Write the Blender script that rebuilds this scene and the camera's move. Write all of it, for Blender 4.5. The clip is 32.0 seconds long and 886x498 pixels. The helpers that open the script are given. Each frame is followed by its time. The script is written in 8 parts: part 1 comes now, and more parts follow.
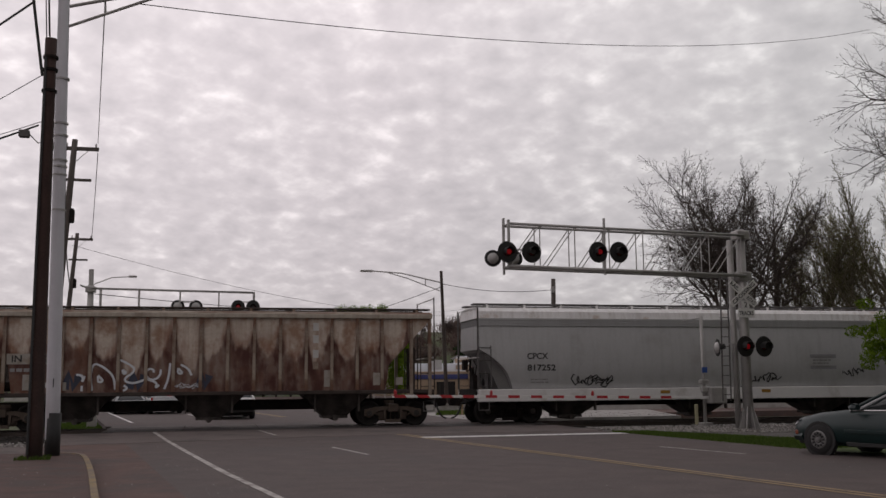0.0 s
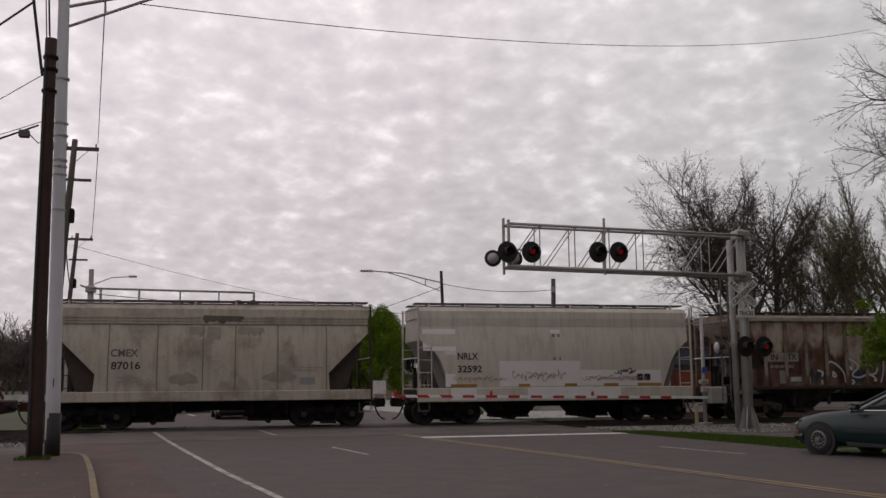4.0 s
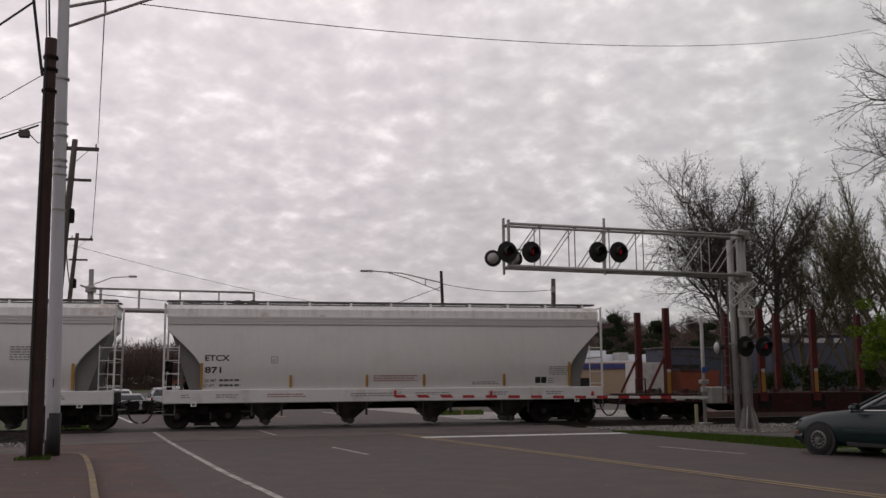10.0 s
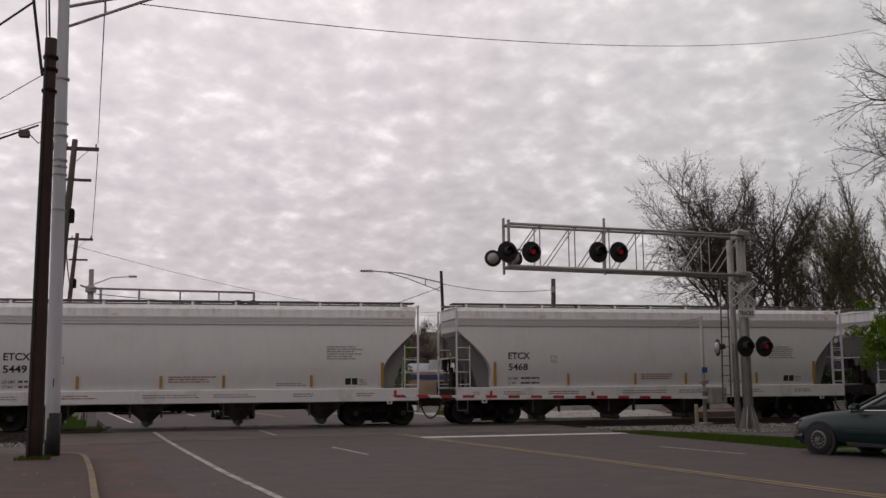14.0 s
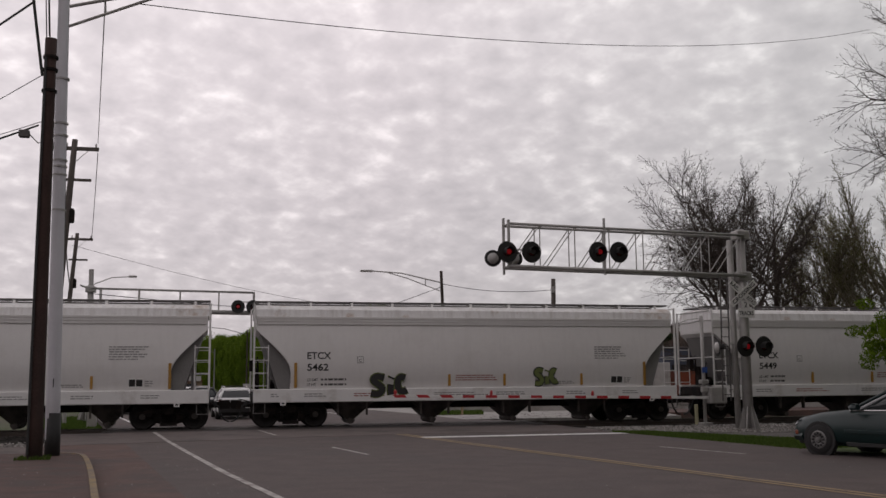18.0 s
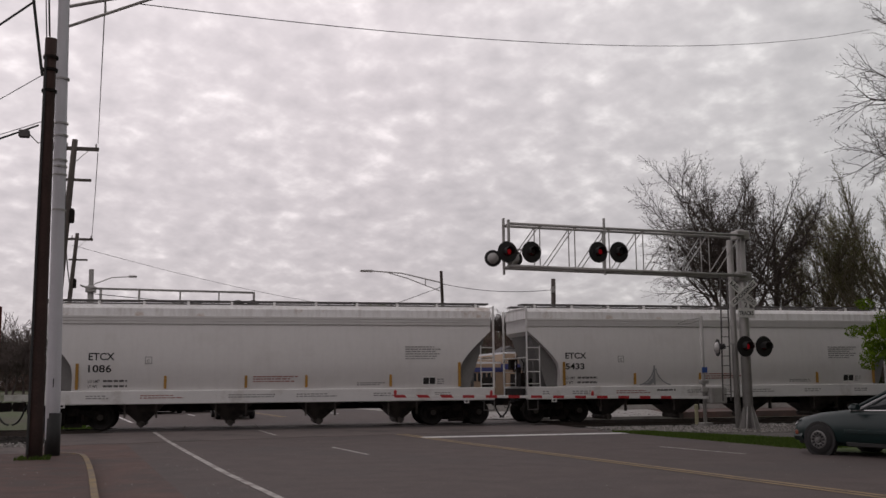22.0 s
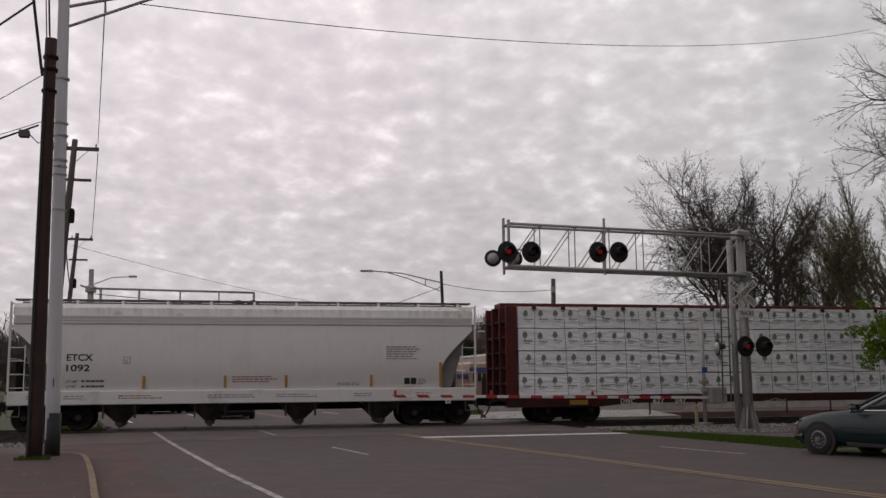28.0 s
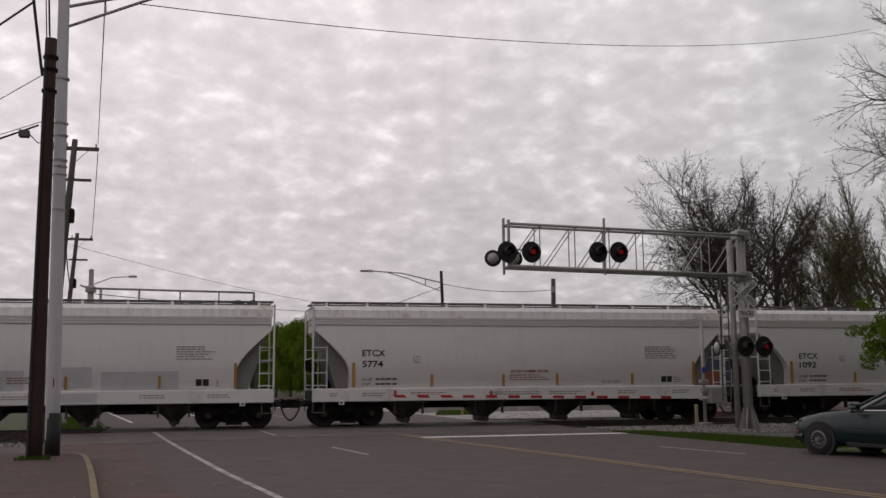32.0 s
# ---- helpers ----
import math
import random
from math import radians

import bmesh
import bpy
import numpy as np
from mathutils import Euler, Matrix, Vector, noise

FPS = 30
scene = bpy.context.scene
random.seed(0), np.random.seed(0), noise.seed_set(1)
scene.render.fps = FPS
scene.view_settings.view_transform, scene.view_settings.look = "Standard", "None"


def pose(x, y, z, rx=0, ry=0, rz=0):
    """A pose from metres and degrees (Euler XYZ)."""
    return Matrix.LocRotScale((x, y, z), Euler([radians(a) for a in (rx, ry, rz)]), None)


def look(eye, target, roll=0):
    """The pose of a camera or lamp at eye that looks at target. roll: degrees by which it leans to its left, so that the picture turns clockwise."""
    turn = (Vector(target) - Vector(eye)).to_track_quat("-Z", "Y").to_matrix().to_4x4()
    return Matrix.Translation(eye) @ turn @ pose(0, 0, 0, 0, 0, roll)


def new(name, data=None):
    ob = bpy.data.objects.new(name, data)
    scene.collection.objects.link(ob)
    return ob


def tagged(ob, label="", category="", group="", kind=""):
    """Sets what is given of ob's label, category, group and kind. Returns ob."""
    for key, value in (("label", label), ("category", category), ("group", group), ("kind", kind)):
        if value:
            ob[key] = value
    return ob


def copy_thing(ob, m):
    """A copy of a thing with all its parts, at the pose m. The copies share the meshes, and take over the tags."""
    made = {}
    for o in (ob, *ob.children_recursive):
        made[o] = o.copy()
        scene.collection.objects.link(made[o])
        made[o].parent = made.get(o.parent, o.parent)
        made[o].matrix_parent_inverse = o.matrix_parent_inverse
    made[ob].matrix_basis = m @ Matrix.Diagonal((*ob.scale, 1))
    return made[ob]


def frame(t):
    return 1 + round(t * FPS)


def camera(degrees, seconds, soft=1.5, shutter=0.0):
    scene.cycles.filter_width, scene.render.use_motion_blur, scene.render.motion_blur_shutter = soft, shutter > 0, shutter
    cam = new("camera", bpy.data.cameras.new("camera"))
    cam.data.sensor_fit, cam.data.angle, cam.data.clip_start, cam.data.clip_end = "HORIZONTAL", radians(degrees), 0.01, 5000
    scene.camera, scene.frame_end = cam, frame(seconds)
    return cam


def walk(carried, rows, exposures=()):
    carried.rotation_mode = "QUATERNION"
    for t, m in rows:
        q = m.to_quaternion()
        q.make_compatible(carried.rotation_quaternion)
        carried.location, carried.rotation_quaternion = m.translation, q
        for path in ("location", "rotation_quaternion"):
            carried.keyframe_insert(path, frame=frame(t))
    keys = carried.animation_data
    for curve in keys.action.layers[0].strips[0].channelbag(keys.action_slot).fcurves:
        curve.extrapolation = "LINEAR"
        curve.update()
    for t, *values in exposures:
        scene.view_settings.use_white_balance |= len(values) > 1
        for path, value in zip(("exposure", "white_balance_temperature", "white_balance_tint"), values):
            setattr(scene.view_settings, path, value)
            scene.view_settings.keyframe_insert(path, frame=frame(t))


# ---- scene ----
cam = camera(48.27, 32.0)
EYE = (0.0, -37.84, 1.61)
HEAD, TILT, LEAN = radians(13.144), radians(7.63), -0.45
AIM = (EYE[0] + math.sin(HEAD) * math.cos(TILT), EYE[1] + math.cos(HEAD) * math.cos(TILT), EYE[2] + math.sin(TILT))
STAND = look(EYE, AIM, LEAN)
walk(cam, [(0.0, STAND), (32.0, STAND)], [(0.0, 0.0, 6650, 12.5), (32.0, 0.0, 6650, 12.5)])

SPEED = 7.08      # metres a second, to the east along x, as it is at 16 s on the whole


def run(t):
    """How far the train has rolled since 16 s: it slows a little, then picks up again."""
    knots = ((0.0, 7.18), (13.0, 7.17), (18.0, 7.085), (23.0, 7.01), (25.0, 7.015), (29.0, 7.06), (32.0, 7.07))
    far, step = 0.0, 0.02
    n = int(round(abs(t - 16.0) / step))
    way = 1 if t > 16.0 else -1
    for i in range(n):
        q = 16.0 + way * (i + 0.5) * step
        for (a, va), (b, vb) in zip(knots, knots[1:]):
            if a <= q <= b:
                far += way * step * (va + (vb - va) * (q - a) / (b - a))
                break
    return far


# ---- sky and sun ----
SUN_EL, SUN_ROT = radians(48), radians(200)


def make_world():
    w = bpy.data.worlds.new("sky")
    scene.world = w
    w.use_nodes = True
    nt = w.node_tree
    nt.nodes.clear()
    n, l = nt.nodes.new, nt.links.new
    tc = n("ShaderNodeTexCoord")
    sep = n("ShaderNodeSeparateXYZ")
    l(tc.outputs["Generated"], sep.inputs[0])
    up = n("ShaderNodeMath"); up.operation = "MAXIMUM"; up.inputs[1].default_value = 0.0
    l(sep.outputs[2], up.inputs[0])
    hz = n("ShaderNodeMath"); hz.operation = "ADD"; hz.inputs[1].default_value = 0.34
    l(up.outputs[0], hz.inputs[0])
    px = n("ShaderNodeMath"); px.operation = "DIVIDE"
    py = n("ShaderNodeMath"); py.operation = "DIVIDE"
    l(sep.outputs[0], px.inputs[0]); l(hz.outputs[0], px.inputs[1])
    l(sep.outputs[1], py.inputs[0]); l(hz.outputs[0], py.inputs[1])
    com = n("ShaderNodeCombineXYZ")
    l(px.outputs[0], com.inputs[0]); l(py.outputs[0], com.inputs[1])
    # the cloud cells lie in rows that slant to the north-east
    rows = n("ShaderNodeMapping"); rows.inputs["Rotation"].default_value = (0, 0, radians(-28)); rows.inputs["Scale"].default_value = (0.95, 0.85, 1.0)
    l(com.outputs[0], rows.inputs["Vector"])
    big = n("ShaderNodeTexNoise"); big.inputs["Scale"].default_value = 1.6
    big.inputs["Detail"].default_value = 3
    mid = n("ShaderNodeTexNoise"); mid.inputs["Scale"].default_value = 10.5
    mid.inputs["Detail"].default_value = 4; mid.inputs["Roughness"].default_value = 0.55
    mid.inputs["Distortion"].default_value = 0.25
    l(com.outputs[0], big.inputs["Vector"]); l(rows.outputs[0], mid.inputs["Vector"])
    fine = n("ShaderNodeTexNoise"); fine.inputs["Scale"].default_value = 22.0
    fine.inputs["Detail"].default_value = 3; fine.inputs["Roughness"].default_value = 0.5
    l(rows.outputs[0], fine.inputs["Vector"])
    cells = n("ShaderNodeMix"); cells.data_type = "FLOAT"; cells.inputs[0].default_value = 0.5
    l(mid.outputs["Fac"], cells.inputs[2]); l(fine.outputs["Fac"], cells.inputs[3])
    mixn = n("ShaderNodeMix"); mixn.data_type = "FLOAT"; mixn.inputs[0].default_value = 0.80
    l(big.outputs["Fac"], mixn.inputs[2]); l(cells.outputs[0], mixn.inputs[3])
    ramp = n("ShaderNodeValToRGB")
    e = ramp.color_ramp.elements
    e[0].position, e[0].color = 0.38, (0.735, 0.69, 0.72, 1)
    e[1].position, e[1].color = 0.64, (1.20, 1.13, 1.155, 1)
    m = ramp.color_ramp.elements.new(0.51); m.color = (0.865, 0.81, 0.84, 1)
    m = ramp.color_ramp.elements.new(0.57); m.color = (0.975, 0.92, 0.945, 1)
    l(mixn.outputs[0], ramp.inputs[0])
    # the cover thins to the north and thickens to the south and east
    nw = n("ShaderNodeVectorMath"); nw.operation = "DOT_PRODUCT"
    nw.inputs[1].default_value = (-0.45, 0.85, -0.20)
    l(tc.outputs["Generated"], nw.inputs[0])
    half = n("ShaderNodeMath"); half.operation = "MULTIPLY_ADD"
    half.inputs[1].default_value, half.inputs[2].default_value = 0.5, 0.5
    l(nw.outputs["Value"], half.inputs[0])
    thin = n("ShaderNodeValToRGB")
    te = thin.color_ramp.elements
    te[0].position, te[0].color = 0.0, (0.51, 0.51, 0.51, 1)
    te[1].position, te[1].color = 0.96, (1.06, 1.06, 1.06, 1)
    for pos, val in ((0.42, 0.49), (0.70, 0.80), (0.865, 0.94)):
        q = te.new(pos); q.color = (val, val, val, 1)
    l(half.outputs[0], thin.inputs[0])
    # and is greyer towards the horizon
    low = n("ShaderNodeMapRange")
    low.inputs[1].default_value, low.inputs[2].default_value = 0.02, 0.36
    low.inputs[3].default_value, low.inputs[4].default_value = 0.63, 1.05
    l(up.outputs[0], low.inputs[0])
    both = n("ShaderNodeMath"); both.operation = "MULTIPLY"
    l(thin.outputs[0], both.inputs[0]); l(low.outputs[0], both.inputs[1])
    dim = n("ShaderNodeMix"); dim.data_type = "RGBA"; dim.blend_type = "MULTIPLY"; dim.inputs[0].default_value = 1.0
    # pinkish light in the west, plain grey in the east
    east = n("ShaderNodeMapRange")
    east.inputs[1].default_value, east.inputs[2].default_value = 0.16, 0.62
    l(sep.outputs[0], east.inputs[0])
    cast = n("ShaderNodeMix"); cast.data_type = "RGBA"
    cast.inputs[6].default_value, cast.inputs[7].default_value = (1.0, 1.0, 1.0, 1), (0.93, 0.99, 0.965, 1)
    l(east.outputs[0], cast.inputs[0])
    tint = n("ShaderNodeMix"); tint.data_type = "RGBA"; tint.blend_type = "MULTIPLY"; tint.inputs[0].default_value = 1.0
    l(ramp.outputs[0], tint.inputs[6]); l(cast.outputs[2], tint.inputs[7])
    l(tint.outputs[2], dim.inputs[6]); l(both.outputs[0], dim.inputs[7])
    sky = n("ShaderNodeTexSky"); sky.sky_type = "NISHITA"; sky.sun_disc = False
    sky.sun_elevation, sky.sun_rotation = SUN_EL, SUN_ROT
    b1 = n("ShaderNodeBackground"); b1.inputs[1].default_value = 0.05
    b2 = n("ShaderNodeBackground"); b2.inputs[1].default_value = 1.0
    l(sky.outputs[0], b1.inputs[0]); l(dim.outputs[2], b2.inputs[0])
    mx = n("ShaderNodeMixShader"); mx.inputs[0].default_value = 0.94
    l(b1.outputs[0], mx.inputs[1]); l(b2.outputs[0], mx.inputs[2])
    out = n("ShaderNodeOutputWorld")
    l(mx.outputs[0], out.inputs[0])


make_world()
sun = new("sun", bpy.data.lights.new("sun", "SUN"))
sun.data.energy, sun.data.angle, sun.data.color = 0.12, radians(25), (1.0, 0.96, 0.92)
sun.matrix_world = look((0, 0, 30), (0 + math.sin(radians(20)) * 8, 8, 20))

# ---- materials ----
MATS = {}


def mat(name, col, rough=0.6, metal=0.0, var=0.25, scale=2.0, bump=0.0, bscale=40.0, col2=None, stain=None, stain_scale=0.6,
        stain_amt=0.5, spec=0.5, emit=None, estr=0.0, rand=0.0, streak=False, streak_col=None, streak_amt=0.0, stretch=1.0):
    """A surface of one colour with grain at two scales, stains and fine relief; coordinates in metres."""
    if name in MATS:
        return MATS[name]
    m = bpy.data.materials.new(name)
    m.use_nodes = True
    nt = m.node_tree
    n, l = nt.nodes.new, nt.links.new
    bs = nt.nodes["Principled BSDF"]
    bs.inputs["Roughness"].default_value, bs.inputs["Metallic"].default_value = rough, metal
    bs.inputs["Specular IOR Level"].default_value = spec
    tc = n("ShaderNodeTexCoord")
    vec = tc.outputs["Object"]
    if col2 is None:
        col2 = tuple(c * (1 - var) for c in col)
    na = n("ShaderNodeTexNoise"); na.inputs["Scale"].default_value = scale; na.inputs["Detail"].default_value = 4
    nb = n("ShaderNodeTexNoise"); nb.inputs["Scale"].default_value = scale * 14; nb.inputs["Detail"].default_value = 3
    l(vec, na.inputs["Vector"]); l(vec, nb.inputs["Vector"])
    av = n("ShaderNodeMix"); av.data_type = "FLOAT"; av.inputs[0].default_value = 0.4
    l(na.outputs["Fac"], av.inputs[2]); l(nb.outputs["Fac"], av.inputs[3])
    mr = n("ShaderNodeMapRange"); mr.inputs[1].default_value, mr.inputs[2].default_value = 0.34, 0.66
    l(av.outputs[0], mr.inputs[0])
    mx = n("ShaderNodeMix"); mx.data_type = "RGBA"
    mx.inputs[6].default_value, mx.inputs[7].default_value = (*col, 1), (*col2, 1)
    l(mr.outputs[0], mx.inputs[0])
    colour = mx.outputs[2]
    if stain:
        ns = n("ShaderNodeTexNoise"); ns.inputs["Scale"].default_value = stain_scale; ns.inputs["Detail"].default_value = 6
        ns.inputs["Roughness"].default_value = 0.62
        sm = n("ShaderNodeMapping"); sm.inputs["Scale"].default_value = (1.0, 1.0, stretch)
        l(vec, sm.inputs["Vector"]); l(sm.outputs[0], ns.inputs["Vector"])
        r2 = n("ShaderNodeMapRange")
        r2.inputs[1].default_value, r2.inputs[2].default_value = 0.62 - 0.25 * stain_amt, 0.78 - 0.25 * stain_amt
        r2.inputs[4].default_value = 0.85
        l(ns.outputs["Fac"], r2.inputs[0])
        m2 = n("ShaderNodeMix"); m2.data_type = "RGBA"; m2.inputs[7].default_value = (*stain, 1)
        l(colour, m2.inputs[6]); l(r2.outputs[0], m2.inputs[0])
        colour = m2.outputs[2]
    if streak_amt > 0:
        mp = n("ShaderNodeMapping"); mp.inputs["Scale"].default_value = (2.6, 2.6, 0.16)
        l(vec, mp.inputs["Vector"])
        n3 = n("ShaderNodeTexNoise"); n3.inputs["Scale"].default_value = 2.2; n3.inputs["Detail"].default_value = 6
        l(mp.outputs[0], n3.inputs["Vector"])
        r3 = n("ShaderNodeMapRange"); r3.inputs[1].default_value, r3.inputs[2].default_value = 0.46, 0.74
        r3.inputs[4].default_value = streak_amt
        l(n3.outputs["Fac"], r3.inputs[0])
        m3 = n("ShaderNodeMix"); m3.data_type = "RGBA"; m3.inputs[7].default_value = (*(streak_col or (0.1, 0.09, 0.08)), 1)
        l(colour, m3.inputs[6]); l(r3.outputs[0], m3.inputs[0])
        colour = m3.outputs[2]
    if rand:
        oi = n("ShaderNodeObjectInfo")
        r4 = n("ShaderNodeMapRange"); r4.inputs[3].default_value, r4.inputs[4].default_value = 1 - rand, 1 + rand
        l(oi.outputs["Random"], r4.inputs[0])
        hs = n("ShaderNodeHueSaturation")
        l(colour, hs.inputs["Color"]); l(r4.outputs[0], hs.inputs["Value"])
        colour = hs.outputs[0]
    l(colour, bs.inputs["Base Color"])
    rr = n("ShaderNodeMapRange"); rr.inputs[3].default_value, rr.inputs[4].default_value = max(0.02, rough - 0.1), min(1, rough + 0.1)
    l(nb.outputs["Fac"], rr.inputs[0]); l(rr.outputs[0], bs.inputs["Roughness"])
    if bump > 0:
        nc = n("ShaderNodeTexNoise"); nc.inputs["Scale"].default_value = bscale; nc.inputs["Detail"].default_value = 4
        l(vec, nc.inputs["Vector"])
        bp = n("ShaderNodeBump"); bp.inputs["Strength"].default_value = 0.6; bp.inputs["Distance"].default_value = bump
        l(nc.outputs["Fac"], bp.inputs["Height"]); l(bp.outputs[0], bs.inputs["Normal"])
    if emit:
        bs.inputs["Emission Color"].default_value = (*emit, 1)
        bs.inputs["Emission Strength"].default_value = estr
    MATS[name] = m
    return m


def leaf_mat(name, a, b):  # each small piece takes its own shade between the two colours
    if name in MATS:
        return MATS[name]
    m = bpy.data.materials.new(name)
    m.use_nodes = True
    nt = m.node_tree
    n, l = nt.nodes.new, nt.links.new
    bs = nt.nodes["Principled BSDF"]
    bs.inputs["Roughness"].default_value = 0.8
    bs.inputs["Specular IOR Level"].default_value = 0.12
    g = n("ShaderNodeNewGeometry")
    mx = n("ShaderNodeMix"); mx.data_type = "RGBA"
    mx.inputs[6].default_value, mx.inputs[7].default_value = (*a, 1), (*b, 1)
    l(g.outputs["Random Per Island"], mx.inputs[0])
    l(mx.outputs[2], bs.inputs["Base Color"])
    tr = n("ShaderNodeBsdfTranslucent")
    l(mx.outputs[2], tr.inputs[0])
    ms = n("ShaderNodeMixShader"); ms.inputs[0].default_value = 0.3
    l(bs.outputs[0], ms.inputs[1]); l(tr.outputs[0], ms.inputs[2])
    l(ms.outputs[0], nt.nodes["Material Output"].inputs[0])
    MATS[name] = m
    return m


def glass_mat(name, col, rough=0.04):
    if name in MATS:
        return MATS[name]
    m = bpy.data.materials.new(name)
    m.use_nodes = True
    bs = m.node_tree.nodes["Principled BSDF"]
    bs.inputs["Base Color"].default_value = (*col, 1)
    bs.inputs["Roughness"].default_value = rough
    bs.inputs["Specular IOR Level"].default_value = 0.8
    MATS[name] = m
    return m


ASPHALT = mat("asphalt", (0.112, 0.086, 0.080), 0.85, var=0.34, scale=1.5, bump=0.008, bscale=45, stain=(0.080, 0.066, 0.063), stain_scale=0.30, stain_amt=0.5, stretch=1.0)
ASPHALT_OLD = mat("old_asphalt", (0.148, 0.089, 0.076), 0.9, var=0.42, scale=1.8, bump=0.012, bscale=40, stain=(0.078, 0.060, 0.056), stain_scale=0.55, stain_amt=0.62)
CROSSING = mat("crossing_panel", (0.14, 0.112, 0.105), 0.85, var=0.2, scale=0.6, bump=0.005, stain=(0.06, 0.055, 0.05), stain_scale=0.7, stain_amt=0.5)
# oil and the shade about the train, mixed into one near-black
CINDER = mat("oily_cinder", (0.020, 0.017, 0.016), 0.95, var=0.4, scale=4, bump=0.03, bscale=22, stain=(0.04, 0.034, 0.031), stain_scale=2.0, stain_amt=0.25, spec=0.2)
PALE_GRAVEL = mat("pale_gravel", (0.40, 0.38, 0.36), 0.9, var=0.25, scale=2, bump=0.012, bscale=25, stain=(0.17, 0.155, 0.145), stain_scale=1.2, stain_amt=0.45)
# oil stain plus the train's contact shade, both put into the colour
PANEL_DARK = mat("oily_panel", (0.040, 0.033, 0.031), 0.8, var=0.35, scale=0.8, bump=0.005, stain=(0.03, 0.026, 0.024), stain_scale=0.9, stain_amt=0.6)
GRASS = mat("grass", (0.07, 0.11, 0.02), 0.9, var=0.4, scale=1.2, bump=0.03, bscale=30, stain=(0.11, 0.10, 0.05), stain_scale=0.5, stain_amt=0.5)
DIRT = mat("dirt", (0.085, 0.078, 0.05), 0.95, var=0.4, scale=0.3, bump=0.03, bscale=20, stain=(0.07, 0.10, 0.03), stain_scale=0.08, stain_amt=0.8)
GRAVEL = mat("gravel", (0.145, 0.132, 0.122), 0.9, var=0.45, scale=6, bump=0.03, bscale=22, stain=(0.08, 0.072, 0.066), stain_scale=1.5, stain_amt=0.5)
STONE_DARK = leaf_mat("oily_stone", (0.02, 0.018, 0.017), (0.075, 0.068, 0.062))
STONE = leaf_mat("ballast_stone", (0.13, 0.12, 0.112), (0.48, 0.455, 0.43))
BLADE = leaf_mat("grass_blade", (0.045, 0.085, 0.012), (0.105, 0.155, 0.032))
# both brush colours are lightened: distance haze is mixed into them
THICKET = leaf_mat("thicket", (0.085, 0.058, 0.050), (0.17, 0.125, 0.11))
THICKET_DARK = leaf_mat("dark_thicket", (0.045, 0.04, 0.032), (0.11, 0.095, 0.078))
CONCRETE = mat("concrete", (0.40, 0.38, 0.36), 0.85, var=0.25, scale=1.5, bump=0.004, stain=(0.22, 0.2, 0.18), stain_scale=0.8, stain_amt=0.5)
WALKWAY = mat("worn_walkway", (0.115, 0.066, 0.056), 0.9, var=0.45, scale=2.2, bump=0.012, bscale=35, stain=(0.066, 0.050, 0.046), stain_scale=1.2, stain_amt=0.65)
ROOF_RED = mat("dull_red_roof", (0.30, 0.07, 0.06), 0.7, var=0.3, scale=1.5)
LINE_WHITE = mat("road_paint_white", (0.80, 0.79, 0.77), 0.8, var=0.2, scale=3, stain=(0.35, 0.34, 0.33), stain_scale=3, stain_amt=0.3)
LINE_WORN = mat("road_paint_worn", (0.56, 0.53, 0.50), 0.85, var=0.3, scale=4, stain=(0.17, 0.14, 0.13), stain_scale=2.2, stain_amt=0.6)
LINE_YELLOW = mat("road_paint_yellow", (0.36, 0.26, 0.15), 0.8, var=0.3, scale=3, stain=(0.17, 0.13, 0.09), stain_scale=2.5, stain_amt=0.55)
KERB_YELLOW = mat("kerb_paint", (0.33, 0.24, 0.12), 0.85, var=0.4, scale=3, bump=0.006, stain=(0.17, 0.135, 0.11), stain_scale=1.6, stain_amt=0.85)
STEEL_RAIL = mat("rail_steel", (0.10, 0.08, 0.07), 0.5, 0.5, var=0.3)
RUST_DARK = mat("dark_rust", (0.06, 0.045, 0.038), 0.85, var=0.4, scale=3, bump=0.003)
GREY_PAINT = mat("hopper_grey", (0.705, 0.683, 0.673), 0.5, var=0.06, scale=0.5, stain=(0.63, 0.605, 0.59), stain_scale=0.8, stain_amt=0.3, streak_amt=0.07, streak_col=(0.30, 0.27, 0.24))
# lighter than the hull grey: gleam of the sky is put into the colour
GREY_ROOF = mat("hopper_roof", (0.88, 0.865, 0.86), 0.45, var=0.12, scale=1, stain=(0.38, 0.23, 0.13), stain_scale=1.1, stain_amt=0.2, streak_amt=0.3, streak_col=(0.3, 0.25, 0.2))
GREY_SILL = mat("sill_grey", (0.75, 0.735, 0.725), 0.55, var=0.1, scale=1.5, stain=(0.5, 0.47, 0.44), stain_scale=1.2, stain_amt=0.25)
# hull grey taken down: the shade under the roof end is in this colour
GREY_SLOPE_SHADE = mat("slope_grey", (0.20, 0.193, 0.188), 0.6, var=0.2, scale=1)
COOL_GREY = mat("cool_grey", (0.43, 0.43, 0.43), 0.55, var=0.1, scale=0.8, stain=(0.34, 0.33, 0.32), stain_scale=0.8, stain_amt=0.3, streak_amt=0.18, streak_col=(0.2, 0.18, 0.17))
BEIGE_OLD = mat("weathered_beige", (0.445, 0.39, 0.325), 0.65, var=0.18, scale=0.8, stain=(0.20, 0.155, 0.12), stain_scale=0.7, stain_amt=0.45, streak_amt=0.45, streak_col=(0.17, 0.125, 0.09))
BEIGE_CLEAN = mat("dusty_beige", (0.565, 0.515, 0.445), 0.65, var=0.10, scale=0.8, stain=(0.40, 0.35, 0.29), stain_scale=0.6, stain_amt=0.3, streak_amt=0.42, streak_col=(0.25, 0.21, 0.15))
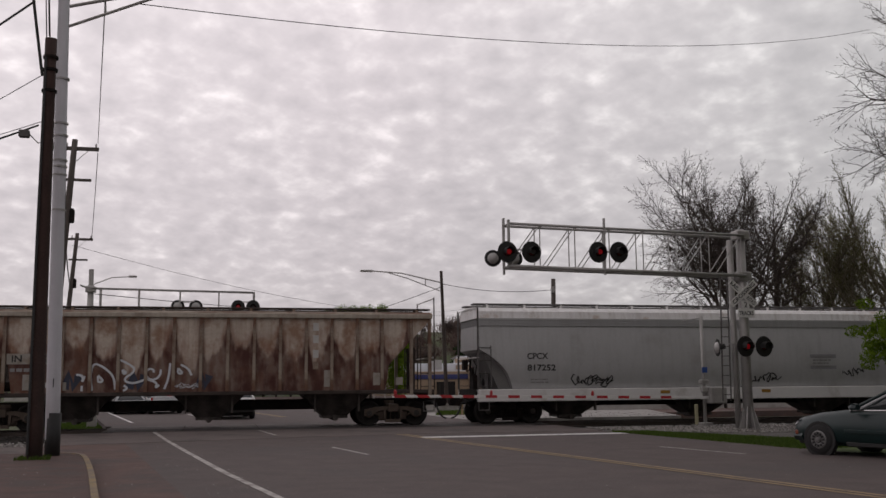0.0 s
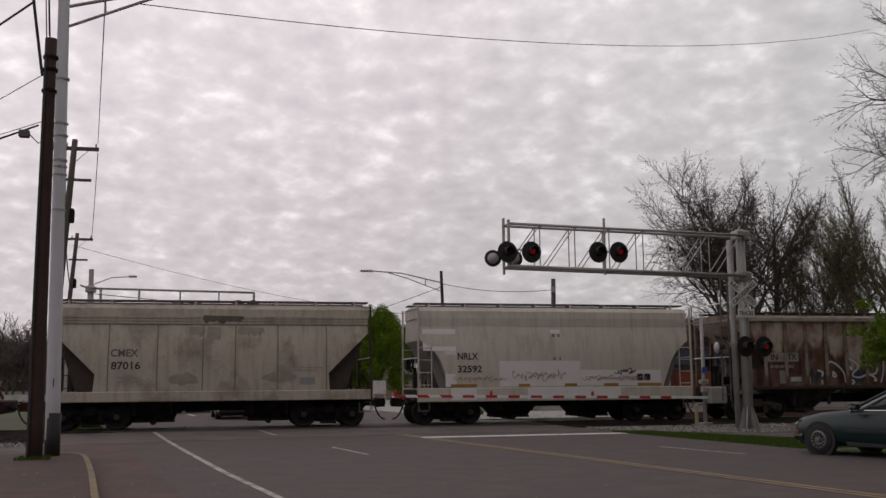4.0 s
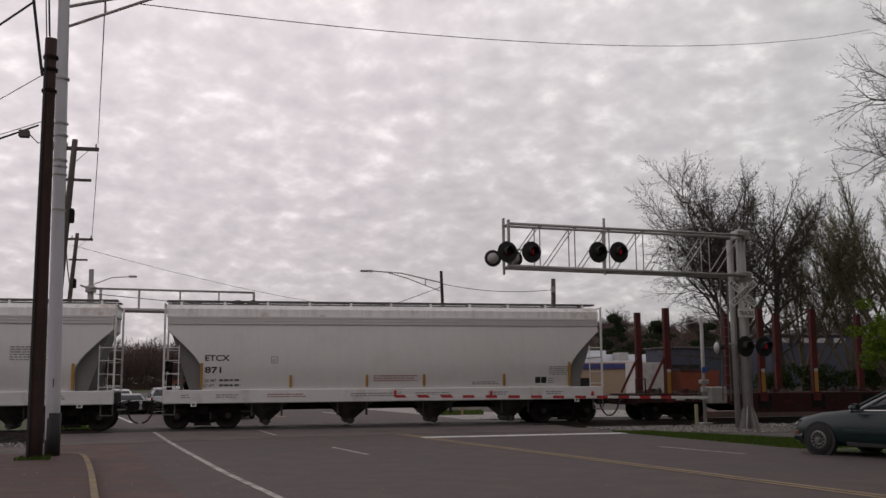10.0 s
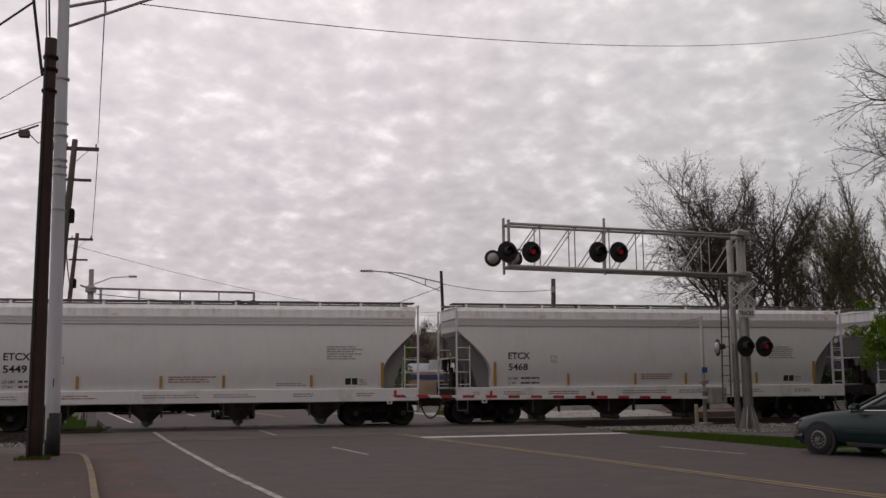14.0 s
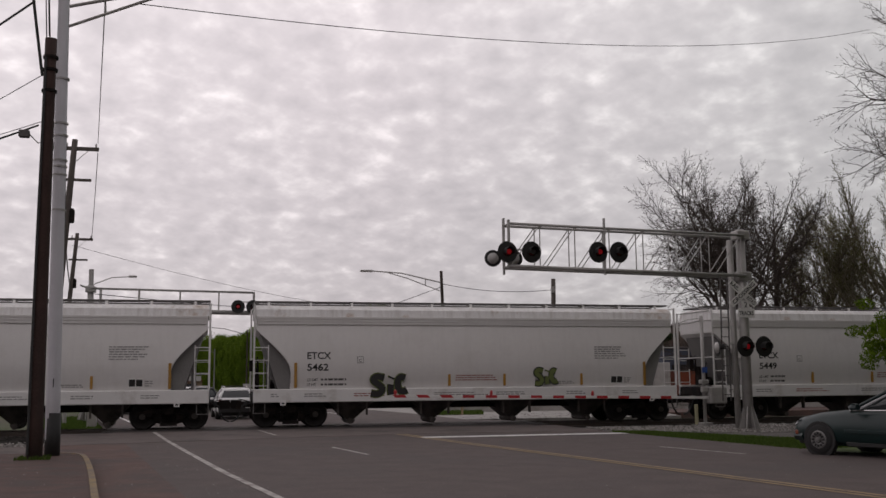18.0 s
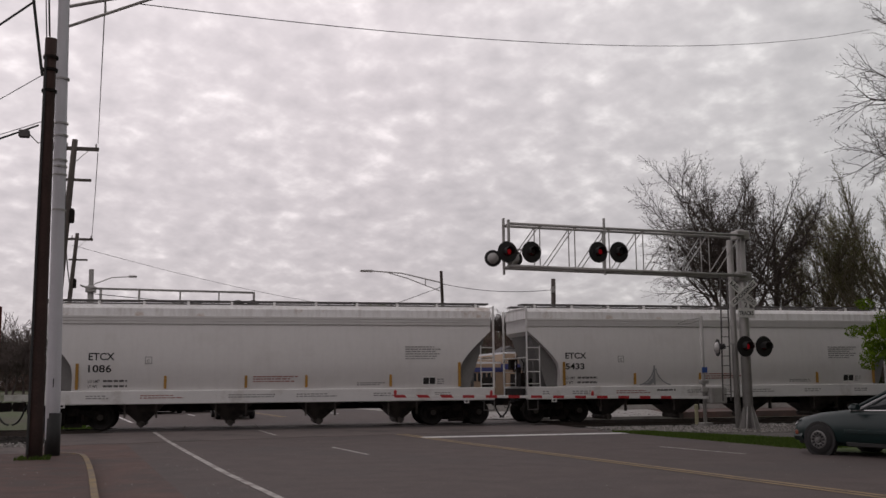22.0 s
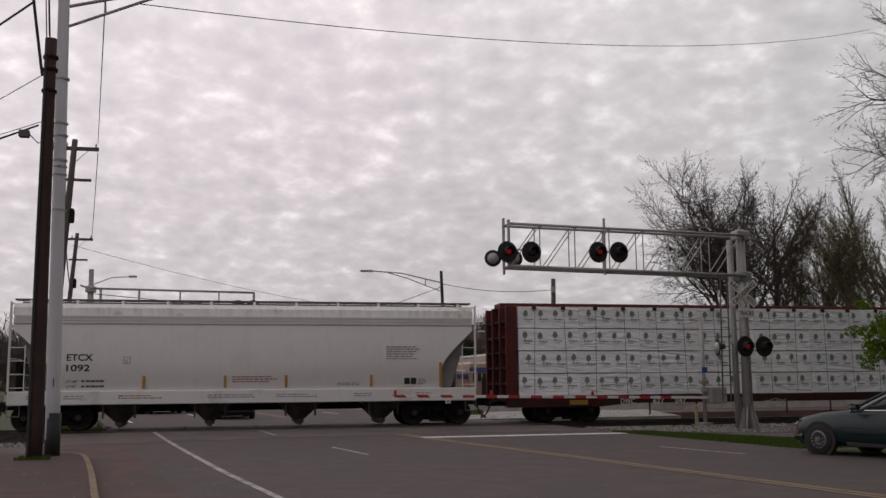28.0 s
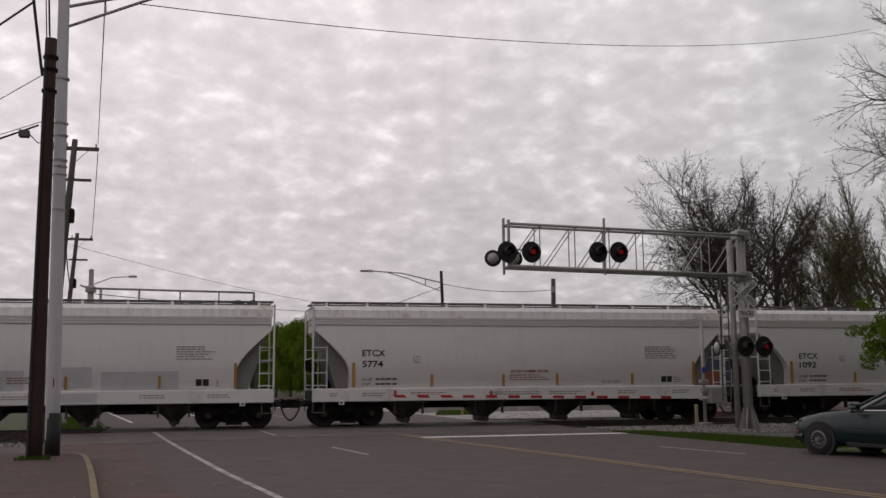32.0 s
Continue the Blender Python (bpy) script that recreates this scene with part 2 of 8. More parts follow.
GRIME_DARK = mat("dark_grime", (0.15, 0.125, 0.105), 0.8, var=0.45, scale=5)
GRIME_LIGHT = mat("light_grime", (0.33, 0.285, 0.235), 0.75, var=0.35, scale=4)
SEAM_GRIME = mat("grimy_seam", (0.23, 0.185, 0.15), 0.75, var=0.3, scale=1.5)


def rust_panel_mat(name, pitch, x0):
    """Pale paint between the posts, eaten by dark rust that runs down from about mid-height."""
    m = mat(name, (0.56, 0.48, 0.405), 0.75, var=0.25, scale=0.9, stain=(0.25, 0.14, 0.085), stain_scale=1.1, stain_amt=0.6, streak_amt=0.5, streak_col=(0.22, 0.12, 0.075), bump=0.003)
    nt = m.node_tree
    n, l = nt.nodes.new, nt.links.new
    bs = nt.nodes["Principled BSDF"]
    pale = bs.inputs["Base Color"].links[0].from_socket

    def op(kind, a, b, c=None):
        q = n("ShaderNodeMath"); q.operation = kind
        for i, v in enumerate((a, b, c)):
            if v is None:
                continue
            if isinstance(v, (int, float)):
                q.inputs[i].default_value = v
            else:
                l(v, q.inputs[i])
        return q.outputs[0]

    def grain(scale, sx, sz, detail, off=0.0):
        mp = n("ShaderNodeMapping"); mp.inputs["Scale"].default_value = (sx, sx, sz); mp.inputs["Location"].default_value = (off, 0, off)
        l(tc.outputs["Object"], mp.inputs["Vector"])
        q = n("ShaderNodeTexNoise"); q.inputs["Scale"].default_value = scale; q.inputs["Detail"].default_value = detail
        l(mp.outputs[0], q.inputs["Vector"])
        return q.outputs["Fac"]

    def spread(v, a, b, lo, hi):
        q = n("ShaderNodeMapRange"); q.interpolation_type = "SMOOTHSTEP"
        for i, u in enumerate((a, b, lo, hi)):
            q.inputs[i + 1].default_value = u
        l(v, q.inputs[0])
        return q.outputs[0]
    tc = n("ShaderNodeTexCoord")
    sep = n("ShaderNodeSeparateXYZ")
    l(tc.outputs["Object"], sep.inputs[0])
    x, z = sep.outputs[0], sep.outputs[2]
    u = op("FRACT", op("DIVIDE", op("SUBTRACT", x, x0), pitch), None)
    u = op("ABSOLUTE", op("MULTIPLY_ADD", u, 2.0, -1.0), None)
    u = op("POWER", u, 3.0)
    big, wide, fine = grain(1.0, 1.15, 0.25, 3), grain(0.42, 1.0, 0.1, 2, 3.0), grain(5.0, 1.0, 0.4, 6)
    level = op("MULTIPLY_ADD", u, 0.75, 2.72)
    level = op("MULTIPLY_ADD", op("SUBTRACT", big, 0.5), 2.6, level)
    level = op("MULTIPLY_ADD", op("SUBTRACT", wide, 0.45), 1.6, level)
    level = op("MULTIPLY_ADD", op("SUBTRACT", fine, 0.5), 0.5, level)
    dark = spread(op("SUBTRACT", level, z), -0.12, 0.22, 0.0, 1.0)
    foot = spread(grain(2.2, 1.0, 0.5, 5, 7.0), 0.36, 0.62, 1.0, 0.6)
    dark = op("MULTIPLY", dark, foot)
    # orange-brown halo where the rust begins
    halo = op("MULTIPLY", spread(op("SUBTRACT", level, z), -0.7, 0.0, 0.0, 0.6), spread(fine, 0.35, 0.65, 0.2, 1.0))
    m1 = n("ShaderNodeMix"); m1.data_type = "RGBA"; m1.inputs[7].default_value = (0.20, 0.07, 0.035, 1)
    l(pale, m1.inputs[6]); l(halo, m1.inputs[0])
    m2 = n("ShaderNodeMix"); m2.data_type = "RGBA"; m2.inputs[7].default_value = (0.062, 0.017, 0.011, 1)
    l(m1.outputs[2], m2.inputs[6]); l(dark, m2.inputs[0])
    # dark runs that reach up beside some posts
    run = op("MULTIPLY", spread(grain(1.3, 1.6, 0.02, 1, 11.0), 0.52, 0.62, 0.0, 0.8), spread(u, 0.25, 0.75, 0.0, 1.0))
    m3 = n("ShaderNodeMix"); m3.data_type = "RGBA"; m3.inputs[7].default_value = (0.075, 0.026, 0.018, 1)
    l(m2.outputs[2], m3.inputs[6]); l(run, m3.inputs[0])
    l(m3.outputs[2], bs.inputs["Base Color"])
    return m


RUST_PANEL = rust_panel_mat("rusted_panel", 13.0 / 14, -6.7)
RUST_RIB = mat("rusted_rib", (0.33, 0.275, 0.22), 0.8, var=0.3, scale=1.2, stain=(0.13, 0.055, 0.03), stain_scale=1.1, stain_amt=0.8, streak_amt=0.5, streak_col=(0.12, 0.06, 0.04))
GRIMY_STEEL = mat("grimy_step_steel", (0.15, 0.14, 0.135), 0.7, var=0.35, scale=4)
UNDER = mat("underframe_black", (0.016, 0.013, 0.012), 0.85, spec=0.2, var=0.4, scale=3, stain=(0.034, 0.024, 0.02), stain_scale=2, stain_amt=0.5)
BAY = mat("bay_grime", (0.11, 0.093, 0.083), 0.8, var=0.35, scale=2, stain=(0.03, 0.025, 0.022), stain_scale=1.5, stain_amt=0.6)
WHEEL = mat("wheel_steel", (0.024, 0.02, 0.018), 0.7, 0.3, var=0.4, scale=4)
CAP_GRIME = mat("greasy_bearing_cap", (0.06, 0.05, 0.043), 0.55, 0.2, var=0.4, scale=6)
TRUCK_RUST = mat("rusty_cast_iron", (0.12, 0.09, 0.07), 0.85, var=0.35, scale=3)
OXIDE = mat("oxide_red", (0.115, 0.022, 0.020), 0.75, spec=0.3, var=0.35, scale=1.0, stain=(0.05, 0.022, 0.018), stain_scale=1.2, stain_amt=0.5)
OXIDE_DARK = mat("dark_oxide", (0.055, 0.015, 0.013), 0.8, spec=0.25, var=0.35, scale=1.0, stain=(0.03, 0.02, 0.017), stain_scale=1.5, stain_amt=0.6)
AMBER = mat("reflector_amber", (0.40, 0.21, 0.035), 0.4, var=0.2, scale=4, rand=0.15)
WHITE = mat("white_paint", (0.74, 0.73, 0.71), 0.5, var=0.1, scale=2)
OFFWHITE = mat("dull_white", (0.55, 0.54, 0.52), 0.6, var=0.2, scale=3, stain=(0.35, 0.32, 0.3), stain_scale=2, stain_amt=0.4)
RED = mat("reflective_red", (0.45, 0.03, 0.035), 0.45, var=0.15, scale=5)
BLACK = mat("black_paint", (0.018, 0.017, 0.017), 0.6, var=0.2, scale=3)
INK = mat("stencil_black", (0.022, 0.02, 0.02), 0.7, var=0.1)
INK_SOFT = mat("worn_stencil", (0.10, 0.095, 0.092), 0.7, var=0.1)
INK_FAINT = mat("faded_stencil", (0.27, 0.26, 0.255), 0.7, var=0.1)
INK_PINK = mat("faint_red_spray", (0.33, 0.20, 0.19), 0.7, var=0.1)
INK_RED = mat("faded_red_stencil", (0.33, 0.12, 0.10), 0.7, var=0.1)
POLE_FAR = mat("weathered_lamp_steel", (0.24, 0.235, 0.23), 0.6, 0.2, var=0.2, scale=3)
GALV = mat("galvanised_steel", (0.44, 0.425, 0.41), 0.5, 0.35, var=0.2, scale=3, stain=(0.33, 0.31, 0.3), stain_scale=2, stain_amt=0.4)
ALU_DARK = mat("dark_grating", (0.13, 0.12, 0.115), 0.6, 0.2, var=0.3, scale=2)
WOOD_POLE = mat("creosoted_wood", (0.058, 0.031, 0.026), 0.95, var=0.45, scale=2, bump=0.01, bscale=25, streak_amt=0.5, streak_col=(0.025, 0.02, 0.018))
WOOD_GREY = mat("weathered_wood", (0.13, 0.11, 0.10), 0.95, var=0.35, scale=2, streak_amt=0.4, streak_col=(0.06, 0.05, 0.045))
PALE_POLE = mat("pale_grey_pole", (0.66, 0.65, 0.69), 0.7, var=0.1, scale=2, streak_amt=0.25, streak_col=(0.25, 0.24, 0.25))
WIRE = mat("wire_black", (0.03, 0.03, 0.03), 0.6)
BARK = mat("bare_bark", (0.076, 0.060, 0.051), 0.95, var=0.4, scale=4)
# bark colour paled by the haze of distance, mixed in here
BARK_FAR = mat("far_bark", (0.12, 0.095, 0.088), 0.95, var=0.4, scale=1, rand=0.3)
TWIG_GREEN = mat("budding_twig", (0.19, 0.165, 0.115), 0.95, var=0.4, scale=2)
BUD = leaf_mat("opening_bud", (0.07, 0.075, 0.025), (0.15, 0.15, 0.06))
LEAF = leaf_mat("spring_leaf", (0.075, 0.135, 0.010), (0.18, 0.265, 0.025))
HEDGE = leaf_mat("hedge_leaf", (0.02, 0.035, 0.010), (0.045, 0.065, 0.016))
LEAF_DARK = leaf_mat("pine_needle", (0.02, 0.035, 0.015), (0.04, 0.055, 0.025))
LENS_OFF = glass_mat("dark_red_lens", (0.06, 0.008, 0.01), 0.15)
LAMP_ON = mat("lit_red_lens", (0.3, 0.01, 0.01), 0.3, emit=(1.0, 0.01, 0.03), estr=0.075)
PALE_LENS = glass_mat("pale_lens", (0.42, 0.41, 0.40), 0.2)
CAR_GREEN = mat("dark_green_car_paint", (0.004, 0.019, 0.019), 0.35, 0.0, var=0.1, scale=1)
CAR_WHITE = mat("white_car_paint", (0.86, 0.86, 0.86), 0.25, var=0.03)
CAR_SILVER = mat("silver_car_paint", (0.42, 0.43, 0.44), 0.25, 0.3, var=0.05)
CAR_DARK = mat("dark_car_paint", (0.03, 0.032, 0.035), 0.25, 0.2, var=0.05)
RUBBER = mat("tyre_rubber", (0.022, 0.021, 0.021), 0.85, var=0.3, scale=8)
HUBCAP = mat("hubcap", (0.20, 0.195, 0.19), 0.45, 0.4, var=0.2, scale=5)
AUTO_GLASS = glass_mat("auto_glass", (0.03, 0.035, 0.038))
CHROME = mat("chrome", (0.65, 0.65, 0.65), 0.15, 0.9, var=0.05)
HEADLAMP = mat("lit_headlamp", (0.8, 0.8, 0.75), 0.2, emit=(1.0, 0.85, 0.7), estr=0.7)
TAIL_LIT = mat("lit_tail_lamp", (0.5, 0.03, 0.03), 0.25, emit=(1.0, 0.18, 0.15), estr=0.5)
BRAKE_LIT = mat("lit_brake_lamp", (0.6, 0.03, 0.03), 0.3, emit=(1.0, 0.06, 0.06), estr=1.4)
TAIL = mat("tail_lamp", (0.4, 0.02, 0.02), 0.25)
TAN = mat("tan_wall", (0.42, 0.31, 0.22), 0.85, var=0.1, scale=0.5, stain=(0.32, 0.24, 0.17), stain_scale=0.4, stain_amt=0.4)
BLUE = mat("blue_band", (0.05, 0.06, 0.20), 0.6, var=0.15)
ROOF_WHITE = mat("white_roof", (0.70, 0.72, 0.76), 0.6, var=0.1, scale=0.3)
SHINGLE = mat("grey_shingle", (0.13, 0.12, 0.12), 0.9, var=0.3, scale=1)
# near-black that paints in the dimness behind doors
DARK_VOID = mat("dark_interior", (0.018, 0.015, 0.014), 0.9)
WRAP = mat("lumber_wrap", (0.95, 0.945, 0.98), 0.26, var=0.06, scale=1.5, bump=0.012, bscale=5.0, stain=(0.74, 0.74, 0.76), stain_scale=2.2, stain_amt=0.35, rand=0.06)
def fold_wrap(m):
    """Adds the slanting folds of a tight plastic sheet."""
    nt = m.node_tree
    n, l = nt.nodes.new, nt.links.new
    bs = nt.nodes["Principled BSDF"]
    tc = n("ShaderNodeTexCoord")
    oi = n("ShaderNodeObjectInfo")
    mp = n("ShaderNodeMapping"); mp.inputs["Scale"].default_value = (0.45, 1.0, 2.4); mp.inputs["Rotation"].default_value = (0, radians(38), 0)
    l(tc.outputs["Object"], mp.inputs["Vector"])
    ad = n("ShaderNodeVectorMath"); ad.operation = "ADD"
    sc = n("ShaderNodeMath"); sc.operation = "MULTIPLY"; sc.inputs[1].default_value = 40.0
    l(oi.outputs["Random"], sc.inputs[0]); l(mp.outputs[0], ad.inputs[0]); l(sc.outputs[0], ad.inputs[1])
    nz = n("ShaderNodeTexNoise"); nz.inputs["Scale"].default_value = 1.0; nz.inputs["Detail"].default_value = 0.8; nz.inputs["Distortion"].default_value = 2.2
    l(ad.outputs[0], nz.inputs["Vector"])
    rd = n("ShaderNodeMath"); rd.operation = "PINGPONG"; rd.inputs[1].default_value = 0.3
    l(nz.outputs["Fac"], rd.inputs[0])
    b2 = n("ShaderNodeBump"); b2.inputs["Strength"].default_value = 0.8; b2.inputs["Distance"].default_value = 0.10
    l(rd.outputs[0], b2.inputs["Height"])
    l(bs.inputs["Normal"].links[0].from_socket, b2.inputs["Normal"])
    l(b2.outputs[0], bs.inputs["Normal"])


fold_wrap(WRAP)
LOGO_GREEN = mat("wrap_print_green", (0.20, 0.29, 0.22), 0.6)
LOGO_DARK = mat("wrap_print_dark", (0.26, 0.31, 0.29), 0.6)
LOGO_GREY = mat("wrap_print_grey", (0.42, 0.45, 0.45), 0.6)
TIMBER = mat("timber", (0.05, 0.04, 0.032), 0.8, var=0.3, scale=3)
SIGN_BLUE = mat("blue_sign", (0.05, 0.12, 0.42), 0.5)
ORANGE = mat("orange_paint", (0.26, 0.065, 0.03), 0.6, var=0.2)
BLUE_GREY = mat("blue_grey_wall", (0.055, 0.065, 0.095), 0.7, var=0.15)
PATCH_GREY = mat("patch_grey", (0.27, 0.27, 0.275), 0.6, var=0.1)
PATCH_TAN = mat("patch_tan", (0.36, 0.33, 0.29), 0.7, var=0.25, scale=4, stain=(0.22, 0.15, 0.1), stain_scale=2.0, stain_amt=0.4)
PATCH_DULL = mat("patch_dull", (0.55, 0.55, 0.56), 0.6, var=0.1)
PATCH_LIGHT = mat("patch_light", (0.72, 0.70, 0.69), 0.55, var=0.08)
G_PALE = mat("spray_pale", (0.60, 0.62, 0.65), 0.7, var=0.1)
G_BLUE = mat("spray_blue", (0.055, 0.06, 0.09), 0.8, var=0.4)
G_GREEN = mat("spray_green", (0.14, 0.17, 0.05), 0.7, var=0.2)


# ---- mesh helpers ----
class Geo:
    """Collects plain pieces into one mesh."""

    def __init__(self):
        self.v, self.f = [], []

    def add(self, vs, fs, m=None):
        o = len(self.v)
        self.v += [tuple(m @ Vector(p)) for p in vs] if m else [tuple(p) for p in vs]
        self.f += [tuple(i + o for i in f) for f in fs]
        return self

    def box(self, x0, x1, y0, y1, z0, z1, m=None):
        vs = [(x, y, z) for z in (z0, z1) for y in (y0, y1) for x in (x0, x1)]
        return self.add(vs, [(0, 2, 3, 1), (4, 5, 7, 6), (0, 1, 5, 4), (2, 6, 7, 3), (0, 4, 6, 2), (1, 3, 7, 5)], m)

    def bbox(self, x0, x1, y0, y1, z0, z1, b=0.02, m=None):
        """A box with bevelled upright and level edges."""
        cx, cy, cz = (x0 + x1) / 2, (y0 + y1) / 2, (z0 + z1) / 2
        hx, hy, hz = (x1 - x0) / 2, (y1 - y0) / 2, (z1 - z0) / 2
        vs, fs = [], []
        idx = {}
        for sx in (-1, 1):
            for sy in (-1, 1):
                for sz in (-1, 1):
                    for k, p in enumerate(((hx, hy - b, hz - b), (hx - b, hy, hz - b), (hx - b, hy - b, hz))):
                        idx[(sx, sy, sz, k)] = len(vs)
                        vs.append((cx + sx * p[0], cy + sy * p[1], cz + sz * p[2]))
        q = lambda *a: [idx[i] for i in a]
        for s in (-1, 1):
            r = 1 if s > 0 else -1
            for k, order in ((0, [(s, -1, -1), (s, 1, -1), (s, 1, 1), (s, -1, 1)]),
                             (1, [(1, s, -1), (-1, s, -1), (-1, s, 1), (1, s, 1)]),
                             (2, [(-1, -1, s), (1, -1, s), (1, 1, s), (-1, 1, s)])):
                f = [idx[(*o, k)] for o in order]
                fs.append(tuple(f if r > 0 else f[::-1]))
        for a in (-1, 1):
            for c in (-1, 1):
                fs.append(tuple(q((a, c, -1, 0), (a, c, -1, 1), (a, c, 1, 1), (a, c, 1, 0))))
                fs.append(tuple(q((a, -1, c, 0), (a, -1, c, 2), (a, 1, c, 2), (a, 1, c, 0))))
                fs.append(tuple(q((-1, a, c, 1), (-1, a, c, 2), (1, a, c, 2), (1, a, c, 1))))
                for s in (-1, 1):
                    fs.append(tuple(q((a, c, s, 0), (a, c, s, 1), (a, c, s, 2))))
        return self.add(vs, fs, m)

    def tube(self, pts, r, n=6, r2=None, caps=True):
        """A round bar along points, tapering from r to r2."""
        pts = [Vector(p) for p in pts]
        k = len(pts)
        r2 = r if r2 is None else r2
        rings = []
        o = len(self.v)
        up = None
        for i, p in enumerate(pts):
            d = (pts[min(i + 1, k - 1)] - pts[max(i - 1, 0)]).normalized()
            if up is None:
                up = Vector((0, 0, 1)) if abs(d.z) < 0.9 else Vector((1, 0, 0))
            a = d.cross(up).normalized()
            b = d.cross(a)
            up = a.cross(d)
            rr = r + (r2 - r) * i / max(1, k - 1)
            for j in range(n):
                t = 2 * math.pi * j / n
                self.v.append(tuple(p + a * (rr * math.cos(t)) + b * (rr * math.sin(t))))
        for i in range(k - 1):
            for j in range(n):
                s, t = o + i * n + j, o + i * n + (j + 1) % n
                self.f.append((s, t, t + n, s + n))
        if caps:
            self.f.append(tuple(o + j for j in range(n))[::-1])
            self.f.append(tuple(o + (k - 1) * n + j for j in range(n)))
        return self

    def lathe(self, prof, n=20, m=None):
        """Turns (radius, height) pairs about the z axis."""
        vs, fs = [], []
        for r, z in prof:
            for j in range(n):
                t = 2 * math.pi * j / n
                vs.append((r * math.cos(t), r * math.sin(t), z))
        for i in range(len(prof) - 1):
            for j in range(n):
                s, t = i * n + j, i * n + (j + 1) % n
                fs.append((s, t, t + n, s + n))
        fs.append(tuple(range(n))[::-1])
        fs.append(tuple((len(prof) - 1) * n + j for j in range(n)))
        return self.add(vs, fs, m)

    def prism(self, poly, y0, y1, m=None):
        """A polygon in x and z, drawn out along y."""
        n = len(poly)
        vs = [(x, y0, z) for x, z in poly] + [(x, y1, z) for x, z in poly]
        fs = [tuple(range(n)), tuple(range(n, 2 * n))[::-1]]
        fs += [(i, i + n, (i + 1) % n + n, (i + 1) % n) for i in range(n)]
        return self.add(vs, fs, m)

    def slab(self, poly, z0, z1):
        """A polygon in x and y, drawn out along z."""
        n = len(poly)
        vs = [(x, y, z0) for x, y in poly] + [(x, y, z1) for x, y in poly]
        fs = [tuple(range(n))[::-1], tuple(range(n, 2 * n))]
        fs += [(i, (i + 1) % n, (i + 1) % n + n, i + n) for i in range(n)]
        return self.add(vs, fs)


def mesh_of(name, g, material, smooth=False):
    me = bpy.data.meshes.new(name)
    me.from_pydata(g.v, [], g.f)
    bm = bmesh.new()
    bm.from_mesh(me)
    bmesh.ops.recalc_face_normals(bm, faces=bm.faces)
    bm.to_mesh(me)
    bm.free()
    me.materials.append(material)
    if smooth:
        for p in me.polygons:
            p.use_smooth = True
    return me


def raw_mesh(name, v, f, material):
    me = bpy.data.meshes.new(name)
    me.from_pydata(v, [], f)
    me.materials.append(material)
    return me


def part(name, g, material, parent=None, label="", smooth=False, at=None):
    """Links a collected mesh, or a ready mesh, as one object under its thing."""
    me = mesh_of(name, g, material, smooth) if isinstance(g, Geo) else g
    ob = new(name, me)
    if parent is not None:
        ob.parent = parent
    if at is not None:
        ob.matrix_basis = at
    if label:
        tagged(ob, label)
    return ob


def thing(name, m, label, category, group="", kind=""):
    ob = new(name)
    ob.empty_display_size = 0.3
    ob.matrix_basis = m
    return tagged(ob, label, category, group, kind)


def setting(name, g, material, label="", category=""):
    return tagged(part(name, g, material), label, category, kind="structure")


TEXT_CACHE = {}


def text_mesh(s, height, material, width=None, bold=0.0):
    key = (s, height, material.name, width, bold)
    if key not in TEXT_CACHE:
        cu = bpy.data.curves.new("lettering", "FONT")
        cu.body, cu.size, cu.align_x, cu.align_y = s, height / 0.69, "LEFT", "BOTTOM_BASELINE"
        cu.extrude, cu.offset = 0.002, bold
        cu.resolution_u = 3
        ob = new("lettering", cu)
        dg = bpy.context.evaluated_depsgraph_get()
        me = bpy.data.meshes.new_from_object(ob.evaluated_get(dg))
        bpy.data.objects.remove(ob)
        xs = [v.co.x for v in me.vertices]
        if width and xs:
            k = width / (max(xs) - min(xs))
            x0 = min(xs)
            for v in me.vertices:
                v.co.x = (v.co.x - x0) * k
        me.materials.clear()
        me.materials.append(material)
        TEXT_CACHE[key] = me
    return TEXT_CACHE[key]


# ---- rolling stock ----
WR = 0.455
SHARED = {}


def shared(key, make, material, smooth=False):
    if key not in SHARED:
        SHARED[key] = mesh_of(key.split("/")[0], make(), material, smooth)
    return SHARED[key]


def wheelset_geo():
    g = Geo()
    for s in (-1, 1):
        m = Matrix.Translation((0, s * 0.80, 0)) @ pose(0, 0, 0, 90 * s)
        g.lathe([(0.05, -0.09), (0.17, -0.08), (0.18, -0.02), (0.36, 0.02), (0.37, -0.06), (WR, -0.06), (WR, 0.05), (WR + 0.026, 0.07), (WR + 0.026, 0.09),
                 (0.2, 0.09)], 28, m)
    g.tube([(0, -1.02, 0), (0, 1.02, 0)], 0.075, 10)
    return g


def cap_geo():
    """Bearing end cap with three bolts, which shows the turning."""
    g = Geo().lathe([(0.11, 0.0), (0.11, 0.05), (0.085, 0.07)], 14, pose(0, -1.04, 0, 90))
    for k in range(3):
        a = k * 2.094
        g.lathe([(0.02, 0.0), (0.02, 0.03)], 6, Matrix.Translation((0.055 * math.cos(a), -1.10, 0.055 * math.sin(a))) @ pose(0, 0, 0, 90))
    return g


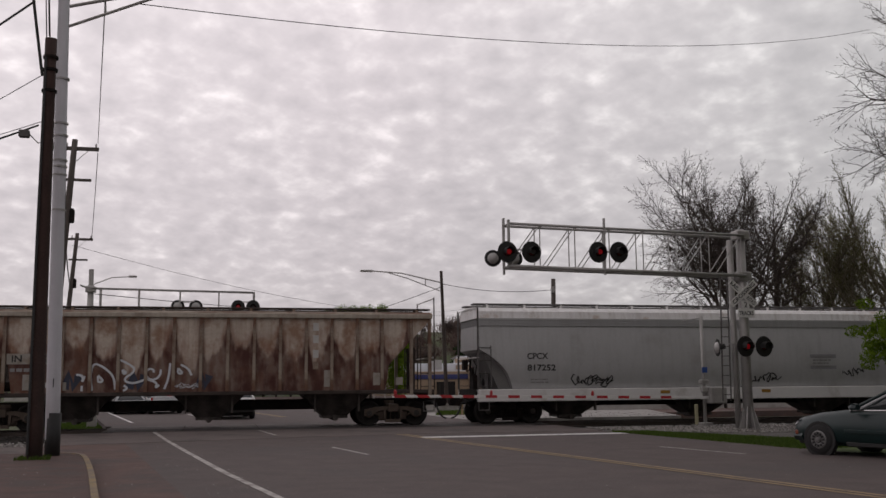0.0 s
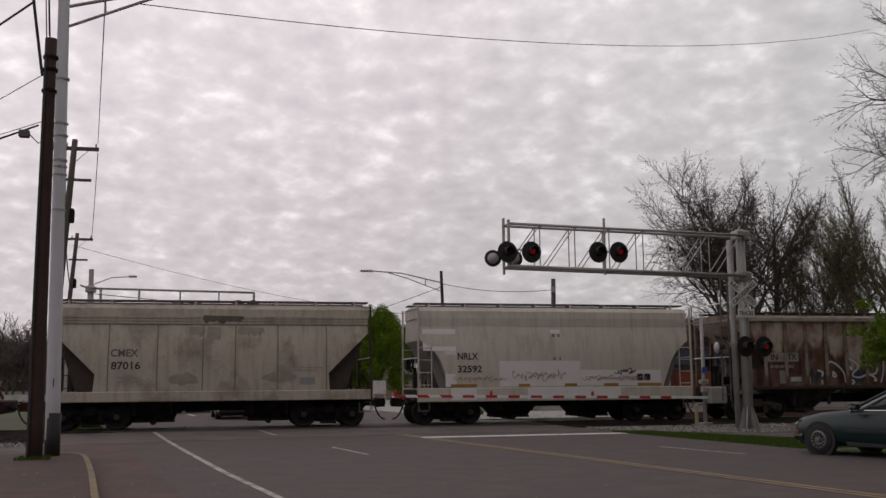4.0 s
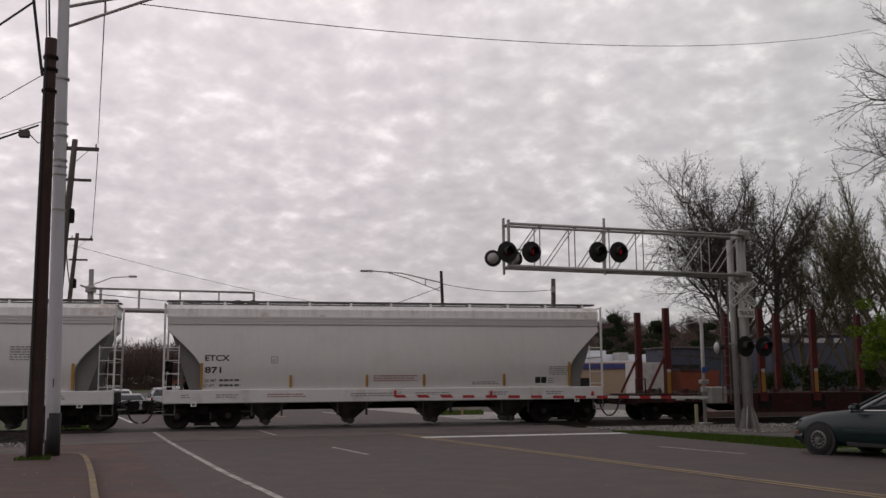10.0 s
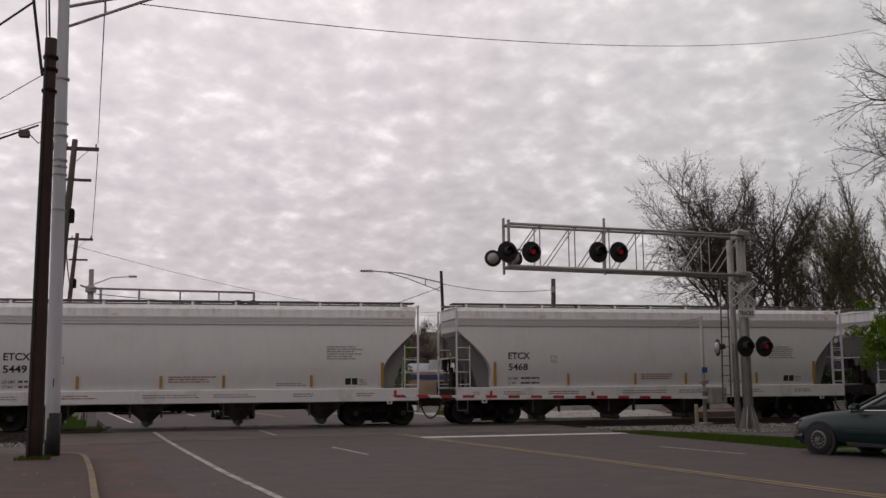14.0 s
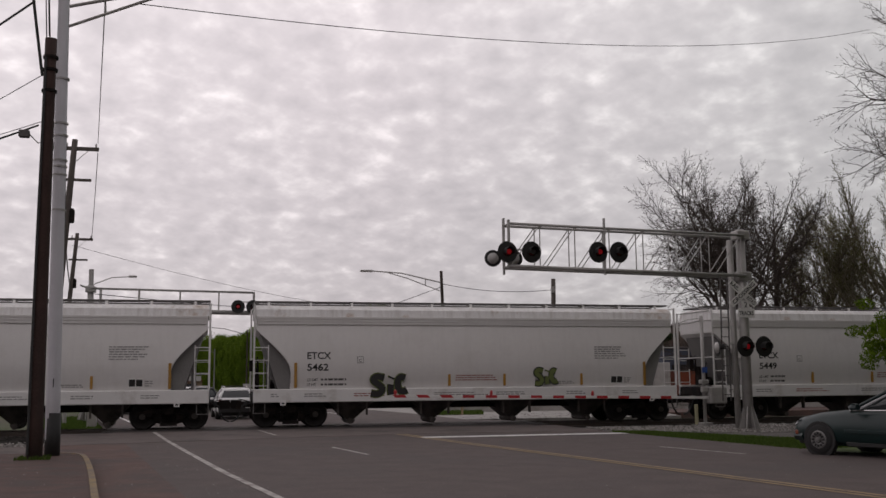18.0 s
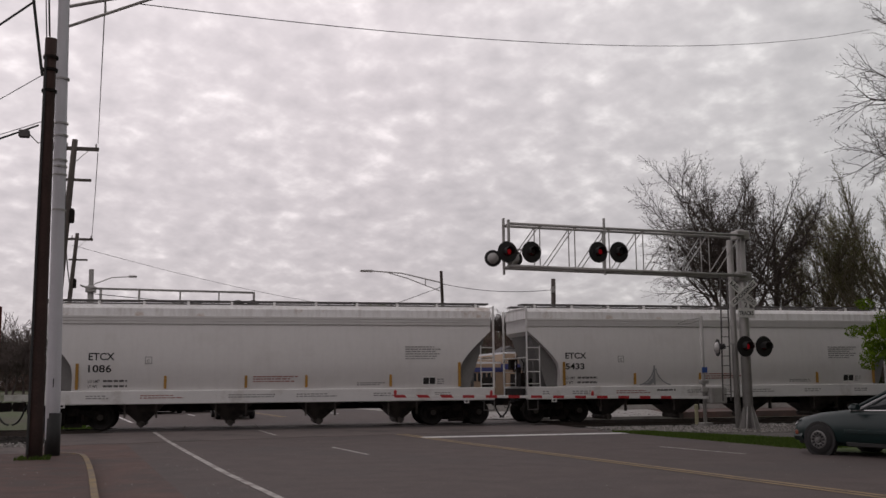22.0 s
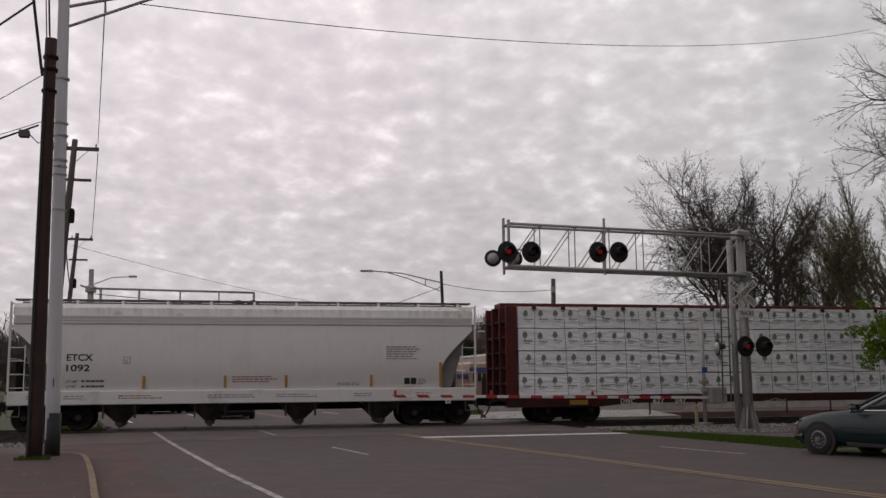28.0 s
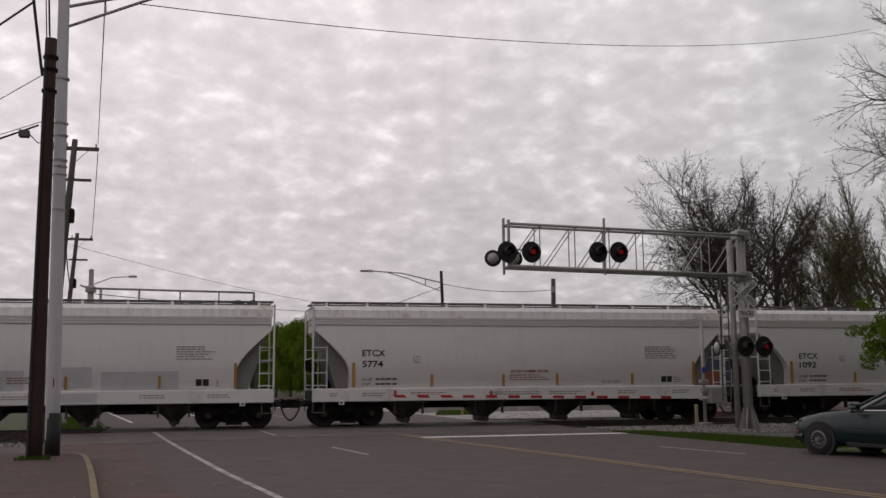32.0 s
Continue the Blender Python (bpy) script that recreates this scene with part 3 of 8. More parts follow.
def side_frame_geo(y):
    g = Geo()
    w = 0.89
    for s in (-1, 1):
        g.prism([(s * (w + 0.18), 0.36), (s * (w + 0.18), 0.60), (s * 0.55, 0.70), (s * 0.0, 0.72), (s * 0.0, 0.60), (s * 0.45, 0.57), (s * (w - 0.18), 0.48), (s * (w - 0.16), 0.36)], y - 0.07, y + 0.07)
        g.prism([(s * (w - 0.05), 0.52), (s * (w - 0.22), 0.50), (s * 0.20, 0.14), (s * 0.27, 0.26)], y - 0.06, y + 0.06)
        g.prism([(s * 0.36, 0.24), (s * 0.36, 0.66), (s * 0.27, 0.66), (s * 0.27, 0.24)], y - 0.06, y + 0.06)
        g.lathe([(0.15, -0.09), (0.16, 0.05), (0.13, 0.09)], 12, Matrix.Translation((s * w, y, WR)) @ pose(0, 0, 0, 90))
    g.prism([(-0.30, 0.12), (0.30, 0.12), (0.27, 0.24), (-0.27, 0.24)], y - 0.08, y + 0.08)
    return g


def springs_geo(y):
    g = Geo()
    for x in (-0.17, 0.0, 0.17):
        pts = [(x + 0.065 * math.cos(k * 0.9), y + 0.065 * math.sin(k * 0.9), 0.25 + 0.3 * k / 36) for k in range(37)]
        g.tube(pts, 0.018, 4)
    return g


def bolster_geo():
    g = Geo()
    g.bbox(-0.2, 0.2, -1.12, 1.12, 0.50, 0.80, 0.03)
    g.lathe([(0.3, 0.8), (0.3, 0.92)], 12)
    for s in (-1, 1):
        g.box(s * 0.42 - 0.03, s * 0.42 + 0.03, -0.75, 0.75, 0.25, 0.33)
        g.prism([(s * 0.30, 0.20), (s * 0.52, 0.24), (s * 0.56, 0.50), (s * 0.30, 0.56)], -0.95, -0.70)
        g.prism([(s * 0.30, 0.20), (s * 0.52, 0.24), (s * 0.56, 0.50), (s * 0.30, 0.56)], 0.70, 0.95)
    g.box(-0.26, 0.26, -0.90, 0.90, 0.22, 0.52)
    g.tube([(-0.8, 0, 0.28), (0.8, 0, 0.28)], 0.03, 6)
    return g


def add_truck(car, x, material=None):
    fm = material or UNDER
    tr = part("truck", shared("truck/" + fm.name, bolster_geo, fm), None, car, at=pose(x, 0, 0))
    for y in (-1.0, 1.0):
        part("side_frame", shared("side_frame/%s%s" % (y, fm.name), lambda: side_frame_geo(y), fm), None, tr)
        part("spring_nest", shared("spring_nest/%s" % y, lambda: springs_geo(y), UNDER), None, tr)
    for s in (-1, 1):
        ws = part("wheelset", shared("wheelset", wheelset_geo, WHEEL, True), None, car, at=pose(x + s * 0.89, 0, WR))
        part("bearing_cap", shared("bearing_cap", cap_geo, CAP_GRIME), None, ws)
        ROLLING.append((car, ws, x + s * 0.89))
    return tr


ROLLING = []


def coupler_geo(s):
    g = Geo()
    g.bbox(*sorted((s * 0.0, s * -1.0)), -0.17, 0.17, 0.68, 0.98, 0.02)
    g.bbox(*sorted((s * 0.0, s * 0.42)), -0.11, 0.11, 0.72, 0.94, 0.02)
    g.prism([(s * 0.36, 0.66), (s * 0.74, 0.68), (s * 0.78, 0.84), (s * 0.74, 1.0), (s * 0.36, 0.98)], -0.2, 0.12)
    return g


def hose_geo(s):
    """A brake hose that drops from its valve to the joint midway between the cars."""
    g = Geo()
    pts = [(s * (0.34 + 0.40 * (k / 10) ** 1.4), -0.34 + 0.06 * k / 10, 0.78 - 0.56 * math.sin(math.pi / 2 * k / 10)) for k in range(11)]
    g.tube(pts, 0.034, 6)
    g.tube([(s * -0.1, -0.34, 0.86), (s * 0.2, -0.34, 0.86), (s * 0.35, -0.34, 0.77)], 0.035, 6)
    g.bbox(*sorted((s * 0.16, s * 0.28)), -0.40, -0.28, 0.78, 0.93, 0.01)
    return g


def lever_geo(s):
    """The uncoupling lever: a bent rod along the end of the car."""
    return Geo().tube([(s * 0.06, -1.45, 0.62), (s * 0.06, -1.40, 0.92), (s * 0.10, -0.4, 0.94), (s * 0.46, -0.12, 1.02)], 0.02, 5)


def add_ends(car, half, platform=True, material=None, pm=None):
    for s in (-1, 1):
        part("coupler", shared("coupler/%d%s" % (s, (material or UNDER).name), lambda: coupler_geo(s), material or UNDER), None, car, at=pose(s * half, 0, 0))
        part("air_hose", shared("air_hose/%d" % s, lambda: hose_geo(s), WIRE), None, car, "black rubber hose", at=pose(s * half, 0, 0))
        part("uncoupling_lever", shared("uncoupling_lever/%d" % s, lambda: lever_geo(s), UNDER), None, car, at=pose(s * half, 0, 0))
        if platform:
            def plat():
                g = Geo()
                g.box(-0.08, 0.08, -1.5, 1.5, 0.95, 1.30)
                g.box(-0.9 if s > 0 else 0.0, 0.0 if s > 0 else 0.9, -1.5, 1.5, 1.24, 1.30)
                return g
            part("end_platform", shared("end_platform/%d%s" % (s, (pm or UNDER).name), plat, pm or UNDER), None, car, at=pose(s * (half - 0.08), 0, 0))


def ladder_geo(x0, x1, z0, z1, y, rungs, outer_top, r=0.024):
    """Two uprights with rungs; the outer one carries on up to the roof."""
    g = Geo()
    g.tube([(x0, y, z0), (x0, y, outer_top)], r, 6)
    g.tube([(x1, y, z0), (x1, y, z1)], r * 0.85, 6)
    for k in range(rungs):
        z = z0 + 0.12 + (z1 - z0 - 0.2) * k / max(1, rungs - 1)
        g.tube([(x0, y, z), (x1, y, z)], r * 0.7, 5)
    return g


def stirrup_geo(x0, x1, y):
    g = Geo()
    for x in (x0, x1):
        g.tube([(x, y, 0.9), (x, y, 0.53)], 0.018, 5)
    g.tube([(x0, y, 0.53), (x1, y, 0.53)], 0.02, 5)
    return g


def brake_wheel_geo():
    g = Geo()
    pts = [(0, 0.28 * math.cos(a * math.pi / 8), 0.28 * math.sin(a * math.pi / 8)) for a in range(17)]
    g.tube(pts, 0.02, 5)
    for k in range(4):
        a = k * math.pi / 2 + 0.4
        g.tube([(0, 0, 0), (0.02, 0.28 * math.cos(a), 0.28 * math.sin(a))], 0.014, 4)
    g.box(-0.2, -0.03, -0.16, 0.16, -0.2, 0.2)
    return g


def bay_geo(w0, w1, z0, z1, hy=1.25):
    """A discharge hopper: four sloping sides with a gate frame below."""
    g = Geo()
    vs = [(-w0, -hy, z1), (w0, -hy, z1), (w0, hy, z1), (-w0, hy, z1), (-w1, -0.5, z0 + 0.12), (w1, -0.5, z0 + 0.12), (w1, 0.5, z0 + 0.12), (-w1, 0.5, z0 + 0.12)]
    g.add(vs, [(0, 1, 2, 3), (7, 6, 5, 4), (0, 4, 5, 1), (1, 5, 6, 2), (2, 6, 7, 3), (3, 7, 4, 0)])
    g.box(-w1 - 0.02, w1 + 0.02, -0.62, 0.62, z0 + 0.04, z0 + 0.13)
    g.tube([(0, -0.78, z0 + 0.06), (0, 0.78, z0 + 0.06)], 0.11, 10)
    for s in (-1, 1):
        g.box(s * w0 * 0.62 - 0.03, s * w0 * 0.62 + 0.03, -1.26, -1.1, z0 + 0.3, z1)
    return g


def smooth_curve(pts, n=5):
    """Rounds a chain of points by repeated corner cutting."""
    for _ in range(2):
        out = [pts[0]]
        for a, b in zip(pts, pts[1:]):
            out += [(a[0] * 0.75 + b[0] * 0.25, a[1] * 0.75 + b[1] * 0.25), (a[0] * 0.25 + b[0] * 0.75, a[1] * 0.25 + b[1] * 0.75)]
        pts = out + [pts[-1]]
    return pts


def hull_geo(half, ztop, zbot, cut, hy):
    """Side walls with both lower corners cut away along the chain cut, (inset, z) pairs from the end down to the sill."""
    right = [(half - i, z) for i, z in cut]
    left = [(-half + i, z) for i, z in reversed(cut)]
    poly = [(half, ztop)] + right + left + [(-half, ztop)]
    return Geo().prism(poly, -hy, hy)


WAIST, FOOT_Z, FOOT_IN = 2.3, 1.36, 0.13
CURVED = {}     # round-sided cars: how far their upper walls lean in, and up to what height


def skin(car, z, h=0.1):
    """How far a round side wall lies inside its widest line at one height, and its slant there in degrees."""
    if car.name not in CURVED:
        return 0.0, 0.0
    inset, top, foot = CURVED[car.name]

    def at(q):
        if q > WAIST:
            return inset * ((q - WAIST) / (top - WAIST)) ** 1.8
        return foot * (min(1.0, (WAIST - q) / (WAIST - FOOT_Z))) ** 1.8
    return at(z), -math.degrees(math.atan((at(z + h) - at(z)) / h))


def lean_in(me, z1, inset, foot=FOOT_IN):
    """Rounds the side walls of a body: inwards above its waist and below it, in soft curves."""
    bm = bmesh.new()
    bm.from_mesh(me)
    for k in range(7):
        bmesh.ops.bisect_plane(bm, geom=bm.verts[:] + bm.edges[:] + bm.faces[:], plane_co=(0, 0, WAIST + (z1 - WAIST) * k / 7), plane_no=(0, 0, 1))
    for k in range(1, 6):
        bmesh.ops.bisect_plane(bm, geom=bm.verts[:] + bm.edges[:] + bm.faces[:], plane_co=(0, 0, WAIST + (FOOT_Z - WAIST) * k / 6), plane_no=(0, 0, 1))
    for v in bm.verts:
        z = v.co.z
        d = inset * ((z - WAIST) / (z1 - WAIST)) ** 1.8 if z > WAIST else foot * (min(1.0, (WAIST - z) / (WAIST - FOOT_Z))) ** 1.8
        v.co.y -= math.copysign(d, v.co.y)
    bm.to_mesh(me)
    bm.free()
    for p in me.polygons:
        p.use_smooth = True
    me.set_sharp_from_angle(angle=radians(25))
    return me


def roof_geo(half, z0, hy, rise, n=9):
    prof = []
    for k in range(n + 1):
        a = math.pi * k / n
        prof.append((-hy * math.copysign(abs(math.cos(a)) ** 0.5, math.cos(a)), z0 + rise * math.sin(a) ** 0.55))
    g = Geo()
    m = len(prof)
    vs = [(-half, y, z) for y, z in prof] + [(half, y, z) for y, z in prof]
    fs = [tuple(range(m)), tuple(range(m, 2 * m))[::-1]] + [(i, i + 1, i + 1 + m, i + m) for i in range(m - 1)] + [(m - 1, 0, m, 2 * m - 1)]
    return g.add(vs, fs)


def board_geo(half, z, y0, y1):
    return Geo().bbox(-half, half, y0, y1, z - 0.06, z, 0.01)


def bracket_geo(y0, y1, z0, z1):
    g = Geo()
    g.prism([(-0.045, z0), (0.045, z0), (0.045, z1), (-0.045, z1)], y0 - 0.02, y0 + 0.02)
    g.box(-0.04, 0.04, y0, y1, z1 - 0.04, z1)
    return g


def bars_geo(w, h, lines, seed=0, fill=0.45):
    """Small stencilled writing that cannot be read, as short bars."""
    g = Geo()
    rng = random.Random(seed)
    lh = h / lines
    for i in range(lines):
        z = h - (i + 1) * lh + lh * 0.25
        x, end = 0.0, w * rng.uniform(0.7, 1.0)
        while x < end:
            d = min(rng.uniform(0.06, 0.2), end - x)
            g.box(x, x + d, -0.002, 0.002, z, z + lh * fill)
            x += d + rng.uniform(0.02, 0.05)
    return g


def on_side(car, x, y, z, rx=0.0, h=0.1):
    """A pose on a car's near side; on a round wall it follows the curve."""
    d, slant = skin(car, z, h) if y > -1.575 else (0.0, 0.0)
    return pose(x, y + d, z, rx + slant)


def put_bars(car, x, z, w, h, lines, material=None, seed=0, y=-1.555):
    key = "stencil/%s%s%s%s%s" % (w, h, lines, (material or INK_FAINT).name, seed)
    ob = part("stencil", shared(key, lambda: bars_geo(w, h, lines, seed), material or INK_FAINT), None, car, at=on_side(car, x, y, z))
    return tagged(ob, kind="stuff")


def put_text(car, s, x, z, h, w=None, material=None, y=-1.555, bold=0.007):
    return part("lettering", text_mesh(s, h, material or INK, w, bold), None, car, at=on_side(car, x, y, z, 90))


def put_plate(car, name, x0, x1, z0, z1, material, y=-1.553, label=""):
    me = shared("%s/%.2f%.2f%s" % (name, x1 - x0, z1 - z0, material.name), lambda: Geo().bbox(0, x1 - x0, -0.006, 0.006, 0, z1 - z0, 0.003), material)
    return part(name, me, None, car, label, at=on_side(car, x0, y, z0, 0.0, z1 - z0))


def stroke_geo(pts, w, y0=0.0):
    """A sprayed line: one mitred ribbon along points in x and z, creeping outwards so that it may cross itself."""
    g = Geo()
    k = len(pts)
    vs = []
    for i, (x, z) in enumerate(pts):
        (a, b), (c, d) = pts[max(i - 1, 0)], pts[min(i + 1, k - 1)]
        dx, dz = c - a, d - b
        m = math.hypot(dx, dz) or 1
        nx, nz = -dz / m * w / 2, dx / m * w / 2
        y = y0 - 0.00025 * i
        vs += [(x + nx, y, z + nz), (x - nx, y, z - nz)]
    return g.add(vs, [(2 * i, 2 * i + 1, 2 * i + 3, 2 * i + 2) for i in range(k - 1)])


def scrawl(car, x, z, w, h, material, n, width, seed, y=-1.557, name="spray_paint", label=""):
    """One running scribble of leaning loops, no letters."""
    rng = random.Random(seed)
    k = n * 14
    a, b, c = rng.uniform(0, 6), rng.uniform(0.75, 1.3), rng.uniform(0, 6)
    pts = []
    for i in range(k + 1):
        t = i / k
        q = 2 * math.pi * n * t * b + a
        tall = 0.5 + 0.35 * math.sin(q * 0.31 + c) + 0.15 * math.sin(q * 0.77)
        jag = 0.16 * h * math.sin(q * 2.7 + c) * math.copysign(1.0, math.sin(q * 0.9 + a))
        pts.append((w * t + w / n * 0.5 * math.cos(q * 1.13) + 0.18 * h * math.sin(q), h * (0.5 + 0.5 * tall * math.sin(q)) + 0.12 * h * math.sin(q * 0.23 + a) + jag))
    return part(name, stroke_geo(pts, width), material, car, label, at=on_side(car, x, y, z))


def hopper(name, label, half, cut, zside, zsill, hull_m, roof_m, sill_m, slope_m, bays, trucks, roof_rise=0.47, ribs=(), board_z=4.60,
           posts=(), bay_m=None, hy=1.55, inner=None, truck_m=None, bays_size=(0.86, 0.15, 0.12, 0.95), seams=(), seam_m=None, brackets=11, bulge=0.15, ladder_m=None, ribbed=True, foot=FOOT_IN):
    """A covered hopper car with its body, roof, bays, ladders and running gear; the origin lies on the rails under its middle."""
    car = thing(name, pose(0, 0, 0), label, "hopper car", "cars of the freight train")
    k = name + label[:14]
    z0, z1 = zsill
    if posts:
        bulge = 0.0
    if bulge:
        CURVED[car.name] = (bulge, zside, foot)
    if bulge and "hull/" + k not in SHARED:
        SHARED["hull/" + k] = lean_in(mesh_of("hull", hull_geo(half - 0.1, zside, z1, cut, hy), hull_m), zside, bulge, foot)
    part("hull", shared("hull/" + k, lambda: hull_geo(half - 0.1, zside, z1, cut, hy), hull_m), None, car)
    hyu = hy - bulge
    # inner slope sheets, steeper and narrower than the side walls
    ic = inner or [(0.05, cut[0][1] + 0.05), (0.75, z1)]
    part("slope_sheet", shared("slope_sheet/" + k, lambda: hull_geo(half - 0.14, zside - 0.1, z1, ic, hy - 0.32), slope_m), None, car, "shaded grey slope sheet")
    part("roof", shared("roof/" + k, lambda: roof_geo(half - 0.06, zside + 0.30 if not posts else zside, hyu + 0.01, roof_rise), roof_m, False), None, car)
    if not posts:
        for i in range(3 if ribbed else 0):
            za = zside + 0.02 + 0.1 * i
            part("side_rib", shared("side_rib/" + k, lambda: Geo().prism([(-half + 0.1, 0), (half - 0.1, 0), (half - 0.1, 0.07), (-half + 0.1, 0.07)], -hyu - 0.05, hyu + 0.05), hull_m), None, car, at=pose(0, 0, za))
        part("upper_wall", shared("upper_wall/" + k, lambda: Geo().box(-half + 0.1, half - 0.1, -hyu - 0.012, hyu + 0.012, zside - 0.002, zside + 0.30), hull_m), None, car)
    for y in (-1, 1):
        part("side_sill", shared("side_sill/%s%d" % (k, y), lambda: Geo().bbox(-half, half, *sorted((y * (hy + 0.03), y * (hy - 0.22))), z0, z1, 0.025), sill_m), None, car)
        part("running_board", shared("running_board/%s%d" % (k, y), lambda: board_geo(half - 0.02, board_z, *sorted((y * 0.45, y * 0.95))), RUST_DARK if posts else ALU_DARK), None, car, "dull steel running board")
        for i in range(brackets):
            x = -half + 0.55 + (2 * half - 1.1) * i / (brackets - 1)
            part("board_bracket", shared("board_bracket/%s%d" % (k, y), lambda: bracket_geo(y * 0.98, y * 0.5, zside + (0.3 if not posts else 0) + roof_rise * 0.5, board_z - 0.05), roof_m), None, car, at=pose(x, 0, 0))
    part("center_sill", shared("center_sill/" + k, lambda: Geo().bbox(-half + 0.05, half - 0.05, -0.22, 0.22, 0.62, 1.0, 0.02), UNDER), None, car)
    for x in bays:
        part("discharge_bay", shared("discharge_bay/" + k, lambda: bay_geo(*bays_size), bay_m or BAY), None, car, at=pose(x, 0, 0))
    for x in trucks:
        add_truck(car, x, truck_m)
    add_ends(car, half)
    for sx in (-1, 1):
        for y in (-1, 1):
            yy = y * (hy + 0.0)
            part("ladder", shared("ladder/%s%d%d" % (k, sx, y), lambda: ladder_geo(sx * half, sx * (half - 0.52), z1, 2.95, yy, 4, zside + 0.75), ladder_m or sill_m), None, car)
            part("stirrup", shared("stirrup/%s%d%d" % (k, sx, y), lambda: stirrup_geo(sx * (half - 0.02), sx * (half - 0.42), yy), GRIMY_STEEL), None, car)
        if not posts:
            for y in (-1, 1):
                part("corner_post", shared("corner_post/%s%d" % (k, y), lambda: Geo().bbox(-0.03, 0.03, *sorted((y * hy, y * (hy - 0.05))), z1, zside + 0.72, 0.006), ladder_m or sill_m), None, car, at=pose(sx * (half - 0.02), 0, 0))
        for z in (2.5, zside + 0.7):
            part("grab_rail", shared("grab_rail/%s" % hy, lambda: Geo().tube([(0, -hy, 0), (0, hy, 0)], 0.025, 5), sill_m), None, car, at=pose(sx * (half - 0.03), 0, z))
        for y in (-0.55, 0.55):
            part("end_post", shared("end_post/" + k, lambda: Geo().box(-0.05, 0.05, -0.05, 0.05, z1, 2.9), slope_m), None, car, at=pose(sx * (half - 0.6), y, 0))
    part("brake_wheel", shared("brake_wheel", brake_wheel_geo, UNDER), None, car, at=pose(-half + 0.12, 0.45, 2.25))
    part("brake_stand", shared("brake_stand/" + k, lambda: Geo().bbox(-0.05, 0.05, -0.16, 0.16, z1, 2.15, 0.01).tube([(0, 0.3, z1), (0.02, 0.3, 2.6)], 0.03, 6).bbox(-0.12, 0.06, -0.62, -0.36, z1, z1 + 0.55, 0.02).tube([(0, -0.5, z1 + 0.5), (0.02, -0.62, z1 + 0.9), (0, -0.3, z1 + 1.1)], 0.022, 5), UNDER), None, car, "dark brake stand and valve", at=pose(-half + 0.2, 0.1, 0))
    part("air_tank", shared("air_tank", lambda: Geo().lathe([(0.05, -0.45), (0.17, -0.4), (0.17, 0.4), (0.05, 0.45)], 12, pose(0, 0, 0, 0, 90)), UNDER), None, car, at=pose(-half + 1.1, 0.3, 1.55))
    for x in posts:
        for y in (-1, 1):
            part("side_post", shared("side_post/%s%d" % (k, y), lambda: Geo().prism([(-0.06, z1), (0.06, z1), (0.05, zside), (-0.05, zside)], *sorted((y * hy, y * (hy + 0.09)))), RUST_RIB), None, car, at=pose(x, 0, 0))
    if seams and "weld_seam/" + k not in SHARED:
        SHARED["weld_seam/" + k] = lean_in(mesh_of("weld_seam", Geo().bbox(-0.022, 0.022, -hy - 0.012, hy + 0.012, z1 + 0.02, zside - 0.02, 0.004), seam_m or slope_m), zside, bulge, foot)
    for x in seams:
        part("weld_seam", SHARED["weld_seam/" + k], None, car, at=pose(x, 0, 0))
    return car


def place(car, left, right):
    mid = (left + right) / 2
    at = min(32.0, max(0.0, 16.0 + (6.0 - mid) / SPEED))
    TRAIN.append((car, mid + SPEED * (at - 16.0) - run(at)))


TRAIN = []
CUT = smooth_curve([(0.0, 3.5), (0.62, 2.93), (1.06, 2.46), (1.25, 2.08), (1.22, 1.38)])


def grey_hopper(label):
    car = hopper("hopper_car", label, 8.22, CUT, 3.70, (0.90, 1.38), GREY_PAINT, GREY_ROOF, GREY_SILL, GREY_SLOPE_SHADE, (-4.6, -1.5, 1.7, 4.75), (-6.84, 6.84))
    for x in (-6.72, 6.86):
        for y in (-1.553, 1.553):
            part("reflector", shared("reflector/tall", lambda: Geo().bbox(-0.05, 0.05, -0.03, 0.03, 0, 0.9, 0.006), AMBER), None, car, at=pose(x, y, 1.42))
    for x in (-3.78, -1.0, 1.15, 4.25):
        for y in (-1.553, 1.553):
            part("reflector", shared("reflector/low", lambda: Geo().bbox(-0.045, 0.045, -0.03, 0.03, 0, 0.44, 0.006), AMBER), None, car, at=pose(x, y * 0.975, 1.44))
    for x in (-7.16, 7.12):
        put_plate(car, "jacking_pad", x - 0.1, x + 0.1, 0.80, 1.0, GREY_SILL, -1.6)
        put_plate(car, "pad_hole", x - 0.05, x + 0.05, 0.84, 0.90, BLACK, -1.606)
    return car


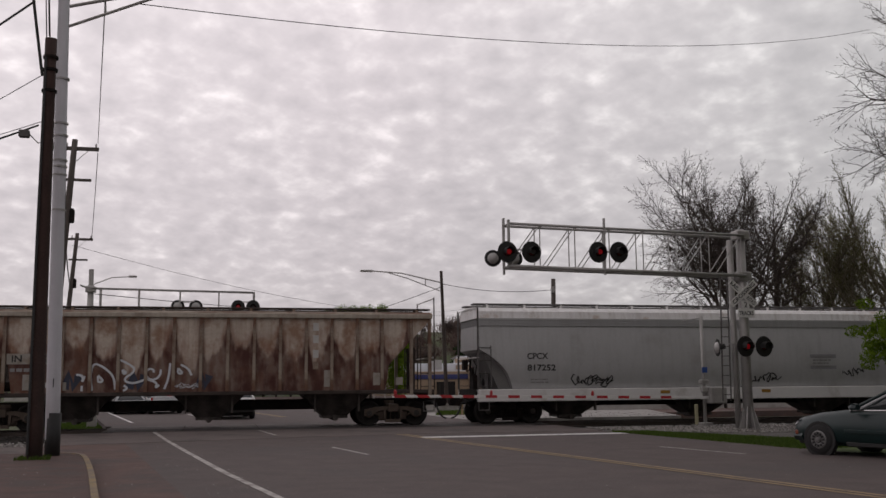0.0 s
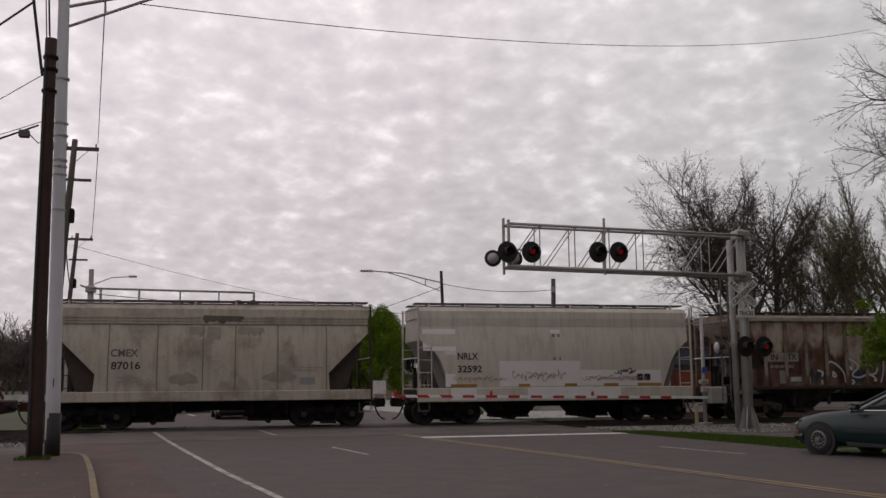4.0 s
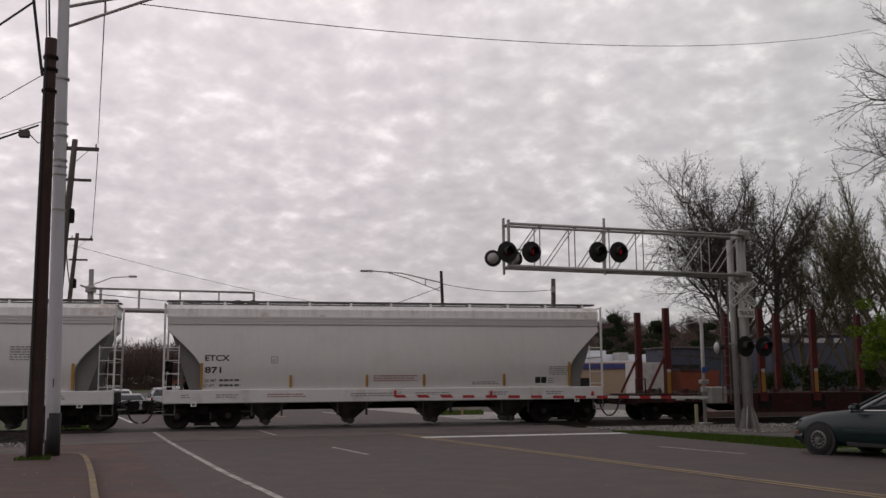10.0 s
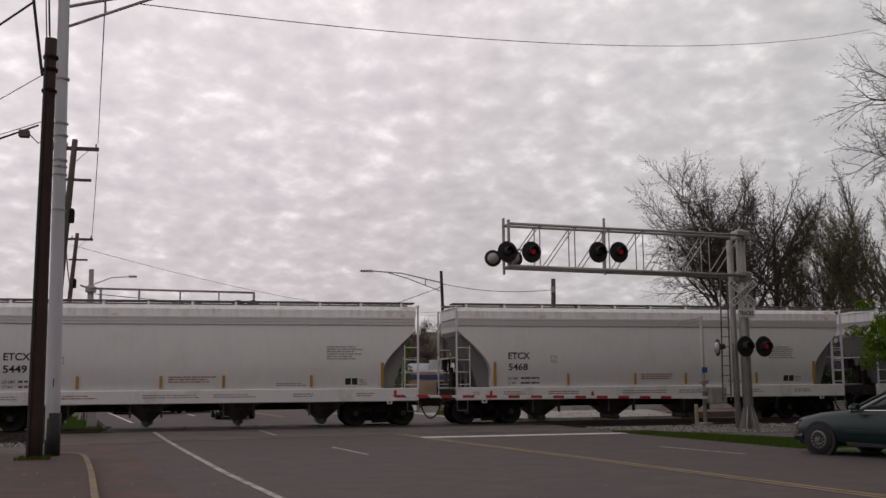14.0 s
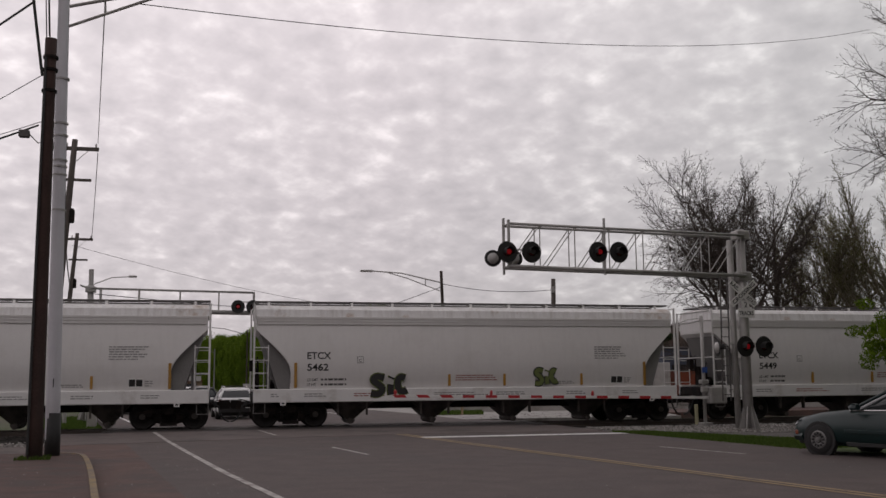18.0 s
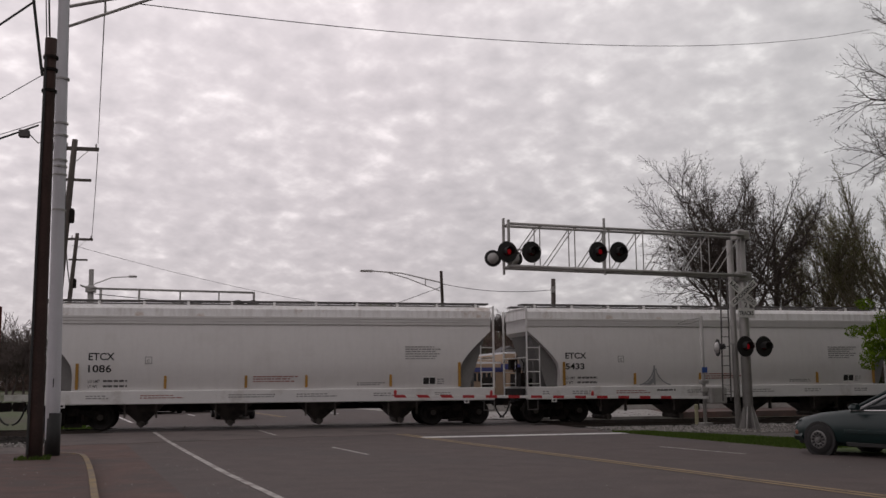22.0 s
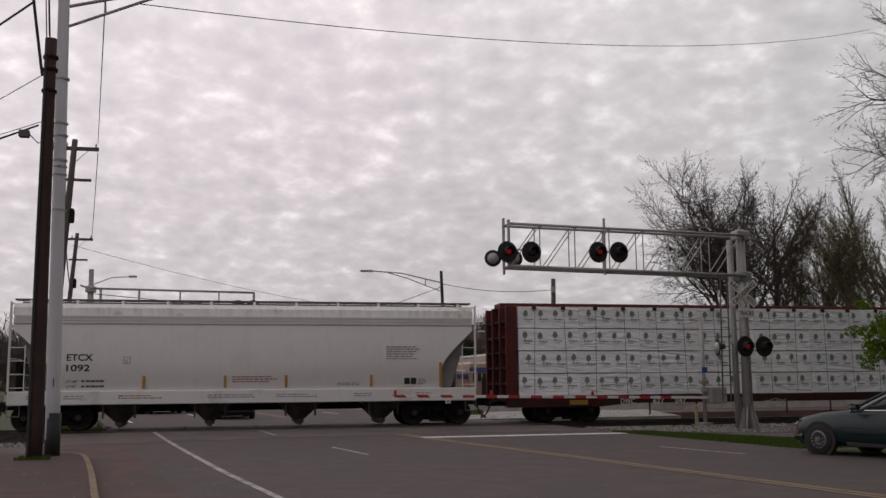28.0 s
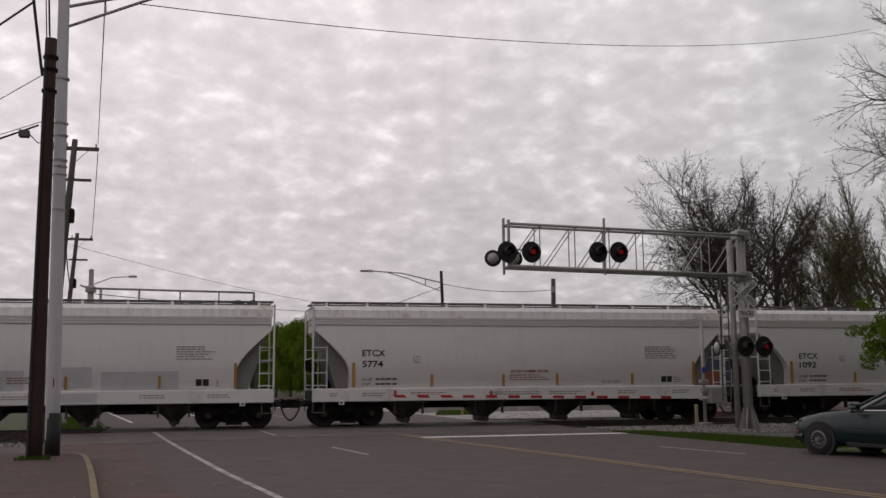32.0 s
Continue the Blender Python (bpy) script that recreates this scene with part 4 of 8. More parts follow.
def grey_marks(car, number, tx=-6.18, tz=2.44, dz=0.42, h=0.24, seed=1, stencil=True):
    put_text(car, "ETCX", tx, tz, h, 0.86)
    if number:
        put_text(car, number, tx, tz - dz, h, 0.2 * len(number) - 0.03)
    for words, z, w in (("LD LMT", 1.66, 0.40), ("LT WT", 1.48, 0.32)):
        put_text(car, words, tx, z, 0.095, w, INK_SOFT, bold=0.002)
        put_bars(car, tx + 0.5, z - 0.02, 0.95, 0.16, 1, INK_SOFT, seed)
    if stencil:
        put_bars(car, 4.8, 2.42, 1.35, 0.52, 6, INK_FAINT, seed + 1)
    else:
        put_bars(car, 6.05, 1.82, 0.95, 0.36, 5, INK_FAINT, seed + 1)
    put_plate(car, "panel_border", 5.44, 5.99, 1.475, 1.805, WHITE, -1.558)
    put_plate(car, "data_panel", 5.49, 5.70, 1.52, 1.76, INK, -1.565)
    put_plate(car, "data_panel", 5.73, 5.94, 1.52, 1.76, INK, -1.565)
    put_bars(car, 6.02, 1.5, 0.3, 0.24, 3, INK_FAINT, seed)
    put_plate(car, "notice_frame", -4.48, -4.24, 2.30, 2.55, INK_FAINT)
    put_plate(car, "notice_face", -4.455, -4.265, 2.325, 2.525, GREY_PAINT, -1.557)
    put_text(car, "C", -4.42, 2.35, 0.1, None, INK_FAINT, -1.566)
    put_bars(car, -0.75, 1.62, 1.7, 0.26, 3, INK_RED, seed + 2)
    put_bars(car, 3.0, 1.48, 1.1, 0.14, 2, INK_FAINT, seed + 3)
    for x, w, c in ((-7.6, 0.3, INK_FAINT), (-6.4, 0.9, INK_FAINT), (-4.6, 1.5, INK_RED), (-1.6, 2.2, INK_FAINT), (0.8, 1.5, INK_FAINT), (3.6, 0.9, INK_FAINT), (5.9, 0.8, INK_FAINT)):
        put_bars(car, x, 1.08, w, 0.16, 2, c, seed + 4, -1.584)


def build_train():
    # cool grey hopper that leads
    a = hopper("hopper_car", "cool grey covered hopper car with black scrawls, on the track", 9.6, smooth_curve([(0.0, 2.8), (0.5, 2.5), (1.05, 2.0), (1.3, 1.32)]), 3.70, (0.83, 1.30), COOL_GREY, GREY_ROOF, GREY_SILL, GREY_SLOPE_SHADE,
               (-5.6, 0.0, 5.6), (-8.2, 8.2), bays_size=(1.3, 0.45, 0.15, 0.95), brackets=13, ladder_m=ALU_DARK)
    put_text(a, "CPCX", -7.64, 2.44, 0.22, 0.84)
    put_text(a, "817252", -7.64, 2.0, 0.22, 1.14)
    put_bars(a, -7.5, 1.5, 0.9, 0.22, 2, INK_FAINT, 3)
    scrawl(a, -5.8, 1.4, 1.6, 0.45, INK, 6, 0.05, 8)
    scrawl(a, 1.8, 1.45, 1.2, 0.4, INK, 5, 0.05, 9)
    scrawl(a, 6.1, 1.7, 0.8, 0.35, INK, 3, 0.05, 12)
    put_plate(a, "data_panel", 4.5, 5.7, 2.0, 2.6, PATCH_GREY)
    put_bars(a, 4.6, 2.05, 1.0, 0.5, 4, INK_FAINT, 6, -1.562)
    for x in (-2.2, -0.2, 2.2):
        put_plate(a, "reflector", x, x + 0.4, 1.08, 1.2, AMBER, -1.59)
    place(a, 123.07, 142.27)
    # rusted three-bay hopper
    posts = [-6.7 + 13.0 * i / 14 for i in range(15)]
    b = hopper("hopper_car", "rusted pale brown ribbed hopper car with pale spray paint", 8.28, [(0.08, 3.85), (1.62, 2.25), (1.75, 1.3)], 4.0, (1.18, 1.32), RUST_PANEL, RUST_RIB, RUST_DARK, RUST_DARK,
               (-4.45, 0.12, 4.69), (-6.83, 6.8), 0.22, posts=posts, board_z=4.36, truck_m=TRUCK_RUST, bays_size=(1.3, 0.45, 0.25, 1.25), inner=[(0.6, 3.7), (2.05, 1.3)])
    part("top_plate", Geo().bbox(-8.2, 8.2, -1.66, 1.66, 3.93, 4.1, 0.02), BEIGE_OLD, b, "pale rusted top plate")
    for x in (-8.1, -7.4, 7.4, 8.1):
        for y in (-1.56, 1.56):
            part("corner_post", Geo().box(x - 0.06, x + 0.06, y - 0.06, y + 0.06, 1.0, 3.95), RUST_RIB, b)
    put_plate(b, "mark_patch", -6.62, -5.2, 2.3, 2.66, PATCH_TAN, -1.56)
    put_text(b, "IN", -6.45, 2.38, 0.22, 0.32, INK, -1.568)
    put_text(b, "TX", -5.7, 2.38, 0.24, 0.42, INK, -1.568)
    put_bars(b, -6.5, 1.98, 1.2, 0.26, 1, INK_FAINT, 5, -1.56)
    for i, z in enumerate((3.5, 3.05, 2.52, 2.1)):
        # the lessor's emblem, four plain marks one over another
        put_plate(b, "emblem_bar", 3.76, 3.96, z - 0.02, z + 0.26, (OFFWHITE, OFFWHITE, OFFWHITE, RUST_RIB)[i], -1.565)
    for x, z0, z1 in ((-5.95, 1.42, 1.95), (-4.8, 1.4, 1.68), (4.3, 1.45, 2.05), (6.1, 1.5, 1.95), (6.95, 1.5, 1.78)):
        put_plate(b, "paint_patch", x - 0.13, x + 0.13, z0, z1, PATCH_TAN, -1.56)
    put_plate(b, "paint_patch", -5.6, -5.1, 1.5, 1.68, OFFWHITE, -1.56)
    # sprayed outlines: each loop is a ribbon of its own, in units of a hand
    spiral = [(2.38 + (0.06 + 0.022 * k) * math.cos(0.55 * k), 0.66 + (0.06 + 0.022 * k) * math.sin(0.55 * k)) for k in range(13)]
    loops = [[(0.42, 0.05), (0.34, 0.55), (0.42, 1.0), (0.75, 0.88), (1.12, 0.55), (1.18, 0.08)], [(0.6, 0.56), (0.8, 0.37), (0.6, 0.32), (0.6, 0.56)], [(-0.12, 0.6), (0.12, 0.56), (0.08, 0.3), (0.16, 0.55)], [(0.08, 0.22), (0.08, 0.03)],
             [(1.32, 1.1), (1.75, 0.88), (1.82, 0.7), (1.42, 0.42), (1.68, 0.28), (2.0, 0.34), (2.22, 0.46)], [(1.4, 0.76), (1.55, 0.65), (1.43, 0.61), (1.4, 0.76)], [(1.46, 0.22), (1.6, 0.12), (1.44, 0.03)], spiral, [(2.2, 0.44), (2.6, 0.3), (2.5, 0.12), (2.65, 0.22)],
             [(3.0, 0.98), (2.96, 0.46), (2.82, 0.08)], [(3.28, 0.8), (3.45, 0.62), (3.26, 0.62), (3.28, 0.8)], [(3.36, 0.93), (3.62, 0.8), (3.74, 0.55)]]
    for i, pts in enumerate(loops):
        part("spray_paint", stroke_geo(pts if pts is spiral else smooth_curve(pts, 4), 0.075), G_PALE, b, "pale sprayed outline", at=pose(-4.24, -1.556 - 0.002 * i, 1.34))
    for i, (x, w) in enumerate(((-4.72, 0.45), (-0.25, 0.35), (-2.6, 0.5))):
        part("spray_paint", stroke_geo([(x, 1.45), (x + w * 0.3, 1.95), (x + w * 0.6, 1.5), (x + w, 1.9)], 0.3), G_BLUE, b, "dull blue spray", at=pose(0, -1.553, 0))
    scrawl(b, -1.15, 1.42, 0.95, 0.2, G_PALE, 6, 0.02, 24, -1.558)
    place(b, 104.96, 121.52)
    # two-bay hopper with fresh patches
    c = hopper("hopper_car", "short dusty beige hopper car with pale repainted patches", 5.55, smooth_curve([(0.0, 3.16), (0.65, 2.65), (0.95, 1.9), (1.15, 1.36)]), 3.70, (0.85, 1.36), BEIGE_CLEAN, BEIGE_CLEAN, BEIGE_CLEAN, GREY_SLOPE_SHADE,
               (-1.65, 1.65), (-4.3, 4.25), bay_m=UNDER, bays_size=(1.0, 0.66, 0.18, 0.92), brackets=8, bulge=0.2, ribbed=False, foot=0.0)
    put_plate(c, "repaint_patch", -5.35, -4.08, 2.75, 3.58, PATCH_LIGHT)
    put_plate(c, "repaint_patch", -4.5, -4.08, 1.4, 2.74, PATCH_LIGHT)
    put_plate(c, "repaint_patch", -2.4, 0.85, 1.4, 2.36, PATCH_LIGHT)
    put_plate(c, "repaint_patch", 0.86, 4.2, 1.4, 2.0, PATCH_LIGHT)
    put_plate(c, "repaint_patch", -1.3, 2.5, 0.92, 1.34, PATCH_LIGHT, -1.582)
    put_plate(c, "repaint_patch", -4.3, -3.3, 0.92, 1.34, PATCH_LIGHT, -1.582)
    put_text(c, "NRLX", -4.03, 2.42, 0.25, 0.8, INK, -1.563)
    put_text(c, "32592", -4.03, 1.95, 0.24, 0.94, INK, -1.563)
    put_plate(c, "small_panel", -0.3, 0.1, 3.42, 3.56, WHITE)
    put_plate(c, "rust_streak", -0.24, -0.12, 2.4, 3.4, RUST_RIB)
    put_plate(c, "rust_streak", 0.0, 0.08, 2.4, 3.4, RUST_RIB)
    for x0, x1 in ((-4.3, -3.3), (-1.65, -1.2), (0.2, 0.7), (1.8, 2.4), (3.2, 4.2)):
        put_plate(c, "reflector", x0, x1, 1.4, 1.5, AMBER, -1.575)
    scrawl(c, -4.2, 1.6, 2.0, 0.2, INK_PINK, 11, 0.018, 31, -1.565)
    scrawl(c, -1.9, 1.62, 2.1, 0.34, INK_PINK, 12, 0.024, 32, -1.565)
    scrawl(c, 1.0, 1.6, 2.6, 0.2, INK_PINK, 16, 0.022, 33, -1.565)
    scrawl(c, 2.3, 1.85, 0.8, 0.2, INK, 5, 0.035, 34, -1.565)
    put_plate(c, "data_panel", 3.2, 3.45, 1.6, 1.85, INK, -1.563)
    put_plate(c, "data_panel", 3.5, 3.75, 1.6, 1.85, INK, -1.563)
    place(c, 92.35, 103.42)
    # two-bay hopper, weathered
    d = hopper("hopper_car", "short weathered beige hopper car with dark streaks", 5.6, [(0.0, 3.4), (1.45, 1.95), (1.4, 1.34)], 3.70, (0.98, 1.34), BEIGE_OLD, BEIGE_OLD, BEIGE_OLD, RUST_DARK,
               (-2.1, 1.95), (-4.2, 4.1), bay_m=UNDER, bays_size=(1.0, 0.70, 0.2, 1.0), brackets=8, bulge=0.22, foot=0.0, ladder_m=RUST_DARK, seam_m=SEAM_GRIME, seams=(-3.62, -1.98, -0.42, 0.71, 2.21, 3.97), truck_m=UNDER)
    put_text(d, "CMEX", -3.54, 2.56, 0.25, 0.92, INK_SOFT)
    put_text(d, "87016", -3.52, 2.12, 0.25, 0.98, INK)
    for x, z, w, h, sd in ((-1.6, 1.5, 1.1, 0.5, 3), (1.6, 1.6, 1.4, 0.45, 4)):
        rg = random.Random(sd)
        edge = [(x + w * (0.5 + 0.5 * math.cos(q * 0.42) * rg.uniform(0.75, 1.1)), z + h * (0.5 + 0.5 * math.sin(q * 0.42) * rg.uniform(0.6, 1.15))) for q in range(15)]
        g = Geo().prism([(a - x, b - z) for a, b in edge], -0.002, 0.002)
        part("grime_patch", g, GRIME_LIGHT, d, "faint grime", at=on_side(d, x, -1.556, z, 0.0, h))
    # spilled grime under a hatch, with a ragged lower edge
    for x, z, w, h, m, y, sd in ((-0.45, 3.70, 1.45, 0.33, GRIME_DARK, -1.385, 5), (-0.95, 3.22, 0.62, 0.42, GRIME_LIGHT, None, 6), (-0.3, 3.06, 0.5, 0.58, GRIME_LIGHT, None, 7), (0.78, 3.25, 0.95, 0.38, GRIME_LIGHT, None, 8)):
        rg = random.Random(sd)
        edge = [(0.02, h), (w * 0.98, h - 0.03)] + [(w * (1 - q / 12), rg.uniform(0.0, h * 0.45) + (0.12 if q in (0, 12) else 0)) for q in range(13)]
        part("grime_patch", Geo().prism(edge, -0.002, 0.002), m, d, "ragged dark grime", at=pose(x, y, z) if y else on_side(d, x, -1.557, z, 0.0, h))
    put_bars(d, -3.3, 1.6, 0.8, 0.3, 2, INK_FAINT, 41)
    put_bars(d, 2.6, 2.0, 1.4, 0.2, 2, INK_FAINT, 42)
    put_plate(d, "data_panel", 3.0, 3.55, 1.55, 1.8, INK_FAINT)
    place(d, 79.59, 90.79)
    place(build_flat(), 58.82, 77.96)
    # the run of light grey hoppers
    base = grey_hopper("light grey four-bay covered hopper car on the track")
    ends = [("871", 40.9, 57.3), ("5468", 23.05, 39.5), ("5449", 5.22, 21.74), ("5462", -12.67, 3.63), ("5433", -30.68, -14.16), ("1086", -48.64, -32.0),
            ("1092", -91.67, -75.2), ("5774", -109.72, -93.22), ("", -127.6, -111.0)]
    cars = {}
    for i, (num, le, ri) in enumerate(ends):
        if i == 0:
            car = base
        else:
            rolling = [(o, x) for c_, o, x in ROLLING if c_ == base]
            car = copy_thing(base, pose(0, 0, 0))
            CURVED[car.name] = CURVED[base.name]
            old = [o for o in base.children_recursive]
            fresh = [o for o in car.children_recursive]
            pairs = {o.name: f for o, f in zip(old, fresh)}
            for o, x in rolling:
                ROLLING.append((car, pairs[o.name], x))
        cars[num] = car
        place(car, le, ri)
    for i, (num, car) in enumerate(cars.items()):
        if num == "871":
            grey_marks(car, num, -6.8, 2.40, 0.42, 0.2, 60, False)
            for o in car.children:
                if o.name.startswith("reflector") and abs(sum(c[0] for c in o.bound_box) / 8 + o.location.x + 6.72) < 0.08:
                    o.location.x -= 0.2
        elif num == "5433":
            grey_marks(car, num, -6.65, 2.45, 0.41, 0.22, 61)
            g = Geo()
            for s in (-1, 1):
                pts = [(s * (0.05 + 0.6 * (k / 8) ** 1.6), 0.62 * (1 - (k / 8)) ** 1.5) for k in range(9)]
                g2 = stroke_geo(pts, 0.05)
                g.add(g2.v, g2.f)
            g2 = stroke_geo([(-0.02, 0.0), (-0.02, 0.75)], 0.07)
            g.add(g2.v, g2.f)
            part("emblem", g, PATCH_GREY, car, "grey bridge-shaped emblem", at=pose(-2.95, -1.557, 1.42))
            sweep = [(-0.06, 0.42), (-0.12, 0.24), (-0.3, 0.1), (-0.58, 0.0), (-0.2, 0.0), (-0.05, 0.1), (-0.03, 0.3)]
            part("emblem_sweep", Geo().prism(sweep, -0.001, 0.001), PATCH_GREY, car, at=pose(-2.95, -1.562, 1.42))
            put_bars(car, -2.9, 1.15, 1.1, 0.13, 1, INK, 66, -1.585)
            tagged(car, "light grey covered hopper car with a grey bridge emblem")
        elif num == "5462":
            grey_marks(car, num, -6.30, 2.46, 0.42, 0.24, 62)
            bends = [[(0.40, 0.84), (0.2, 0.93), (0.08, 0.75), (0.25, 0.55), (0.38, 0.34), (0.25, 0.1), (0.05, 0.16)], [(0.58, 0.08), (0.56, 0.32), (0.58, 0.55)], [(0.58, 0.80), (0.60, 0.88)],
                     [(0.95, 0.82), (0.83, 0.9), (0.74, 0.7), (0.76, 0.35), (0.88, 0.2), (1.0, 0.3)]]
            for x, z, w, h, y, lay in ((-4.05, 1.07, 1.42, 0.82, -1.588, ((G_GREEN, 0.30), (BLACK, 0.23))), (2.3, 1.42, 0.95, 0.66, -1.557, ((BLACK, 0.25), (G_GREEN, 0.165)))):
                for q, pts in enumerate(bends):
                    for r, (mt, wd) in enumerate(lay):
                        g = stroke_geo(smooth_curve([(a * w, b * h) for a, b in pts]), wd)
                        part("spray_paint", g, mt, car, "green and black sprayed shape", at=pose(x, y - 0.006 * r - 0.0012 * q, z))
            tagged(car, "light grey covered hopper car with green spray paint")
        elif num == "1086":
            grey_marks(car, num, -6.36, 2.44, 0.42, 0.24, 75)
        elif num == "1092":
            grey_marks(car, num, -6.35, 2.42, 0.36, 0.22, 63)
        elif num == "5774":
            grey_marks(car, num, -6.4, 2.56, 0.40, 0.22, 64)
            put_text(car, "DO NOT HAMMER ON CAR", -0.7, 1.93, 0.09, 1.5, INK_RED)
        elif num == "":
            grey_marks(car, "", -6.2, 2.5, 0.4, 0.22, 65)
            for x0, x1, z0, z1 in ((0.0, 2.0, 1.5, 2.2), (2.3, 4.9, 1.4, 2.05), (0.9, 2.2, 1.0, 1.3), (-3.0, -0.2, 1.4, 2.1)):
                put_plate(car, "repaint_patch", x0, x1, z0, z1, PATCH_DULL, -1.562 if z0 > 1.35 else -1.59)
            put_plate(car, "repaint_patch", 5.0, 6.2, 1.4, 1.75, PATCH_LIGHT, -1.562)
            tagged(car, "light grey covered hopper car with darker repainted patches")
        else:
            grey_marks(car, num, -6.18, 2.44, 0.42, 0.24, 70 + i)
    place(build_lumber(), -73.85, -50.24)


def stake_geo(y):
    s = 1 if y > 0 else -1
    g = Geo()
    g.prism([(-0.13, 1.0), (0.13, 1.0), (0.115, 4.45), (-0.115, 4.45)], y - 0.1, y + 0.1)
    g.box(-0.18, 0.18, y - 0.13, y + 0.13, 0.72, 1.08)
    return g


def build_flat():
    car = thing("flat_car", pose(0, 0, 0), "empty dark red flat car with tall steel stakes", "flat car", "cars of the freight train")
    half, long = 9.55, 9.92
    part("deck", Geo().bbox(-long, long, -1.45, 1.45, 0.94, 1.06, 0.02), OXIDE_DARK, car)
    for y in (-1, 1):
        part("side_sill", Geo().prism([(-long, 0.72), (-6.9, 0.72), (-6.3, 0.72), (-5.0, 0.28), (5.0, 0.28), (6.3, 0.72), (6.9, 0.72), (long, 0.72), (long, 1.0), (-long, 1.0)], *sorted((y * 1.47, y * 1.35))), OXIDE_DARK, car)
    part("center_sill", Geo().bbox(-half + 0.1, half - 0.1, -0.3, 0.3, 0.5, 0.94, 0.02), OXIDE_DARK, car)
    for x in (-8.6, -4.46, -2.05, 2.05, 4.46, 8.58):
        for y in (-1.36, 1.36):
            st = part("stake", shared("stake/%s" % y, lambda: stake_geo(y), OXIDE), None, car, at=pose(x, 0, 0))
            if y < 0:
                part("reflector", shared("stake_plate", lambda: Geo().bbox(-0.08, 0.08, y - 0.125, y - 0.1, 1.06, 1.9, 0.004), AMBER), None, st)
                part("reflector_tip", shared("stake_tip", lambda: Geo().bbox(-0.08, 0.08, y - 0.126, y - 0.1, 1.9, 2.02, 0.004), OFFWHITE), None, st)
    for s in (-1, 1):
        for y in (-1.3, 1.3):
            part("stake_brace", Geo().tube([(s * 8.45, y, 2.95), (s * 9.45, y, 1.1)], 0.055, 6), OXIDE, car)
        part("end_rail", Geo().tube([(s * 9.5, -1.2, 1.0), (s * 9.5, -1.2, 1.65), (s * 9.5, -0.3, 1.65), (s * 9.5, -0.3, 1.0)], 0.03, 5), OXIDE_DARK, car)
    rng = random.Random(5)
    for i in range(100):
        x, y = rng.uniform(-9.2, 9.2), rng.uniform(-1.38, 0.6)
        part("bark_scrap", shared("bark_scrap/%d" % (i % 5), lambda: Geo().prism([(-0.16, 0), (0.15, 0), (0.1, 0.08 + 0.035 * (i % 5)), (-0.05, 0.10 + 0.03 * (i % 4)), (-0.13, 0.05)], -0.07, 0.08), (BARK, RUST_DARK, TIMBER, OXIDE_DARK, BARK)[i % 5]), None, car, at=pose(x, y, 1.06, 0, 0, rng.uniform(0, 360)))
    part("emblem_bar", Geo().bbox(0, 0.4, -0.004, 0.004, 0, 0.17, 0.002), OFFWHITE, car, at=pose(-8.35, -1.475, 0.80))
    for i, x in enumerate((-4.46, -2.05, 2.05, 4.46, 0.3)):
        rg = random.Random(40 + i)
        lo = 0.3
        edge = [(-0.3, 0.98), (0.34, 0.98)] + [(0.36 - 0.09 * q, lo + rg.uniform(0.0, 0.22)) for q in range(8)]
        part("oil_stain", Geo().prism(edge, -0.002, 0.002), UNDER, car, "black oily stain", at=pose(x, -1.473, 0))
    put_text(car, "111521", -7.6, 0.80, 0.18, 0.66, OFFWHITE, -1.475, 0.002)
    for x in (6.0,):
        part("plate_frame", Geo().bbox(0, 0.5, -0.004, 0.004, 0, 0.24, 0.002), OFFWHITE, car, at=pose(x, -1.475, 0.74))
        for k in (0.04, 0.27):
            part("plate_panel", Geo().bbox(0, 0.2, -0.004, 0.004, 0, 0.18, 0.002), INK, car, at=pose(x + k, -1.481, 0.77))
        part("small_panel", Geo().bbox(0, 0.17, -0.004, 0.004, 0, 0.2, 0.002), OFFWHITE, car, at=pose(x + 0.58, -1.475, 0.76))
    for x, w in ((-3.6, 0.5), (-1.5, 0.3), (0.4, 0.5), (3.5, 0.4)):
        put_bars(car, x, 0.62, w, 0.16, 2, OXIDE, 3, -1.473)
    for x in (-8.15, 8.1):
        add_truck(car, x)
    for s in (-1, 1):
        part("end_sill", Geo().bbox(*sorted((s * (long - 0.14), s * (long - 0.02))), -1.34, 1.34, 0.62, 0.94, 0.02), OXIDE_DARK, car)
    add_ends(car, long, False, OXIDE_DARK)
    return car


def bundle_geo(w, h, y0, y1, seed):
    """A wrapped lumber bundle: a softly dented block with sharp packed edges."""
    rng = random.Random(seed)
    g = Geo()
    nx, nz = 5, 4
    vs, fs = [], []
    for y, s in ((y0, -1), (y1, 1)):
        for j in range(nz + 1):
            for i in range(nx + 1):
                edge = i in (0, nx) or j in (0, nz)
                vs.append((w * i / nx, y + (0 if edge else -s * rng.uniform(-0.006, 0.016)), h * j / nz))
    k = (nx + 1) * (nz + 1)
    for b in (0, k):
        for j in range(nz):
            for i in range(nx):
                a = b + j * (nx + 1) + i
                fs.append((a, a + 1, a + nx + 2, a + nx + 1))
    for j in range(nz):
        for i in (0, nx):
            a = j * (nx + 1) + i
            fs.append((a, a + nx + 1, a + nx + 1 + k, a + k))
    for i in range(nx):
        for j in (0, nz):
            a = j * (nx + 1) + i
            fs.append((a, a + 1, a + 1 + k, a + k))
    return g.add(vs, fs)


